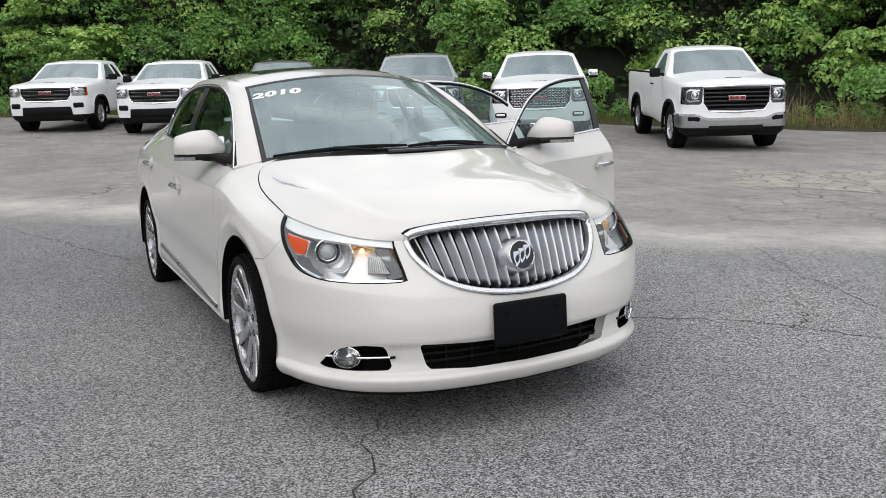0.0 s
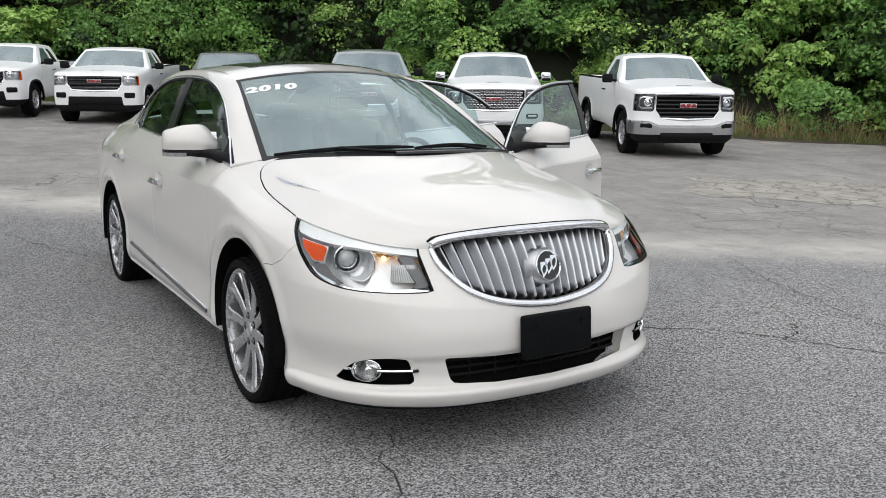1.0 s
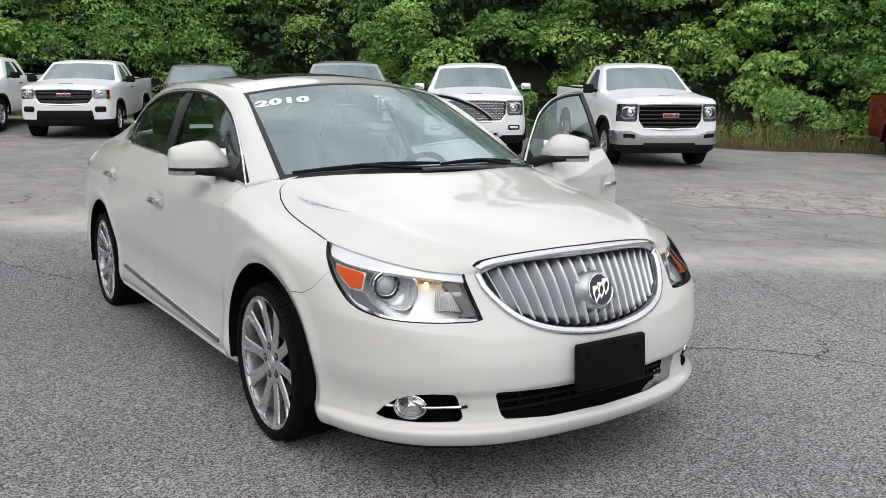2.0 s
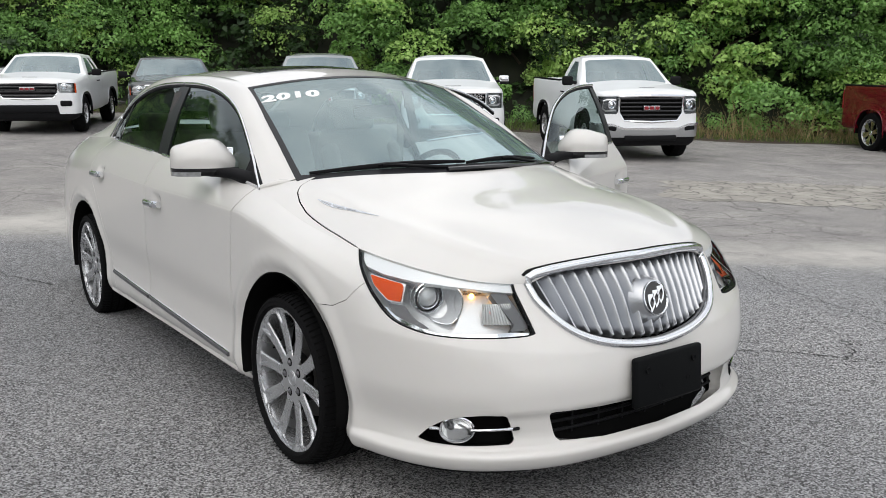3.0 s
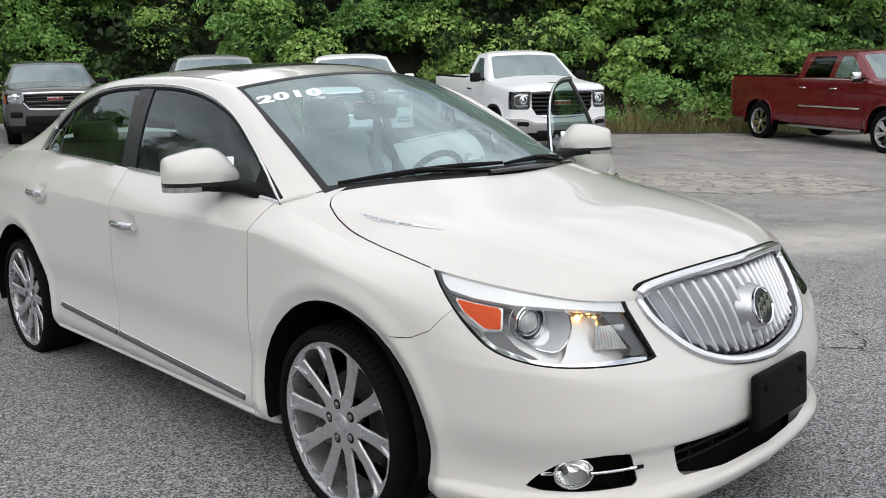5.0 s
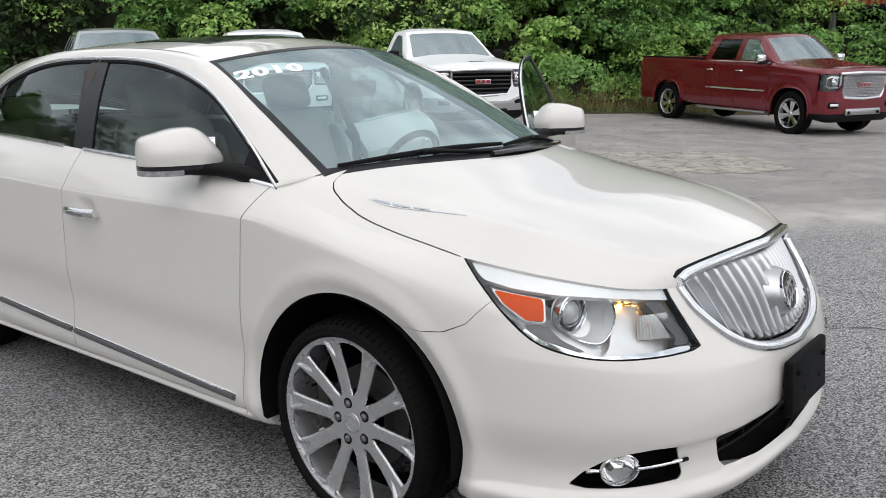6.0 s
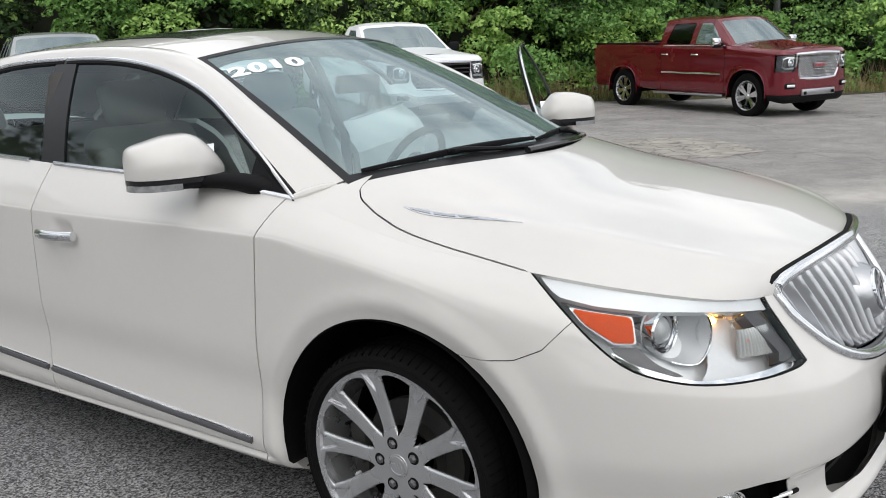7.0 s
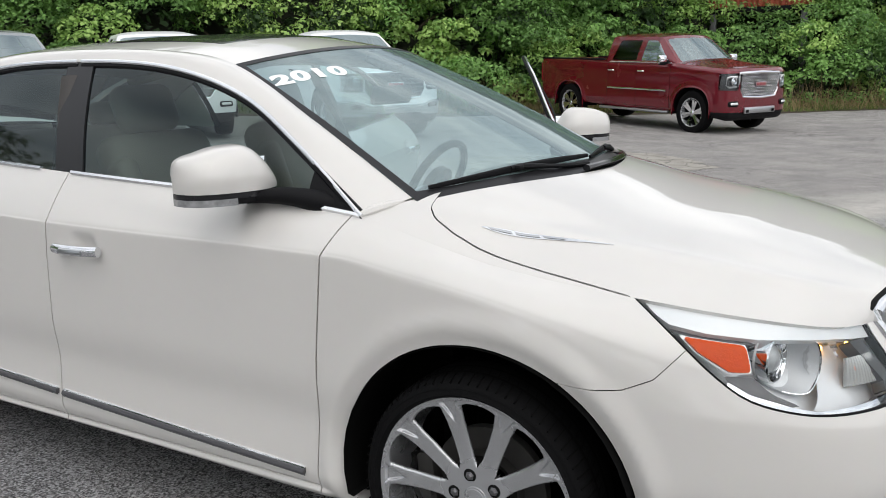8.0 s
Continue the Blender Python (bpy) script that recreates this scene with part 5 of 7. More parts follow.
def windshield_trim():
    ws = orient(grid(windshield_surface()), (1, 0, 1))
    # dark printed border
    w = np.linspace(-1, 1, 61)
    n = len(windshield_surface())
    rr, cc = np.meshgrid(np.arange(n), np.arange(61), indexing="ij")
    keep = []
    edge = ((np.abs(w)[cc] > 0.955) | (rr >= n - 2) | (rr <= 3))
    for q in ws.f:
        if all(edge.ravel()[i] for i in q):
            keep.append(q)
    put("windshield_frit", moved(pick(ws, keep), 0.002), PILLAR, CAR, "dark printed windshield border")
    ob = bpy.data.curves.new("year", "FONT")
    ob.body, ob.size, ob.shear, ob.offset, ob.space_character = "2010", 1.0, 0.25, 0.052, 1.12
    tmp = new("year", ob)
    me = bpy.data.meshes.new_from_object(tmp.evaluated_get(bpy.context.evaluated_depsgraph_get()))
    bpy.data.objects.remove(tmp)
    bm = bmesh.new()
    bm.from_mesh(me)
    bpy.data.meshes.remove(me)
    bmesh.ops.triangulate(bm, faces=bm.faces[:])
    for _ in range(3):
        bmesh.ops.subdivide_edges(bm, edges=[e for e in bm.edges if e.calc_length() > 0.10], cuts=1)
        bmesh.ops.triangulate(bm, faces=bm.faces[:])
    xs = [v.co.x for v in bm.verts]
    x0, x1 = min(xs), max(xs)
    for v in bm.verts:
        u, h = (v.co.x - x0) / (x1 - x0), v.co.y / 0.72
        y = -0.568 + 0.257 * u
        t = 0.793 + 0.074 * h - 0.004 * math.sin(u * 9) - 0.018 * u
        ey = 0.683 + (0.562 - 0.683) * t
        v.co = Vector(on_windshield(t, y / ey, 0.0015))
    txt = part("window_lettering", bm, CHALK, CAR, "white hand-painted year on the windshield", smooth=False)
    # wipers at rest along the glass foot
    def wiper(w0, w1, hub_w, lift):
        pts = [on_windshield(0.022 + 0.016 * math.sin(math.pi * k / 14) + 0.010 * k / 14, w0 + (w1 - w0) * k / 14, 0.010) for k in range(15)]
        wp = part("wiper", tube(pts, [0.004 + 0.003 * math.sin(math.pi * k / 14) for k in range(15)], 8, flat=1.5), BLACK, CAR, "black windshield wiper")
        h = on_windshield(0.036, hub_w, 0.016)
        arm = [on_windshield(0.0, hub_w + 0.42, 0.004), on_windshield(0.01, hub_w + 0.2, 0.012), h, on_windshield(0.04, hub_w - 0.05, 0.014)]
        part("wiper_arm", tube(spline(arm, 12), [0.010, 0.010, 0.010, 0.009, 0.009, 0.008, 0.008, 0.009, 0.011, 0.012, 0.012, 0.009], 8, flat=0.8), BLACK, wp)
        part("wiper_joint", box((0.022, 0.06, 0.014), tuple(h), 0.005, 2), BLACK, wp)

    wiper(-0.93, -0.02, -0.52, 0.0)
    wiper(-0.02, 0.72, 0.36, 0.0)
    part("cowl_edge", tube([on_windshield(0.0, w_, 0.006) + np.array([0.03, 0, -0.006]) for w_ in np.linspace(-0.2, 0.96, 20)], 0.013, 8, flat=0.8), GLOSSBLACK, CAR)
    # mirror behind the glass and its stalk
    p = on_windshield(0.80, 0.0, -0.06)
    part("rear_view_mirror", box((0.03, 0.23, 0.065), (p[0] - 0.05, 0.0, p[2] - 0.05), 0.012, 3, Matrix.Rotation(radians(12), 4, "Y")), BLACK, CAR, "black rear-view mirror")
    part("mirror_sensor", box((0.09, 0.13, 0.03), tuple(on_windshield(0.90, 0.0, -0.03)), 0.01, 2, Matrix.Rotation(radians(24), 4, "Y")), PILLAR, CAR)


windshield_trim()


def roof_trim():
    bm = bmesh.new()
    p = []
    for x, dz in ((-1.16, 0.001), (-1.17, 0.008), (-1.22, 0.011), (-1.45, 0.010), (-1.72, 0.006), (-1.75, 0.001)):
        row = []
        for y in np.linspace(-0.41, 0.41, 21):
            bow = 0.05 * (1 - (y / 0.41) ** 2)
            a = abs(y) / 0.545
            z = 1.468 + 0.05 * (1 - a ** 2.2) - 0.006 + dz - 0.02 * max(0, (-x - 1.3)) * 0
            zr = np.interp(-x, [1.0, 1.3, 1.8, 2.3], [1.402, 1.455, 1.476, 1.462]) + np.interp(-x, [1.0, 2.75], [0.058, 0.042]) * (1 - a ** 2.2)
            row.append((x + bow, y, zr + dz))
        p.append(row)
    put("sunroof", rimmed(orient(grid(p), (0, 0, 1)), 0.03), GLOSSBLACK, CAR, "dark glass sunroof panel tilted up")
    # hood vents: a bright sliver each side with three slanted openings
    for s in (-1, 1):
        run = spline([(-0.075, 0.700), (0.02, 0.680), (0.13, 0.654), (0.245, 0.628)], 41)

        def strip(t0, t1, v0, v1, up, lean=0.0):
            rows = []
            for v in np.linspace(v0, v1, 5):
                row = []
                for k in range(25):
                    t = t0 + (t1 - t0) * k / 24 + lean * (v - 0.5)
                    c = np.array([np.interp(np.clip(t, 0, 1) * 40, np.arange(41), run[:, i]) for i in (0, 1)])
                    wide = 0.019 * math.sin(math.pi * min(1, (t + 0.02) / 0.30) / 2) * max(0.04, 1 - t) ** 0.6
                    y = c[1] + (v - 0.35) * wide
                    row.append((c[0], y * s, HOODZ(c[0], y) + up))
                rows.append(row)
            return orient(grid(rows), (0, 0, 1))

        v = put("hood_vent", strip(0, 1, 0, 1, 0.0022), BRIGHT, CAR, "bright hood vent sliver with three slots")
        for t0, t1 in ((0.06, 0.24), (0.27, 0.45), (0.48, 0.64)):
            put("vent_slot", strip(t0, t1, 0.28, 0.74, 0.0034, 0.05), SATIN, v, "satin vent slot")


_h = HOOD_ALL.v.reshape(80, 81, 3)


def HOODZ(x, y):
    """Height of the hood at a place."""
    d = ((_h[:, :, 0] - x) ** 2 + (_h[:, :, 1] - y) ** 2).ravel()
    k = np.argpartition(d, 14)[:14]
    q = _h.reshape(-1, 3)[k]
    a = np.c_[np.ones(14), q[:, 0] - x, q[:, 1] - y, (q[:, 0] - x) ** 2, (q[:, 1] - y) ** 2]
    return float(np.linalg.lstsq(a, q[:, 2], rcond=None)[0][0])


roof_trim()


# ---- sedan: cabin ----
def soft_box(size, at, turn=None, bevel=0.06, seg=4):
    bm = box(size, (0, 0, 0), min(bevel, min(size) * 0.48), seg)
    bmesh.ops.transform(bm, matrix=Matrix.Translation(at) @ (turn or Matrix()), verts=bm.verts[:])
    return bm


def cabin():
    # plain slab for the unseen underbody, added to block light
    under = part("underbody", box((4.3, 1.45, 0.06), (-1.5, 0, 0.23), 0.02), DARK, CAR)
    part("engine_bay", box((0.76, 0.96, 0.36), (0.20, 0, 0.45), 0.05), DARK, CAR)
    part("cabin_floor", box((2.6, 1.5, 0.04), (-1.75, 0, 0.32), 0.01), TAN, CAR)
    hl = grid(roof_surface())
    put("headliner", Sheet(hl.v - np.array([0, 0, 0.03]), -orient(hl, (0, 0, 1)).n, orient(hl, (0, 0, 1)).f), BEIGE, CAR, "light cloth headliner")
    # dashboard: a swept pad with an instrument hood
    p = []
    for x, z in ((-0.10, 1.0), (-0.25, 1.012), (-0.45, 0.995), (-0.60, 0.96), (-0.66, 0.90), (-0.66, 0.74), (-0.55, 0.62)):
        p.append([(x - 0.10 * (abs(y) / 0.7) ** 2 - 0.04 * (0.5 + 0.5 * math.cos(y * 4.5)) * (z < 0.99), y, z + 0.025 * math.exp(-(((y - 0.37) / 0.17) ** 2)) * (x < -0.3) * (z > 0.9)) for y in np.linspace(-0.70, 0.70, 41)])
    put("dashboard", orient(grid(p), (-0.3, 0, 1)), TAN, CAR, "dark brown dashboard")
    bm = bmesh.new()
    q = [(-0.30, 0.26), (-0.22, 0.52), (-0.44, 0.56), (-0.50, 0.30)]
    f = bm.faces.new([bm.verts.new((x, y, 1.024)) for x, y in q])
    part("dash_paper", bm, PAPER, CAR, "white paper lying on the dashboard")
    # steering wheel
    m = Matrix.Translation((-0.86, 0.37, 0.92)) @ Vector((-0.88, 0, 0.47)).to_track_quat("Y", "Z").to_matrix().to_4x4()
    ring = [m @ Vector((0.185 * math.cos(a), 0, 0.185 * math.sin(a))) for a in np.linspace(0, 2 * math.pi, 40, endpoint=False)]
    sw = part("steering_wheel", tube(ring, 0.016, 8, closed=True, up=(0.3, 0.2, 1)), TAN, CAR, "dark steering wheel")
    part("airbag_cover", lathe([(0.0, 0.03), (0.05, 0.028), (0.075, 0.015), (0.08, -0.02)], 24, m=m), TAN, sw)
    for a in (-0.15, math.pi + 0.15, -math.pi / 2):
        part("wheel_spoke", tube([m @ Vector((0.06 * math.cos(a), 0, 0.06 * math.sin(a))), m @ Vector((0.18 * math.cos(a), 0, 0.18 * math.sin(a)))], 0.016, 8), SATIN, sw)
    part("steering_column", tube([m @ Vector((0, -0.02, 0)), m @ Vector((0, -0.30, 0))], 0.04, 10), TAN, sw)
    part("centre_console", soft_box((1.0, 0.22, 0.30), (-1.15, 0, 0.50), None, 0.04), TAN, CAR)
    for y in (-0.37, 0.37):
        lean = Matrix.Rotation(radians(-20), 4, "Y")
        st = part("front_seat", soft_box((0.52, 0.50, 0.16), (-1.22, y, 0.56), Matrix.Rotation(radians(-8), 4, "Y"), 0.07), BEIGE, CAR, "light leather front seat")
        part("seat_backrest", soft_box((0.14, 0.48, 0.62), (-1.54, y, 0.88), lean, 0.065), BEIGE, st)
        for k in (-1, 1):
            part("seat_bolster", soft_box((0.12, 0.09, 0.50), (-1.49, y + k * 0.205, 0.86), lean, 0.05), BEIGE, st)
        part("headrest", soft_box((0.10, 0.26, 0.18), (-1.66, y, 1.26), lean, 0.05), BEIGE, st)
        for k in (-1, 1):
            part("headrest_post", tube([(-1.615, y + k * 0.06, 1.12), (-1.65, y + k * 0.06, 1.20)], 0.007, 6), CHROME, st)
    rs = part("rear_bench", soft_box((0.52, 1.30, 0.18), (-2.35, 0, 0.55), None, 0.07), BEIGE, CAR, "light leather rear bench")
    part("bench_back", soft_box((0.16, 1.30, 0.62), (-2.70, 0, 0.86), Matrix.Rotation(radians(-24), 4, "Y"), 0.07), BEIGE, rs)
    for y in (-0.40, 0.40):
        part("headrest", soft_box((0.10, 0.25, 0.13), (-2.83, y, 1.20), Matrix.Rotation(radians(-20), 4, "Y"), 0.045), BEIGE, rs)
    part("parcel_shelf", box((0.5, 1.2, 0.03), (-3.08, 0, 1.10), 0.01), TAN, CAR)
    for s in (-1, 1):
        # inside of the pillars
        part("pillar_trim", tube(mirrored([(-1.60, 0.80, 0.35), (-1.60, 0.79, 1.02), (-1.68, 0.64, 1.38)], s), 0.045, 8, flat=0.4), TAN, CAR)
        part("roof_rail_trim", tube(mirrored([(q[0] - 0.03, q[1] - 0.02, q[2] - 0.035) for q in spline(RAIL[:7], 30)], s), 0.028, 8), BEIGE, CAR)
        part("seat_belt", tube(mirrored([(-1.64, 0.70, 1.24), (-1.60, 0.66, 0.9), (-1.50, 0.62, 0.5)], s), 0.022, 6, flat=0.15), BEIGE, CAR)
    part("firewall", box((0.04, 1.3, 0.6), (-0.22, 0, 0.65), 0.01), DARK, CAR)
    part("boot_box", box((1.0, 1.2, 0.5), (-3.4, 0, 0.62), 0.05), DARK, CAR)


cabin()


# ---- the back row: pickups and an SUV ----
def truck_wheel(root, x, y, z, r, rim_r, style):
    s = 1 if y > 0 else -1
    m = Matrix.Translation((x, y, z)) @ (Matrix() if s > 0 else Matrix.Rotation(math.pi, 4, "Z"))
    w = part("wheel", lathe([(rim_r * 0.98, -0.12), (rim_r + 0.03, -0.135), (r - 0.05, -0.137), (r - 0.012, -0.12), (r, -0.08), (r, 0.08), (r - 0.012, 0.12), (r - 0.05, 0.137), (rim_r + 0.03, 0.135), (rim_r, 0.118)], 48, m=m), RUBBER, root, "black truck tyre")
    mt = ALLOY if style != "chrome" else CHROME
    rim = part("rim", lathe([(rim_r, 0.125), (rim_r - 0.012, 0.122), (rim_r - 0.03, 0.08), (rim_r - 0.035, 0.02), (rim_r - 0.02, -0.10)], 40, m=m), ALLOY, w, "chrome rim" if style == "chrome" else "silver rim")
    # dark disc standing in for the shade inside the rim
    part("rim_back", lathe([(rim_r - 0.03, 0.022), (0.0, 0.018)], 24, m=m), DARK, w)
    n = 6 if style != "chrome" else 12
    bm = bmesh.new()
    wid = 0.036 if n == 6 else 0.027
    lo = [bm.verts.new((px * wid * 1.15, h, 0.045)) for px, h in ((-1, 0.02), (-0.8, 0.085), (0.8, 0.085), (1, 0.02))]
    hi = [bm.verts.new((px * wid * 1.35, h, rim_r - 0.012)) for px, h in ((-1, 0.04), (-0.8, 0.105), (0.8, 0.105), (1, 0.04))]
    for i in range(3):
        bm.faces.new((lo[i], lo[i + 1], hi[i + 1], hi[i]))
    sp = part("spoke", bm, mt, w)
    for k in range(n):
        a = 2 * math.pi * k / n + (0.0 if n == 6 else (0.12 if k % 2 else -0.12))
        o = sp if k == 0 else new("spoke", sp.data)
        o.parent, o.matrix_basis = w, m @ Matrix.Rotation(a, 4, "Y")
    part("hub_cap", lathe([(0.0, 0.10), (0.04, 0.095), (0.06, 0.08), (0.065, 0.02)], 20, m=m), mt, w)


def pickup(name, at, turn, label, paint, cab="reg", wb=3.02, face="bars", bright=True, wheels="steel", size=0.94, mirrors=None, pitch=0.0, suv=False, lift=(0.0, 0.0)):
    root = thing(name, at, turn, label, "pickup truck" if not suv else "SUV", "vehicles in the back row")
    root.matrix_basis = pose(*at, 0, pitch, turn) @ Matrix.Scale(size, 4)
    xb = {"reg": -1.72, "ext": -2.12, "crew": -2.62, "suv": -wb - 0.95}[cab]
    end = -wb - 1.13
    hubz, tr = 0.415, 0.415
    rail = 1.33 if not suv else 1.28
    gb = 0.80 if face == "canyon" else 0.735
    line = [(0.93, 0), (0.92, 0.45), (0.888, 0.78), (0.81, 0.925), (0.60, 0.988), (0.0, 1.0), (-0.5, 1.0), (-1.8, 1.0), (-wb, 1.0), (end + 0.12, 0.995), (end + 0.02, 0.93), (end, 0.6), (end, 0)]
    nose = [(0.10, 0.30), (0.03, 0.37), (0.0, 0.60), (0.005, 0.80), (0.015, 1.0), (0.03, 1.15), (0.09, 1.215)]
    axle = [(0.06, 0.42), (0.02, 0.50), (0.0, 0.65), (0.006, 0.90), (0.0, 1.08), (0.015, 1.20), (0.07, 1.255)]
    door = [(0.06, 0.42), (0.02, 0.50), (0.0, 0.65), (0.012, 0.90), (0.0, 1.10), (0.015, 1.22), (0.05, 1.29)]
    bed = [(0.06, 0.48), (0.02, 0.54), (0.0, 0.65), (0.008, 0.90), (0.0, 1.12), (0.01, rail - 0.05), (0.03, rail)]
    side = ring_surface(line, [0, 2, 5, 6, 7, 8, 12], [nose, nose, axle, door, door if cab != "reg" else bed, bed, bed], 230, 31)
    q = side.reshape(-1, 3)

    def arch(p):
        f = [(np.abs((p[:, 0] - hx) / 0.50) ** 2.6 + np.abs(np.maximum(p[:, 2] - hubz, -9) / 0.47) ** 2.6) ** (1 / 2.6) for hx in (0.0, -wb)]
        return (np.minimum(*f) - 1) * 0.47

    q[:, 1] += 0.018 * (1 - smooth01((arch(q) - 0.05) / 0.03)) * (q[:, 1] > 0.7)
    top = side[:, -1]
    sh = orient(grid(side), (0, 1, 0))
    _, sh = split(sh, arch)
    nose_s, sh = split(sh, lambda p: 0.50 + 0.0 * p[:, 2] - p[:, 0])
    lowf, nose_s = split(nose_s, lambda p: p[:, 2] - gb + 0.035)
    fender, sh, g1 = slit(sh, lambda p: -0.62 - p[:, 0], 0.012)
    fdoor, sh, g2 = slit(sh, lambda p: -1.62 - p[:, 0], 0.012)
    if cab in ("crew", "suv"):
        rdoor, sh, g3 = slit(sh, lambda p: np.minimum(-2.55, 9) + 0.0 * p[:, 2] - p[:, 0], 0.012)
    else:
        rdoor, g3 = None, None
        if cab == "ext":
            rdoor, sh, g3 = slit(sh, lambda p: -2.12 - p[:, 0], 0.02)
    grl = poly_field([(-0.60, 1.13), (0.60, 1.13), (0.60, gb + 0.13), (0.50, gb), (-0.50, gb), (-0.60, gb + 0.13)], FACE)
    gin, nose_s = split(nose_s, grl)
    lampf = poly_field([(0.625, 1.14), (1.1, 1.13), (1.1, gb + 0.12), (0.66, gb + 0.115), (0.625, gb + 0.16)], FACE)
    lin, nose_s = split(nose_s, lampf)
    lin, wrap = split(lin, lambda p: (0.66 if face != "canyon" else 0.70) - p[:, 0])
    nose_s = join(nose_s, wrap)
    hood_n = int(np.argmin(np.abs(top[:60, 1] - 0.70)))
    hood_b = int(np.argmin(np.abs(top[:, 0] + 0.50) + (top[:, 1] < 0.5)))
    idx = np.linspace(hood_b, hood_n, 24)
    e = np.stack([np.interp(idx, np.arange(len(top)), top[:, k]) for k in range(3)], 1)
    wv, t = np.linspace(-1, 1, 31), np.linspace(0, 1, 24)[:, None]
    hp = np.zeros((24, 31, 3))
    hp[:, :, 0] = e[:, :1] + ((-0.32 + 1.14 * t) - e[:, :1]) * (1 - np.abs(wv) ** 2.4)
    hp[:, :, 1] = e[:, 1:2] * wv
    hp[:, :, 2] = e[:, 2:] + 0.085 * (1 - np.abs(wv) ** 2.6) * (1 - 0.62 * t ** 1.5) - 0.030 * (1 - np.abs(wv) ** 4) * smooth01((t - 0.85) / 0.15)
    put("hood", rimmed(orient(grid(hp), (0, 0, 1)), 0.02), paint, root)
    # cab top
    ws = []
    for k in range(13):
        f = k / 12
        a = np.linspace(-1, 1, 25)
        ex, ey, ez = -0.46 - 0.68 * f, 0.92 - 0.20 * f, 1.285 + 0.515 * f - 0.02 * f ** 4
        ws.append(np.stack([ex + (0.13 - 0.03 * f) * (1 - a * a), ey * a, ez + (0.05 - 0.02 * f) * (1 - a * a)], 1))
    wsg = orient(grid(ws), (1, 0, 1))
    glass, frame = split(wsg, poly_field([(-0.84, 1.30), (0, 1.335), (0.84, 1.30), (0.695, 1.715), (0.655, 1.742), (0, 1.768), (-0.655, 1.742), (-0.695, 1.715)], FACE))
    put("windshield", glass, TRUCKGLASS, root, "windshield reflecting the grey sky").visible_shadow = False
    put("windshield_frame", frame, paint, root)
    rf = []
    for k in range(15):
        f = k / 14
        a = np.linspace(-1, 1, 25)
        x = -1.14 + (xb + 1.14) * f
        up = 0.030 + 0.048 * (1 - (1 - min(1, f * (-1.14 - xb) / 0.55)) ** 2) - 0.03 * f ** 5
        rf.append(np.stack([x + 0.10 * (1 - f) * (1 - a * a), 0.72 * a, 1.78 + up * (1 - np.abs(a) ** 4.5)], 1))
    put("roof", rimmed(orient(grid(rf), (0, 0, 1)), 0.02), paint, root)
    xs = np.linspace(-0.46, xb, 60)
    cabs = []
    for x in xs:
        zt = min(1.782, 1.285 + (-0.46 - x) * 0.735)
        yt = 0.92 - 0.20 * (zt - 1.285) / 0.497
        yb = float(np.interp(-x, -top[:, 0][40:190], top[:, 1][40:190]))
        zb = min(zt - 0.001, 1.285 if x < -0.5 else 1.27)
        cabs.append([(x, yb + (yt - yb) * v + 0.02 * math.sin(math.pi * v), zb + (zt - zb) * v) for v in np.linspace(0, 1, 17)])
    cabsh = orient(grid(cabs), (0, 1, 0))
    XZ = lambda p: np.stack([p[:, 0], p[:, 2]], 1)
    wins = [poly_field([(-0.74, 1.325), (-1.14, 1.66), (-1.24, 1.715), (-1.53, 1.72), (-1.55, 1.325)], XZ)]
    if cab == "ext":
        wins.append(poly_field([(-1.66, 1.325), (-1.66, 1.715), (-1.86, 1.70), (-2.00, 1.325)], XZ))
    if cab in ("crew", "suv"):
        wins.append(poly_field([(-1.69, 1.325), (-1.68, 1.72), (-2.34, 1.715), (-2.46, 1.325)], XZ))
    if cab == "suv":
        wins.append(poly_field([(-2.62, 1.325), (-2.55, 1.715), (-3.5, 1.69), (-3.6, 1.325)], XZ))
    panes = []
    for f in wins:
        g, cabsh = split(cabsh, f)
        panes.append(g)
    rear = [[(xb + 0.0 - 0.05 * (1 - v) - 0.04 * (1 - a * a), (0.95 - 0.23 * v) * a, 1.26 + 0.52 * v + 0.05 * v * (1 - a * a)) for a in np.linspace(-1, 1, 17)] for v in np.linspace(0, 1, 9)]
    put("cab_back", orient(grid(rear), (-1, 0, 0)), paint, root)
    put("front_fascia", rimmed(join(nose_s, sided(nose_s, -1)), 0.02), paint, root)
    for s in (-1, 1):
        put("fender", rimmed(fender, 0.04), paint, root, s=s)
        d = put("front_door", rimmed(fdoor, 0.02), paint, root, s=s)
        put("door_gap", g1, GAP, root, s=s)
        put("door_gap", g2, GAP, root, s=s)
        if g3:
            put("door_gap", g3, GAP, root, s=s)
            put("rear_door", rimmed(rdoor, 0.02), paint, root, s=s)
        put("bed_side" if not suv else "quarter_panel", rimmed(sh, 0.05), paint, root, s=s)
        put("cab_side", rimmed(cabsh, 0.02), paint, root, s=s)
        for k, g in enumerate(panes):
            put("side_window", moved(g, -0.008), PRIVACY if k else TRUCKGLASS, root, "dark side window", s=s).visible_shadow = False
        for hx in (0.0, -wb):
            rim_p = []
            for k in range(25):
                a = radians(-8 + 196 * k / 24)
                ca, sa = math.cos(a), math.sin(a)
                rr = (abs(ca) ** 2.6 + abs(sa) ** 2.6) ** (-1 / 2.6)
                rim_p.append((hx + 0.505 * ca * rr, s * 1.008, hubz + 0.475 * sa * rr))
            part("arch_moulding", tube(rim_p, 0.030 if paint is WHITE else 0.016, 6), BLACK if not bright or paint is WHITE else paint, root)
            well = []
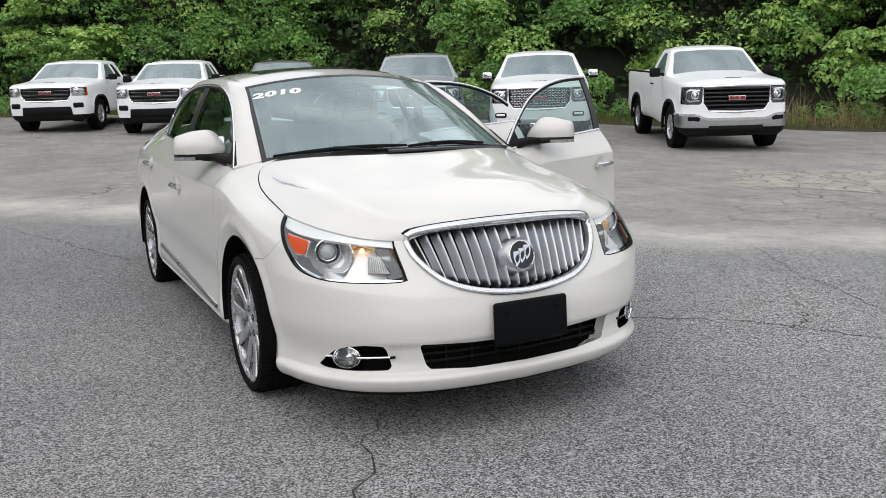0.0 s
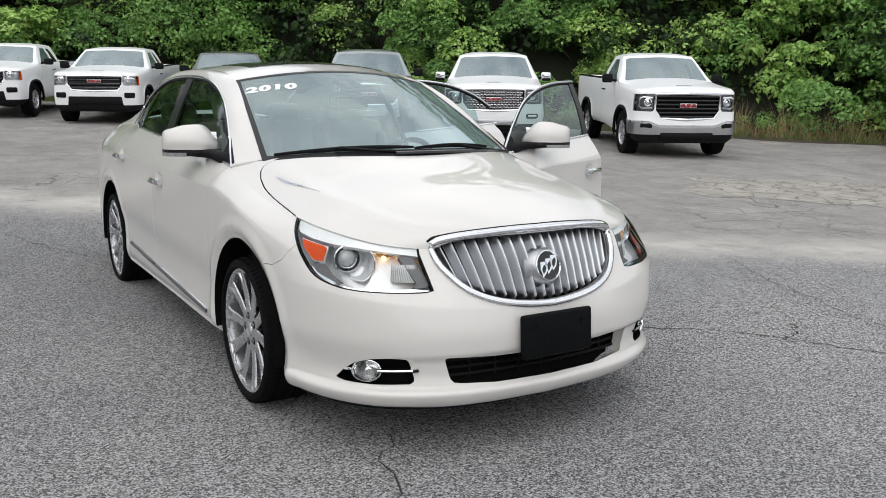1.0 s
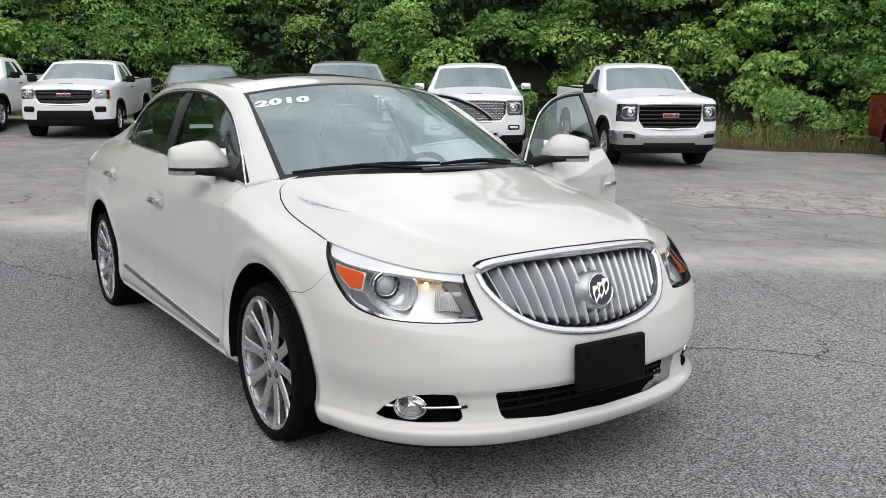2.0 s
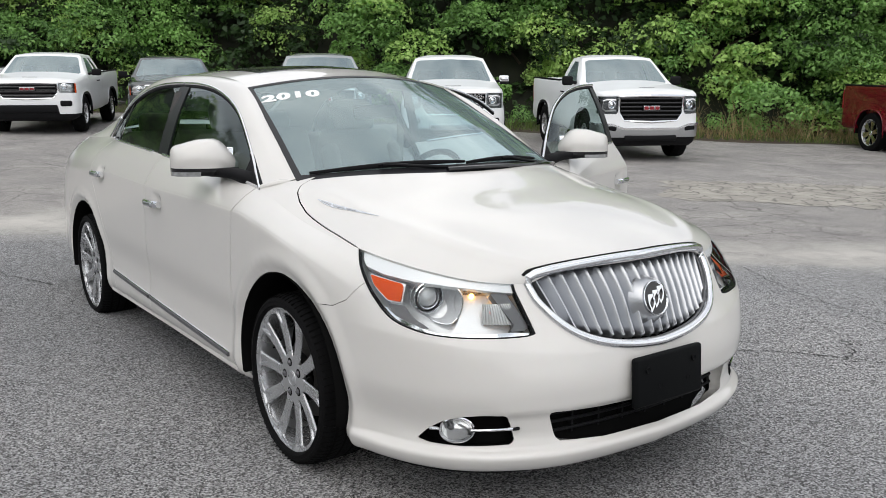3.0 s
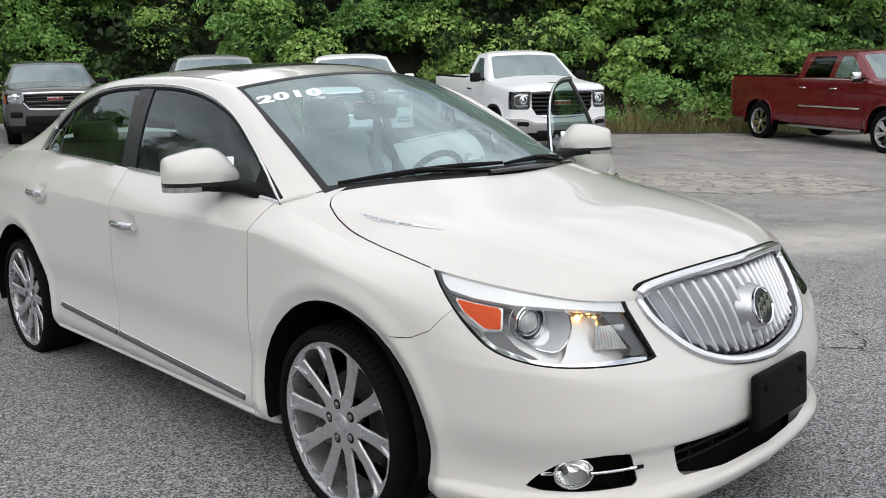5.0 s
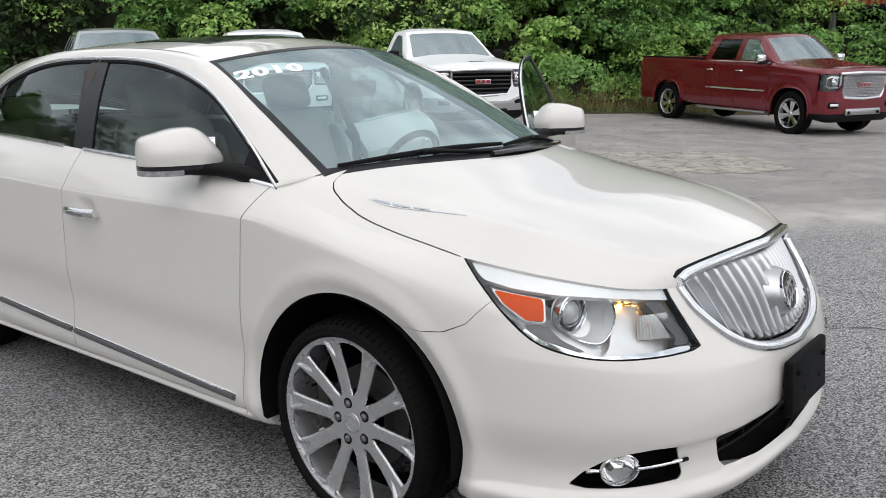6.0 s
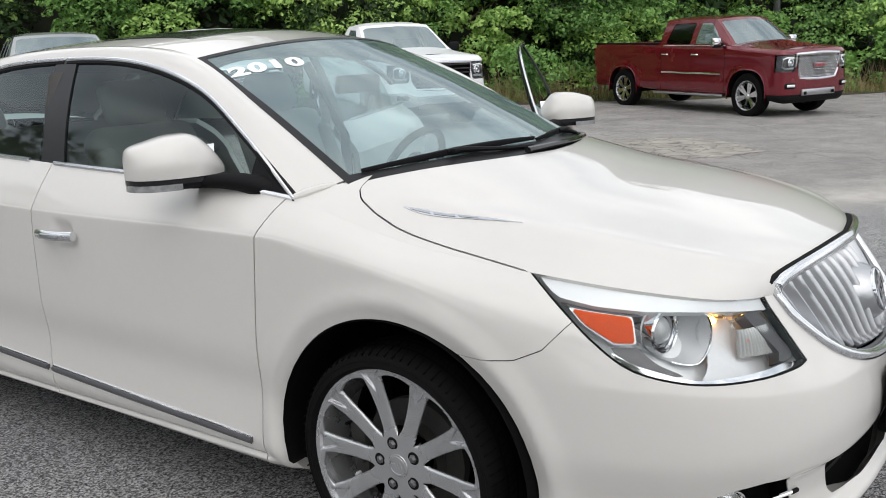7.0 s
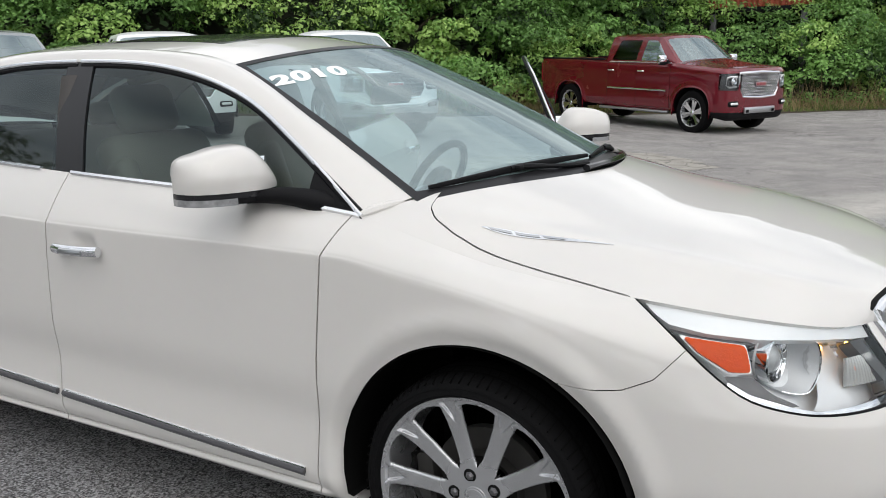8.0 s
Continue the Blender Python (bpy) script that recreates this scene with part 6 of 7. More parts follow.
            for k in range(17):
                a = radians(-5 + 190 * k / 16)
                well.append([(hx + 0.52 * math.cos(a), s * h, max(0.35, hubz + 0.49 * math.sin(a))) for h in (0.99, 0.55)] + [(hx, s * 0.55, hubz)])
            put("wheel_well", grid(well), DARK, root)
            truck_wheel(root, hx, s * 0.855, tr, tr, 0.235 if wheels != "chrome" else 0.285, wheels)
        # door mirror
        mm = mirrors or BLACK
        bm = box((0.11, 0.21, 0.17), (-0.74, s * 1.13, 1.355), 0.035, 3)
        mo = part("door_mirror", bm, mm, root, "chrome mirror cap" if mm is CHROME else "black door mirror")
        if mm is CHROME:
            part("mirror_base", box((0.10, 0.19, 0.06), (-0.725, s * 1.135, 1.29), 0.02, 2), BLACK, mo)
        part("mirror_arm", tube([(-0.72, s * 0.95, 1.31), (-0.72, s * 1.08, 1.33)], 0.03, 8), BLACK, mo)
        for hx in [-1.47] + ([-2.40] if cab in ("crew", "suv") else []):
            part("door_handle", tube([(hx - 0.09, s * 1.01, 1.13), (hx - 0.07, s * 1.035, 1.135), (hx + 0.07, s * 1.035, 1.135), (hx + 0.09, s * 1.01, 1.13)], 0.014, 6), CHROME if bright and wheels == "chrome" else BLACK, root)
        # headlamp: clear cover over a dark housing with a projector and a light pipe
        hl = put("headlamp", moved(lin, -0.01), TRUCKLENS, root, "clear headlamp", s=s)
        hl.visible_shadow = False
        put("lamp_housing", moved(lin, -0.07), LAMPCHROME if face == "canyon" else LAMPDARK, hl, s=s)
        part("lamp_projector", lathe([(0.07, -0.02), (0.072, 0.02), (0.06, 0.025), (0.05, 0.01), (0.0, 0.03)], 24, m=axis_at((0.848, 0.745, gb + 0.265), (1, 0.15, 0), s)), CHROME, hl)
        part("light_pipe", tube(mirrored([(0.868, 0.668, 1.075), (0.84, 0.83, 1.085), (0.80, 0.885, 1.06), (0.79, 0.895, gb + 0.20), (0.825, 0.845, gb + 0.165), (0.868, 0.668, gb + 0.175)], s), 0.017, 6), LAMPWHITE, hl)
        if face == "canyon":
            put("amber_marker", moved(split(lin, lambda p: 0.94 - p[:, 1])[0], -0.006), AMBER, hl, "amber marker lens", s=s)
        # lower corner pocket
        part("fog_pocket", box((0.10, 0.24, 0.10 if face != "canyon" else 0.13), (0.872, s * 0.76, gb - 0.115), 0.035, 3, Matrix.Rotation(s * radians(16), 4, "Z")), BLACK, root)
        if face == "denali":
            part("fog_lamp", box((0.10, 0.18, 0.045), (0.886, s * 0.755, gb - 0.110), 0.018, 3, Matrix.Rotation(s * radians(16), 4, "Z")), LAMPWHITE, root)
        if wheels == "chrome":
            part("side_moulding", tube([(-0.70, s * 1.01, 0.80), (-2.50, s * 1.01, 0.80)], 0.017, 6), CHROME, root, "chrome side moulding")
            part("belt_moulding", tube([(-0.62, s * 0.965, 1.296), (-2.50, s * 0.965, 1.296)], 0.012, 6), CHROME, root)
            part("step_bar", tube([(-0.62, s * 0.98, 0.40), (-2.75, s * 0.98, 0.40)], 0.05, 10, flat=0.7), SATIN, root, "satin step bar")
        # inside: seat backs seen through the glass
        part("seat", soft_box((0.18, 0.55, 0.62), (-1.42, s * 0.40, 1.22), Matrix.Rotation(radians(-14), 4, "Y"), 0.07), TAN, root)
        part("tail_lamp", box((0.05, 0.10, 0.38), (end + 0.03, s * 0.93, 1.05), 0.02, 2), REDBADGE, root)
    # bumper and lower face
    lowb = join(lowf, sided(lowf, -1))
    bright_bumper = CHROME if (bright and face == "bars") else paint
    upper, lower = split(lowb, lambda p: (0.47 if face != "canyon" else 0.45 + 0.19 * (np.abs(p[:, 1]) < 0.60)) - p[:, 2])
    if bright_bumper is CHROME:
        # the painted face dips in the middle; the chrome bumper below it rises at the corners
        chrome, band = split(upper, lambda p: p[:, 2] - (0.705 - 0.075 * smooth01((0.80 - np.abs(p[:, 1])) / 0.32)))
        put("face_band", rimmed(moved(band, 0.004), 0.02), paint, root)
        crest, chrome = split(chrome, lambda p: (0.668 - 0.075 * smooth01((0.80 - np.abs(p[:, 1])) / 0.32)) - p[:, 2])
        put("bumper_crest", rimmed(moved(crest, 0.040), 0.04), BRIGHT, root, "bright upper edge of the chrome bumper")
        upper = chrome
    # chrome below the crest in greyer satin: its ground reflection put into the colour
    put("front_bumper", rimmed(moved(upper, 0.024 if bright_bumper is CHROME else 0.004), 0.03), SATIN if bright_bumper is CHROME else paint, root, "chrome front bumper" if bright_bumper is CHROME else "")
    put("lower_valance", rimmed(lower, 0.03), BLACK, root, "black lower valance")
    if face == "denali":
        part("skid_plate", box((0.05, 0.95, 0.12), (0.935, 0, 0.50), 0.02, 2), SATIN, root, "silver lower bumper insert")
        for s in (-1, 1):
            part("tow_hook", box((0.06, 0.07, 0.06), (0.95, s * 0.40, 0.49), 0.015, 2), BLACK, root)
    else:
        part("lower_intake", box((0.05, 1.0 if face == "bars" else 1.18, 0.10 if face == "bars" else 0.17), (0.934, 0, 0.455 if face == "bars" else 0.57), 0.02, 2), BLACK, root, "black lower intake")
    # grille
    gx = 0.895
    gpath = [(-0.61, 1.135), (0, 1.15), (0.61, 1.135), (0.615, gb + 0.14), (0.51, gb), (0, gb - 0.015), (-0.51, gb), (-0.615, gb + 0.14)]
    loop = [(gx + 0.03 - 0.05 * (y / 0.61) ** 2, y, z) for y, z in gpath]
    loop = [tuple(np.array(a) * (1 - f) + np.array(b) * f) for a, b in zip(loop, loop[1:] + loop[:1]) for f in (0, 0.25, 0.5, 0.75)]
    g = part("grille", tube(loop, 0.026, 8, closed=True), CHROME, root, "chrome-framed grille")
    put("grille_backing", moved(join(gin, sided(gin, -1)), -0.04), DARK, g)
    if face in ("bars", "canyon"):
        for z in np.linspace(gb + 0.03, 1.10, 6):
            half = float(np.interp(z, [gb, gb + 0.14, 1.2], [0.49, 0.59, 0.59]))
            part("grille_slat", box((0.05, 2 * half, 0.030), (gx - 0.012, 0, z), 0.008, 2), GLOSSBLACK, g)
        if face == "canyon":
            for z in (0.87, 0.965, 1.06):
                part("slat_edge", tube([(gx + 0.016, -0.56, z), (gx + 0.016, 0.56, z)], 0.006, 6), STEEL, g)
    else:
        for r in range(8):
            z = gb + 0.038 + 0.048 * r
            half = float(np.interp(z, [gb, gb + 0.14, 1.2], [0.46, 0.57, 0.57]))
            n = int(half / 0.035)
            for k in range(-n, n + 1):
                y = (k + 0.5 * (r % 2)) * 0.068
                if abs(y) > half:
                    continue
                o = part("grille_cell", tube([(gx, y - 0.028, z), (gx, y - 0.012, z + 0.019), (gx, y + 0.012, z + 0.019), (gx, y + 0.028, z), (gx, y + 0.012, z - 0.019), (gx, y - 0.012, z - 0.019)], 0.006, 5, closed=True, up=(1, 0, 0.01)), CHROME, g) if not CELL else new("grille_cell", CELL[0])
                if CELL:
                    o.parent = g
                    o.matrix_basis = Matrix.Translation((0, y - CELL[1], z - CELL[2]))
                else:
                    CELL.extend([o.data, y, z])
    bd = part("badge", box((0.02, 0.34, 0.085), (gx + 0.03, 0, gb + 0.215), 0.008, 2), GLOSSBLACK, g, "plain badge bar")
    for k in (-1, 0, 1):
        part("badge_edge", box((0.02, 0.098, 0.074), (gx + 0.033, k * 0.104, gb + 0.215), 0.006, 2), CHROME, bd)
        part("badge_block", box((0.02, 0.085, 0.06), (gx + 0.036, k * 0.104, gb + 0.215), 0.006, 2), REDBADGE, bd)
    if not suv:
        part("bed_floor", box((end * -1 + xb - 0.06, 1.75, 0.05), ((end + xb) / 2, 0, 0.80), 0.01), DARK, root)
        part("bed_front", box((0.05, 1.86, 0.55), (xb - 0.09, 0, 1.05), 0.01), paint, root)
        for s in (-1, 1):
            part("bed_rail", box((-(end - xb) - 0.12, 0.07, 0.04), ((end + xb) / 2 - 0.03, s * 0.945, rail + 0.005), 0.012, 2), BLACK, root, "black bed rail cap")
            part("bed_inner", box((-(end - xb) - 0.14, 0.04, 0.52), ((end + xb) / 2 - 0.03, s * 0.90, 1.06), 0.01), paint, root)
    part("chassis", box((wb + 1.4, 0.9, 0.18), (-wb / 2 - 0.1, 0, 0.46), 0.03), DARK, root)
    part("engine_block", box((1.0, 1.2, 0.45), (0.12, 0, 0.85), 0.05), DARK, root)
    part("dash", box((0.35, 1.5, 0.2), (-0.72, 0, 1.18), 0.06, 3), TAN, root)
    part("cab_floor", box((-(xb + 0.5), 1.7, 0.05), ((xb - 0.5) / 2, 0, 0.62), 0.01), DARK, root)
    part("rear_bumper", box((0.12, 1.8, 0.18), (end - 0.05, 0, 0.60), 0.04, 3), CHROME if bright else BLACK, root)
    for k in (-1, 0, 1):
        part("hood_scoop" if k == 0 else "wiper", box((0.02, 0.30, 0.016), (0.62, 0, 1.262), 0.004, 1) if k == 0 else tube([(-0.36, k * 0.1 - 0.25, 1.335), (-0.37, k * 0.1 + 0.3, 1.335)], 0.01, 6), BLACK, root)
    # taller or lower body above the wheels
    for o in root.children_recursive:
        if o.type == "MESH" and o.data.users == 1:
            for v in o.data.vertices:
                v.co.z += float(np.interp(v.co.z, (0.5, 1.3, 1.85), (0.0, lift[0], lift[1])))
        elif o.name.startswith("grille_cell"):
            zc = CELL[2] + o.matrix_basis.translation.z
            o.matrix_basis = Matrix.Translation((0, 0, float(np.interp(zc, (0.5, 1.3, 1.85), (0.0, lift[0], lift[1]))))) @ o.matrix_basis
    return root


CELL = []
LAMPDARK = mat("smoked_lamp_housing", (0.16, 0.165, 0.17), rough=0.3, metal=0.6, var=0.2, scale=25)
TRUCKLENS = glass_mat("truck_lamp_lens", (0.82, 0.83, 0.84), ior=1.5)


def park(name, x, y, turn, label, paint, **kw):
    h = Vector((math.cos(radians(turn)), math.sin(radians(turn))))
    wb = kw.get("wb", 3.02) * kw.get("size", 0.94)
    za, zb = gz(x), gz(x - h.x * wb)
    return pickup(name, (x, y, za), turn, label, paint, pitch=math.degrees(math.atan2(zb - za, wb)), **kw)


park("pickup_truck", -7.95, 9.92, -28, "white regular-cab pickup with black grille and chrome bumper", WHITE, cab="reg", wb=3.02, lift=(0.095, 0.105))
park("pickup_truck", -3.13, 15.3, -27, "dark red crew-cab pickup with chrome wheels and mesh grille", RED, cab="crew", wb=3.86, face="denali", wheels="chrome", mirrors=CHROME, lift=(0.14, 0.20))
park("pickup_truck", -10.4, 7.6, -34, "white crew-cab pickup with chrome mesh grille and chrome mirrors", WHITE, cab="crew", wb=3.645, face="denali", wheels="chrome", mirrors=CHROME)
park("pickup_truck", -17.64, -0.56, -25, "small white extended-cab pickup with amber-edged headlamps", WHITE, cab="ext", wb=3.25, face="canyon", bright=False, size=0.88, lift=(-0.03, -0.09))
park("pickup_truck", -15.95, 1.45, -25, "small white extended-cab pickup beside its twin", WHITE, cab="ext", wb=3.25, face="canyon", bright=False, size=0.88, lift=(-0.03, -0.09))
park("pickup_truck", -15.2, 3.9, -18, "dark grey pickup with a chrome-topped grille", GREY, cab="ext", wb=3.25, face="canyon", bright=False, size=0.88, lift=(-0.03, -0.09))
park("suv", -12.2, 5.8, -26, "silver SUV with a grey windshield parked among the pickups", SILVER, cab="suv", wb=2.95, face="bars", suv=True, size=0.92)


# ---- greenery ----
def leaf_mat(name, dark, light, seed=0.0):
    m = bpy.data.materials.new(name)
    m.use_nodes = True
    n, l = m.node_tree.nodes, m.node_tree.links
    b = n["Principled BSDF"]
    geo = n.new("ShaderNodeNewGeometry")
    r = n.new("ShaderNodeValToRGB")
    r.color_ramp.elements[0].color, r.color_ramp.elements[1].color = (*dark, 1), (*light, 1)
    nz = n.new("ShaderNodeTexNoise")
    nz.inputs["Scale"].default_value, nz.inputs["Detail"].default_value = 0.55, 5.0
    l.new(geo.outputs["Position"], nz.inputs["Vector"])
    mx = n.new("ShaderNodeMath")
    mx.operation = "MULTIPLY_ADD"
    mx.inputs[1].default_value = 0.55
    l.new(geo.outputs["Random Per Island"], mx.inputs[0])
    sc = n.new("ShaderNodeMapRange")
    sc.inputs[1].default_value, sc.inputs[2].default_value, sc.inputs[3].default_value, sc.inputs[4].default_value = 0.32, 0.68, -0.08, 0.55
    l.new(nz.outputs["Fac"], sc.inputs[0])
    l.new(sc.outputs[0], mx.inputs[2])
    l.new(mx.outputs[0], r.inputs["Fac"])
    l.new(r.outputs["Color"], b.inputs["Base Color"])
    b.inputs["Roughness"].default_value = 0.5
    b.inputs["Specular IOR Level"].default_value = 0.35
    tr = n.new("ShaderNodeBsdfTranslucent")
    l.new(r.outputs["Color"], tr.inputs["Color"])
    ms = n.new("ShaderNodeMixShader")
    ms.inputs[0].default_value = 0.28
    l.new(b.outputs["BSDF"], ms.inputs[1])
    l.new(tr.outputs["BSDF"], ms.inputs[2])
    l.new(ms.outputs["Shader"], n["Material Output"].inputs["Surface"])
    return m


VINE = leaf_mat("vine_leaves", (0.065, 0.150, 0.038), (0.33, 0.58, 0.16))
LIME = leaf_mat("bright_leaves", (0.17, 0.32, 0.065), (0.56, 0.78, 0.24))
# dark leaf colour for trees and for the shade in the thicket's gaps
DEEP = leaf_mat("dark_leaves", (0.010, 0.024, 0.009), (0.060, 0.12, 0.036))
GRASS = leaf_mat("grass_blades", (0.06, 0.11, 0.022), (0.22, 0.30, 0.08))
STRAW = leaf_mat("dry_grass", (0.26, 0.18, 0.08), (0.55, 0.43, 0.24))
BARK = mat("bark", (0.09, 0.07, 0.05), rough=0.9, var=0.3, scale=8, bump=0.8, bump_scale=30)
# bank colour taken down to near-black for the shade behind the leaves
BANKSHADE = mat("leaf_litter", (0.018, 0.021, 0.011), rough=0.95, var=0.4, scale=3, bump=0.6, bump_scale=20, fine=0.3)
LITTER = mat("brown_litter", (0.060, 0.043, 0.028), rough=0.95, var=0.45, scale=4, bump=0.8, bump_scale=30, fine=0.35)
rng = np.random.default_rng(7)


def leaves(centres, radii, count, size, out=None, flat=0.75, droop=0.25):
    """Many small folded leaves on and in rounded clumps; verts and faces."""
    k = rng.choice(len(centres), count, p=radii ** 2 / (radii ** 2).sum())
    d = rng.normal(size=(count, 3))
    d /= np.linalg.norm(d, axis=1, keepdims=True)
    if out is not None:
        flip = (d * out[k]).sum(1) < -0.25
        d[flip] *= -1
    d[:, 2] = np.where(d[:, 2] < -0.55, -d[:, 2], d[:, 2])
    r = radii[k] * rng.uniform(0.62, 1.12, count) ** 0.6
    c = centres[k] + d * r[:, None] * np.array([1, 1, flat])
    nrm = d + rng.normal(size=(count, 3)) * 0.55 + np.array([0, 0, 0.55])
    nrm /= np.linalg.norm(nrm, axis=1, keepdims=True)
    a = np.cross(nrm, rng.normal(size=(count, 3)))
    a /= np.linalg.norm(a, axis=1, keepdims=True)
    b = np.cross(nrm, a)
    s = (size * rng.uniform(0.55, 1.35, count))[:, None]
    tip = c + a * s * 0.72 - nrm * s * droop
    base = c - a * s * 0.42
    w = s * rng.uniform(0.26, 0.40, count)[:, None]
    low = c - a * s * 0.08 - nrm * s * 0.05
    v = np.stack([base, low + b * w, tip, low - b * w], 1).reshape(-1, 3)
    return v


def quads(name, v, material, parent=None, label=""):
    me = bpy.data.meshes.new(name)
    n = len(v) // 4
    me.vertices.add(len(v))
    me.vertices.foreach_set("co", v.ravel())
    me.loops.add(n * 4)
    me.loops.foreach_set("vertex_index", np.arange(n * 4))
    me.polygons.add(n)
    me.polygons.foreach_set("loop_start", np.arange(n) * 4)
    me.polygons.foreach_set("loop_total", np.full(n, 4))
    me.update(calc_edges=True)
    me.materials.append(material)
    ob = new(name, me)
    if parent:
        ob.parent = parent
    if label:
        ob["label"] = label
    return ob


# the foot of the green bank, from far left round to far right
BANK = np.array([(-33, -24), (-27, -10), (-24, -3.0), (-22.3, 3.0), (-19.5, 7.6), (-15.8, 10.4), (-12.6, 12.6), (-9.6, 15.4), (-7.0, 18.6), (-3.0, 22.6), (1.5, 26.5), (8, 32), (18, 40), (30, 46)], float)
BANKLINE = spline(BANK, 240)


def bank_at(u, back):
    """A place u (0 to 1) along the bank's foot, back metres behind it."""
    i = np.clip(u * 239, 0, 238.999)
    k = i.astype(int)
    p = BANKLINE[k] + (BANKLINE[k + 1] - BANKLINE[k]) * (i - k)[:, None]
    t = BANKLINE[np.minimum(k + 3, 239)] - BANKLINE[np.maximum(k - 3, 0)]
    t /= np.linalg.norm(t, axis=1, keepdims=True)
    nrm = np.stack([-t[:, 1], t[:, 0]], 1)
    return p + nrm * np.asarray(back)[:, None], -nrm


def ground_z(xy):
    return np.array([gz(max(x, -45.0)) for x in xy[:, 0]])


def sprays(centres, radii, out, per, sub):
    """Small leafy sprays over the open, upper side of larger mounds."""
    n = len(centres) * per
    k = np.repeat(np.arange(len(centres)), per)
    d = rng.normal(size=(n, 3))
    d /= np.linalg.norm(d, axis=1, keepdims=True)
    side = (d[:, :2] * out[k]).sum(1)
    d[:, :2] -= np.where(side < -0.2, 2 * side, 0)[:, None] * out[k]
    d[:, 2] = np.where(d[:, 2] < -0.25, -d[:, 2], d[:, 2])
    r = radii[k] * rng.uniform(0.78, 1.16, n)
    c = centres[k] + d * r[:, None] * np.array([1, 1, 0.85])
    return c, sub * rng.uniform(0.55, 1.3, n), d


DIP = 0.676


def thicket():
    n = 560
    u = rng.uniform(0.04, 0.95, n)
    h = rng.uniform(0, 1, n) ** 1.05
    height = 8.6 + 2.2 * np.sin(u * 19) + 1.4 * np.sin(u * 47 + 1)
    r = rng.uniform(0.6, 1.55, n) * (1 - 0.25 * (h < 0.12))
    back = 1.1 + 0.75 * r + 3.6 * h ** 1.3 + rng.uniform(-0.5, 1.0, n) + 0.8 * np.sin(u * 60)
    p, out = bank_at(u, back)
    z = ground_z(p) + 0.25 + h * height
    # a dip in the growth below the container
    z = np.where(np.abs(u - DIP) < 0.030, np.minimum(z, ground_z(p) + 1.3 + 0.3 * rng.uniform(0, 1, n)), z)
    c = np.c_[p, z]
    # more bright leaves behind the pickups, fewer near u 0.505 and at both ends
    pick_ = np.clip(rng.uniform(0, 1, n) + 0.26 * np.exp(-((u - 0.445) / 0.035) ** 2) - 0.06 * np.exp(-((u - 0.505) / 0.020) ** 2) + 0.24 * np.exp(-((u - 0.560) / 0.025) ** 2) - 0.10 * (u < 0.36) - 0.06 * (u > 0.62), 0, 0.999)
    for nm, sel, mt, per, cnt, sz, lab in (
            ("vine_thicket", pick_ < 0.64, VINE, 42, 440000, 0.100, "dense green vine thicket over the bank"),
            ("bright_thicket", (pick_ >= 0.64), LIME, 42, 150000, 0.098, "fresh yellow-green growth over the bank"),
            ("shade_thicket", rng.uniform(0, 1, n) < np.where(u < 0.36, 0.30, np.where(np.abs(u - 0.505) < 0.035, 0.20, 0.14)), DEEP, 32, 90000, 0.12, "undergrowth darkened for the shade in the bank's hollows")):
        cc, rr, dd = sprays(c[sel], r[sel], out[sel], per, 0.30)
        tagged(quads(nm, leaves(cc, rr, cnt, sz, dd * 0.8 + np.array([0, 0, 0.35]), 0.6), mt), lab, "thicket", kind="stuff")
    # leaves between the mounds, their near-black colour standing for shade
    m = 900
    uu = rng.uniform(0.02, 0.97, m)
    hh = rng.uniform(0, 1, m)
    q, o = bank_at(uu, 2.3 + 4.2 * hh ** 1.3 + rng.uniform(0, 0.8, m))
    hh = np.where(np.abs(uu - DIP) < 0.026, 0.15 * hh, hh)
    tagged(quads("inner_thicket", leaves(np.c_[q, ground_z(q) + 0.2 + hh * 9.5], rng.uniform(0.5, 1.0, m), 70000, 0.20, np.c_[o, np.full(m, 0.2)]), DEEP), "inner thicket leaves, darkened for the shade between the mounds", "thicket", kind="stuff")
    # earth bank behind the leaves, its near-black colour standing for shade in gaps
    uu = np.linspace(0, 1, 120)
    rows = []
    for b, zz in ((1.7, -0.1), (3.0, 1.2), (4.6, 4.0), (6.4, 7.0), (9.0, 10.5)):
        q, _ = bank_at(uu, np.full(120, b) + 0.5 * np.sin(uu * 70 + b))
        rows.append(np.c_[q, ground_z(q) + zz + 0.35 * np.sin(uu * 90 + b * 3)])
    tagged(put("earth_bank", orient(grid(rows), (0.5, -0.5, 0.5)), BANKSHADE), "earth bank, near-black for the shade between the leaves", "bank", kind="structure")


thicket()


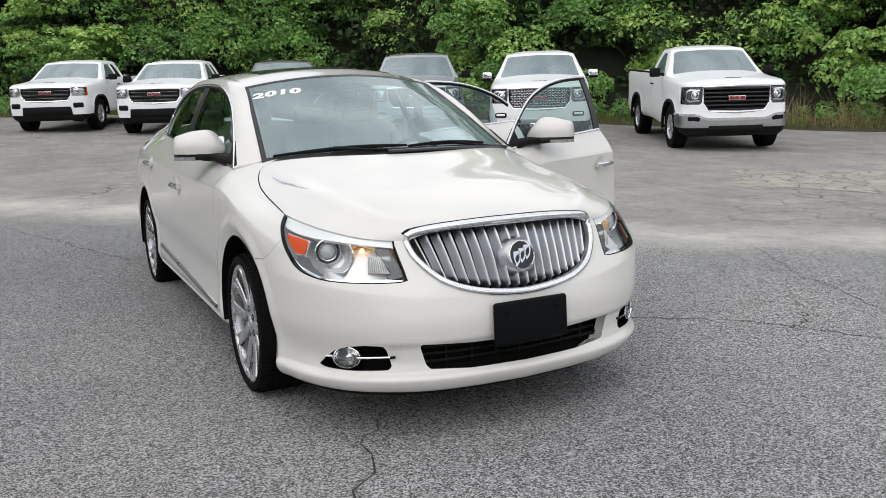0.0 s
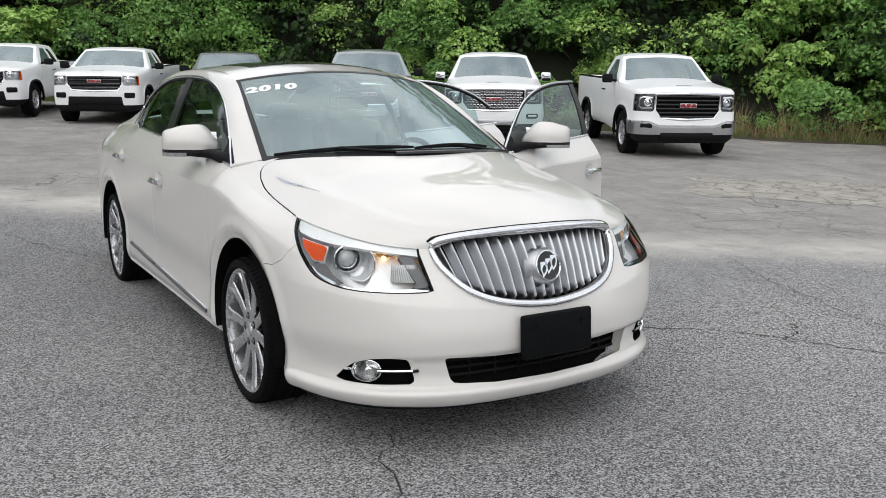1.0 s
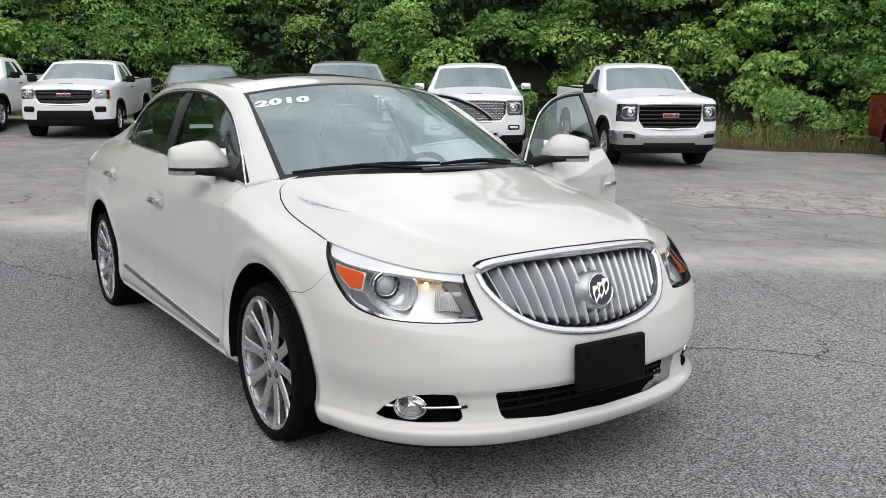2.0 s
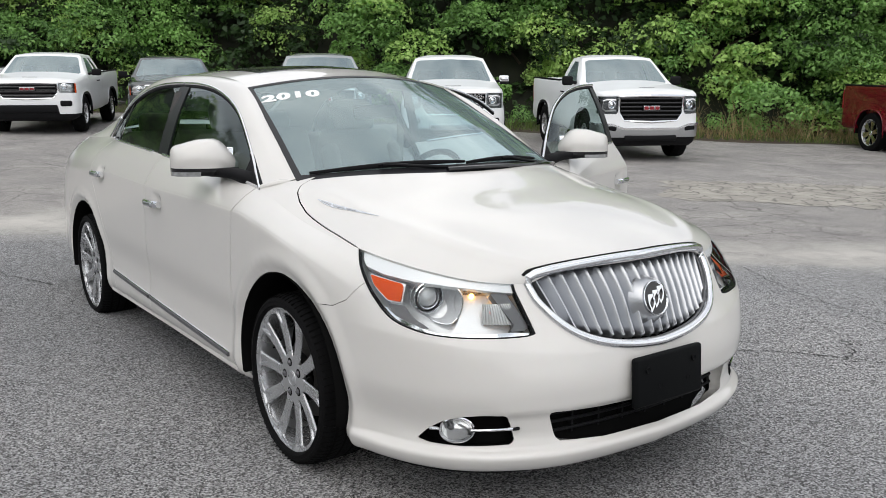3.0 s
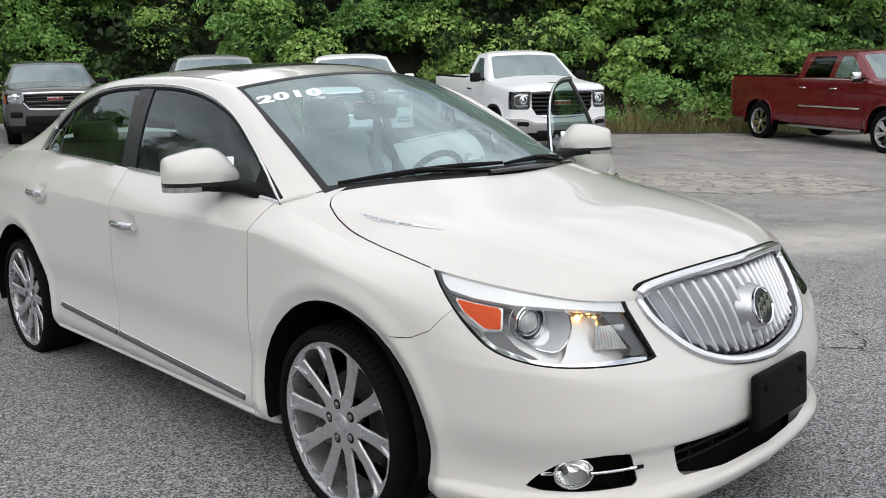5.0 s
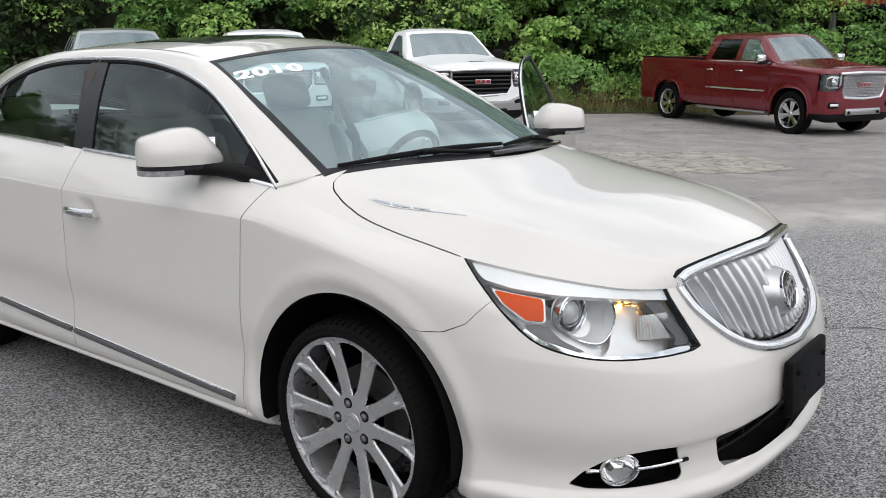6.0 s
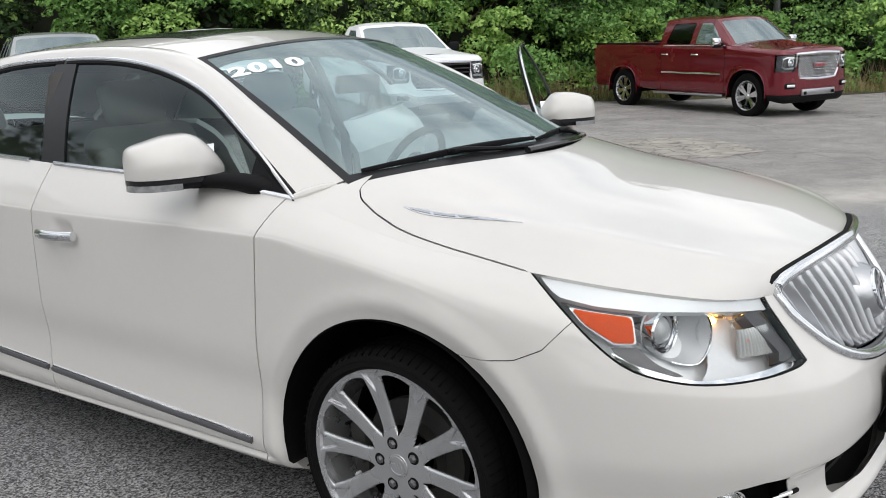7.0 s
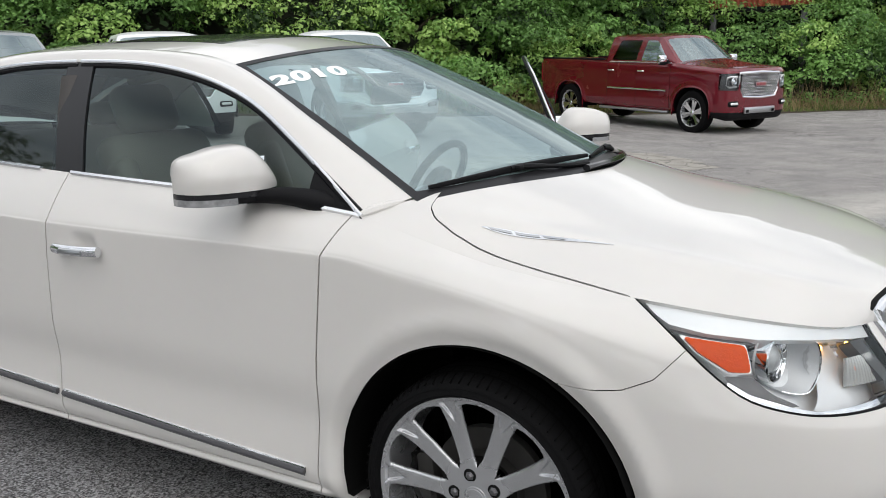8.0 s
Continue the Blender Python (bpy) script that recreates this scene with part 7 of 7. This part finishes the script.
def tree(x, y, height, spread, material, label, lean=0.0, count=24000, size=0.11):
    base = thing("tree", (x, y, gz(max(x, -45.0)) - 0.05), 0, label, "tree", "trees on the bank")
    bm = bmesh.new()
    trunk = [(0, 0, 0), (0.1 + lean * 0.2, 0.05, height * 0.25), (0.05 + lean * 0.5, -0.1, height * 0.5), (lean, 0.0, height * 0.8)]
    tube(spline(trunk, 12), list(np.linspace(0.11, 0.03, 12)), 8, bm=bm)
    cs, rs = [], []
    for k in range(13):
        a = k * 2.4
        f = 0.10 + 0.88 * k / 12
        reach = spread * (0.55 + 0.45 * math.sin(math.pi * min(1, f))) * rng.uniform(0.6, 1.0) * (1.15 - 0.55 * f)
        s = Vector((lean * f, 0, height * f * 0.82))
        e = s + Vector((math.cos(a) * reach, math.sin(a) * reach, height * 0.10 + 0.25))
        tube([s, s.lerp(e, 0.5) + Vector((0, 0, 0.12)), e], [0.05, 0.035, 0.015], 6, bm=bm)
        for j in range(4):
            q = s.lerp(e, 0.45 + 0.2 * j) + Vector(rng.normal(0, 0.28, 3))
            cs.append(tuple(q))
            rs.append(rng.uniform(0.45, 0.9) * spread / 2.4)
    part("trunk", bm, BARK, base, "grey-brown trunk with limbs")
    cs, rs = np.array(cs), np.array(rs)
    d = rng.normal(size=(len(cs) * 14, 3))
    d /= np.linalg.norm(d, axis=1, keepdims=True)
    d[:, 2] = np.where(d[:, 2] < -0.4, -d[:, 2], d[:, 2])
    k = np.repeat(np.arange(len(cs)), 14)
    cc = cs[k] + d * (rs[k] * rng.uniform(0.5, 1.1, len(k)))[:, None] * np.array([1, 1, 0.8])
    v = leaves(cc, rng.uniform(0.14, 0.34, len(k)), count, size, d * 0.6 + np.array([0, 0, 0.3]), 0.55)
    quads("crown", v, material, base, "leafy green crown")
    return base


for tx, ty, th, tsp, tm, tl in ((-12.0, 17.2, 6.6, 2.5, LIME, "young broadleaf tree with bright green leaves"), (-9.4, 19.4, 7.2, 2.6, VINE, "green broadleaf tree above the dry grass"),
                                (-16.2, 14.8, 6.5, 2.4, VINE, "vine-hung tree behind the pickups"), (-25.6, 0.2, 6.8, 2.8, LIME, "light green tree at the lot's edge"),
                                (-25.6, 6.0, 8.2, 3.0, VINE, "tall tree covered in vines"), (-20.6, 12.6, 8.0, 3.0, DEEP, "dark leafy tree in the bank"),
                                (-8.0, 22.4, 7.0, 2.6, VINE, "broadleaf tree behind the red pickup"), (0.8, 28.0, 5.6, 2.9, LIME, "bushy light green tree"),
                                (5.4, 31.2, 6.2, 3.2, VINE, "broadleaf tree at the far edge"), (-27.5, -7.0, 9.5, 3.6, VINE, "vine-covered tree at the far end"), (-29.5, -13.0, 12.5, 4.6, DEEP, "tall dark tree beyond the lot's corner"),
                                (-25.5, -17.5, 11.0, 4.2, DEEP, "tall broadleaf tree at the lot's corner"), (-20.5, -22.0, 9.0, 3.8, DEEP, "dark leafy tree by the road")):
    tree(tx, ty, th, tsp, tm, tl, lean=rng.uniform(-0.4, 0.4))


def grass():
    def blades(n, u0, u1, b0, b1, h0, h1, w, bend):
        u = rng.uniform(u0, u1, n)
        p, _ = bank_at(u, rng.uniform(b0, b1, n))
        clump = rng.uniform(0, 1, n)
        z = ground_z(p) - 0.01
        h = rng.uniform(h0, h1, n) * (0.3 + 0.7 * np.abs(np.sin(u * 230) * np.sin(u * 611 + 1)))
        a = rng.uniform(0, 2 * np.pi, n)
        d = np.c_[np.cos(a), np.sin(a), np.zeros(n)]
        q = np.c_[p, z]
        top = q + np.c_[rng.normal(0, bend, (n, 2)) * h[:, None], h]
        return np.stack([q - d * w, q + d * w, top + d * w * 0.25, top - d * w * 0.25], 1).reshape(-1, 3)

    tagged(quads("verge_grass", blades(46000, 0.12, 0.94, -0.5, 1.9, 0.05, 0.40, 0.008, 0.5), GRASS), "rough green grass along the lot's edge", "grass", kind="stuff")
    tagged(quads("dry_grass", np.vstack([blades(6500, 0.45, 0.66, -0.3, 1.4, 0.25, 1.15, 0.005, 0.30), blades(4500, 0.75, 0.93, -0.3, 1.6, 0.4, 1.3, 0.007, 0.25)]), STRAW), "tall dry straw-coloured grass", "grass", kind="stuff")
    # low weeds and seedlings at the foot of the bank
    m = 420
    uu = rng.uniform(0.20, 0.92, m)
    q, o = bank_at(uu, rng.uniform(0.1, 1.6, m))
    h = rng.uniform(0.08, 0.55, m)
    v = leaves(np.c_[q, ground_z(q) + 0.05 + h * 0.6], 0.10 + 0.35 * h, 26000, 0.075, np.c_[o, np.full(m, 0.6)], 0.8)
    tagged(quads("verge_weeds", v, VINE), "low leafy weeds along the lot's edge", "weeds", kind="stuff")
    uu = np.linspace(0, 1, 200)
    rows = []
    for b in (-0.75, -0.3, 0.6, 2.4):
        q, _ = bank_at(uu, np.full(200, b) + 0.18 * np.sin(uu * 140) * (b < 0))
        rows.append(np.c_[q, ground_z(q) + 0.006 + 0.05 * max(0, b)])
    tagged(put("verge", orient(grid(rows), (0, 0, 1)), LITTER), "strip of soil and litter at the lot's edge", "verge", kind="structure")


grass()


def far_trees():
    """The tree line across the road behind the viewer, which the windows mirror."""
    cs, rs = [], []
    for k in range(210):
        a = rng.uniform(-0.2, 1.0)
        x, y = -26 + 62 * a, -27 - 4 * math.sin(a * 9) + rng.uniform(-1.5, 1.5)
        hmax = 8.0 + 3.6 * math.sin(a * 13 + 0.6) + 1.8 * math.sin(a * 31)
        cs.append((x, y, rng.uniform(0.3, max(1.5, hmax))))
        rs.append(rng.uniform(0.9, 1.9))
    tagged(quads("roadside_trees", leaves(np.array(cs), np.array(rs), 44000, 0.36), DEEP), "dark roadside trees across the lot", "trees", kind="stuff")


far_trees()


def shed():
    """A rusty corrugated box on posts, half hidden above the bushes."""
    w, d, h = 2.9, 2.2, 2.3
    root = thing("storage_container", SHED[:3], SHED[3], "rust-red corrugated metal container above the bushes", "container")
    rust = mat("rusty_red_metal", (0.27, 0.06, 0.030), rough=0.75, var=0.35, scale=2.5, bump=0.3, bump_scale=25, fine=0.2)
    part("container_frame", box((w + 0.1, d, 0.16), (0, 0, 0.08), 0.02), BLACK, root)
    p = []
    for k in range(73):
        x = -w / 2 + w * k / 72
        e = 0.035 * (1 if (k // 2) % 2 else -1)
        p.append([(x, -d / 2 + e, z) for z in (0.16, h)])
    put("corrugated_side", orient(grid(p), (0, -1, 0)), rust, root, "rust-red corrugated side")
    part("container_roof", box((w + 0.1, d + 0.1, 0.10), (0, 0, h + 0.05), 0.02), rust, root)
    part("container_back", box((w, 0.06, h - 0.1), (0, d / 2, h / 2 + 0.08), 0.0), rust, root)
    for s in (-1, 1):
        part("container_end", box((0.06, d - 0.06, h - 0.1), (s * w / 2, 0, h / 2 + 0.08), 0.0), rust, root)
    for k in range(4):
        part("container_leg", box((0.2, 0.2, SHED[2]), ((k % 2 - 0.5) * (w - 0.3), (k // 2 - 0.5) * (d - 0.3), -SHED[2] / 2), 0.02), STEEL, root)


SHED = (-4.62, 26.3, 2.86, 11)
shed()


# ---- cracks and patches in the paving ----
CRACK = mat("open_crack", (0.028, 0.028, 0.028), rough=0.95, var=0.2, scale=30)


def crack(name, pts, width=0.012, seed=0, label="dark open crack in the asphalt"):
    r = np.random.default_rng(seed)
    p = spline(pts, max(24, int(14 * sum(math.dist(a, b) for a, b in zip(pts, pts[1:])))))
    jit = r.normal(0, 0.016, p.shape) + np.cumsum(r.normal(0, 0.010, p.shape), 0)
    p = p + jit - np.linspace(0, 1, len(p))[:, None] * jit[-1]
    w = 0.46 * width * r.uniform(0.3, 1.25, len(p))
    w[0] = w[-1] = 0.001
    t = np.gradient(p, axis=0)
    t /= np.linalg.norm(t, axis=1, keepdims=True) + 1e-9
    nrm = np.stack([-t[:, 1], t[:, 0]], 1)
    row = [[(a[0] - n[0] * h, a[1] - n[1] * h, gz(a[0]) + 0.004), (a[0] + n[0] * h, a[1] + n[1] * h, gz(a[0]) + 0.004)] for a, n, h in zip(p, nrm, w)]
    tagged(put(name, orient(grid(row), (0, 0, 1)), CRACK), label, "crack", "cracks in the lot", kind="structure")


for k, (pts, wd) in enumerate((
    ([(-0.35, 1.15), (-0.05, 1.44), (0.21, 1.72), (0.58, 1.99), (0.98, 2.23), (1.6, 2.55), (2.4, 2.75)], 0.011),
    ([(0.58, 1.99), (0.48, 2.15), (0.37, 2.35)], 0.010),
    ([(-1.3, 3.75), (-0.47, 3.32), (-0.10, 3.16), (0.21, 3.01), (0.53, 2.86), (1.1, 2.72)], 0.008),
    ([(0.62, -0.45), (0.79, -0.65), (0.91, -0.63), (1.04, -0.73), (1.24, -0.84), (1.55, -0.98), (2.0, -1.3)], 0.010),
    ([(-6.4, -2.3), (-5.51, -1.82), (-4.95, -1.57), (-3.62, -0.95)], 0.012),
    ([(-3.4, -3.2), (-2.4, -2.4), (-1.5, -2.2)], 0.006),
    ([(-6.2, 10.9), (-5.4, 11.6), (-4.6, 11.8), (-3.4, 12.8)], 0.014),
    ([(-8.5, 6.6), (-7.0, 7.1), (-5.3, 7.3)], 0.012),
    ([(-6.6, 5.2), (-5.0, 5.8), (-3.6, 5.7)], 0.010),
)):
    crack("pavement_crack", pts, wd, k + 3)


def pale_patch():
    """A strip of old, crazed, pale paving."""
    m = bpy.data.materials.new("crazed_pale_paving")
    m.use_nodes = True
    n, l = m.node_tree.nodes, m.node_tree.links
    b = n["Principled BSDF"]
    geo = n.new("ShaderNodeNewGeometry")
    vo = n.new("ShaderNodeTexVoronoi")
    vo.feature = "DISTANCE_TO_EDGE"
    vo.inputs["Scale"].default_value = 3.4
    nz = n.new("ShaderNodeTexNoise")
    nz.inputs["Scale"].default_value, nz.inputs["Detail"].default_value = 3.0, 6.0
    l.new(geo.outputs["Position"], nz.inputs["Vector"])
    ad = n.new("ShaderNodeVectorMath")
    ad.operation = "MULTIPLY_ADD"
    ad.inputs[1].default_value = (0.35, 0.35, 0.35)
    l.new(nz.outputs["Color"], ad.inputs[0])
    l.new(geo.outputs["Position"], ad.inputs[2])
    l.new(ad.outputs[0], vo.inputs["Vector"])
    r = n.new("ShaderNodeValToRGB")
    r.color_ramp.elements[0].position, r.color_ramp.elements[0].color = 0.0, (0.12, 0.115, 0.105, 1)
    r.color_ramp.elements[1].position, r.color_ramp.elements[1].color = 0.05, (0.345, 0.322, 0.288, 1)
    l.new(vo.outputs["Distance"], r.inputs["Fac"])
    mx = n.new("ShaderNodeMix")
    mx.data_type, mx.blend_type = "RGBA", "OVERLAY"
    mx.inputs[0].default_value = 0.6
    l.new(r.outputs["Color"], mx.inputs[6])
    l.new(nz.outputs["Fac"], mx.inputs[7])
    l.new(mx.outputs[2], b.inputs["Base Color"])
    b.inputs["Roughness"].default_value = 0.9
    c = spline([(-5.4, 7.8), (-4.8, 7.1), (-4.25, 6.55), (-3.7, 6.9), (-3.4, 7.35), (-2.6, 7.95), (-1.95, 8.6), (-2.1, 9.4), (-2.4, 9.9), (-3.1, 10.5), (-4.1, 9.7), (-5.0, 8.5)], 60, closed=True)
    c = c + np.random.default_rng(5).normal(0, 0.11, c.shape)
    bm = bmesh.new()
    mid = c.mean(0)
    rings = [[bm.verts.new((*(mid + (q - mid) * f), gz((mid + (q - mid) * f)[0]) + 0.005)) for q in c] for f in (1.0, 0.75, 0.5, 0.25)]
    ctr = bm.verts.new((*mid, gz(mid[0]) + 0.005))
    for a, z in zip(rings, rings[1:]):
        for i in range(60):
            bm.faces.new((a[i], a[(i + 1) % 60], z[(i + 1) % 60], z[i]))
    for i in range(60):
        bm.faces.new((rings[-1][i], rings[-1][(i + 1) % 60], ctr))
    tagged(part("pale_patch", bm, m), "pale crazed paving patch in the lot", "paving", kind="structure")


pale_patch()
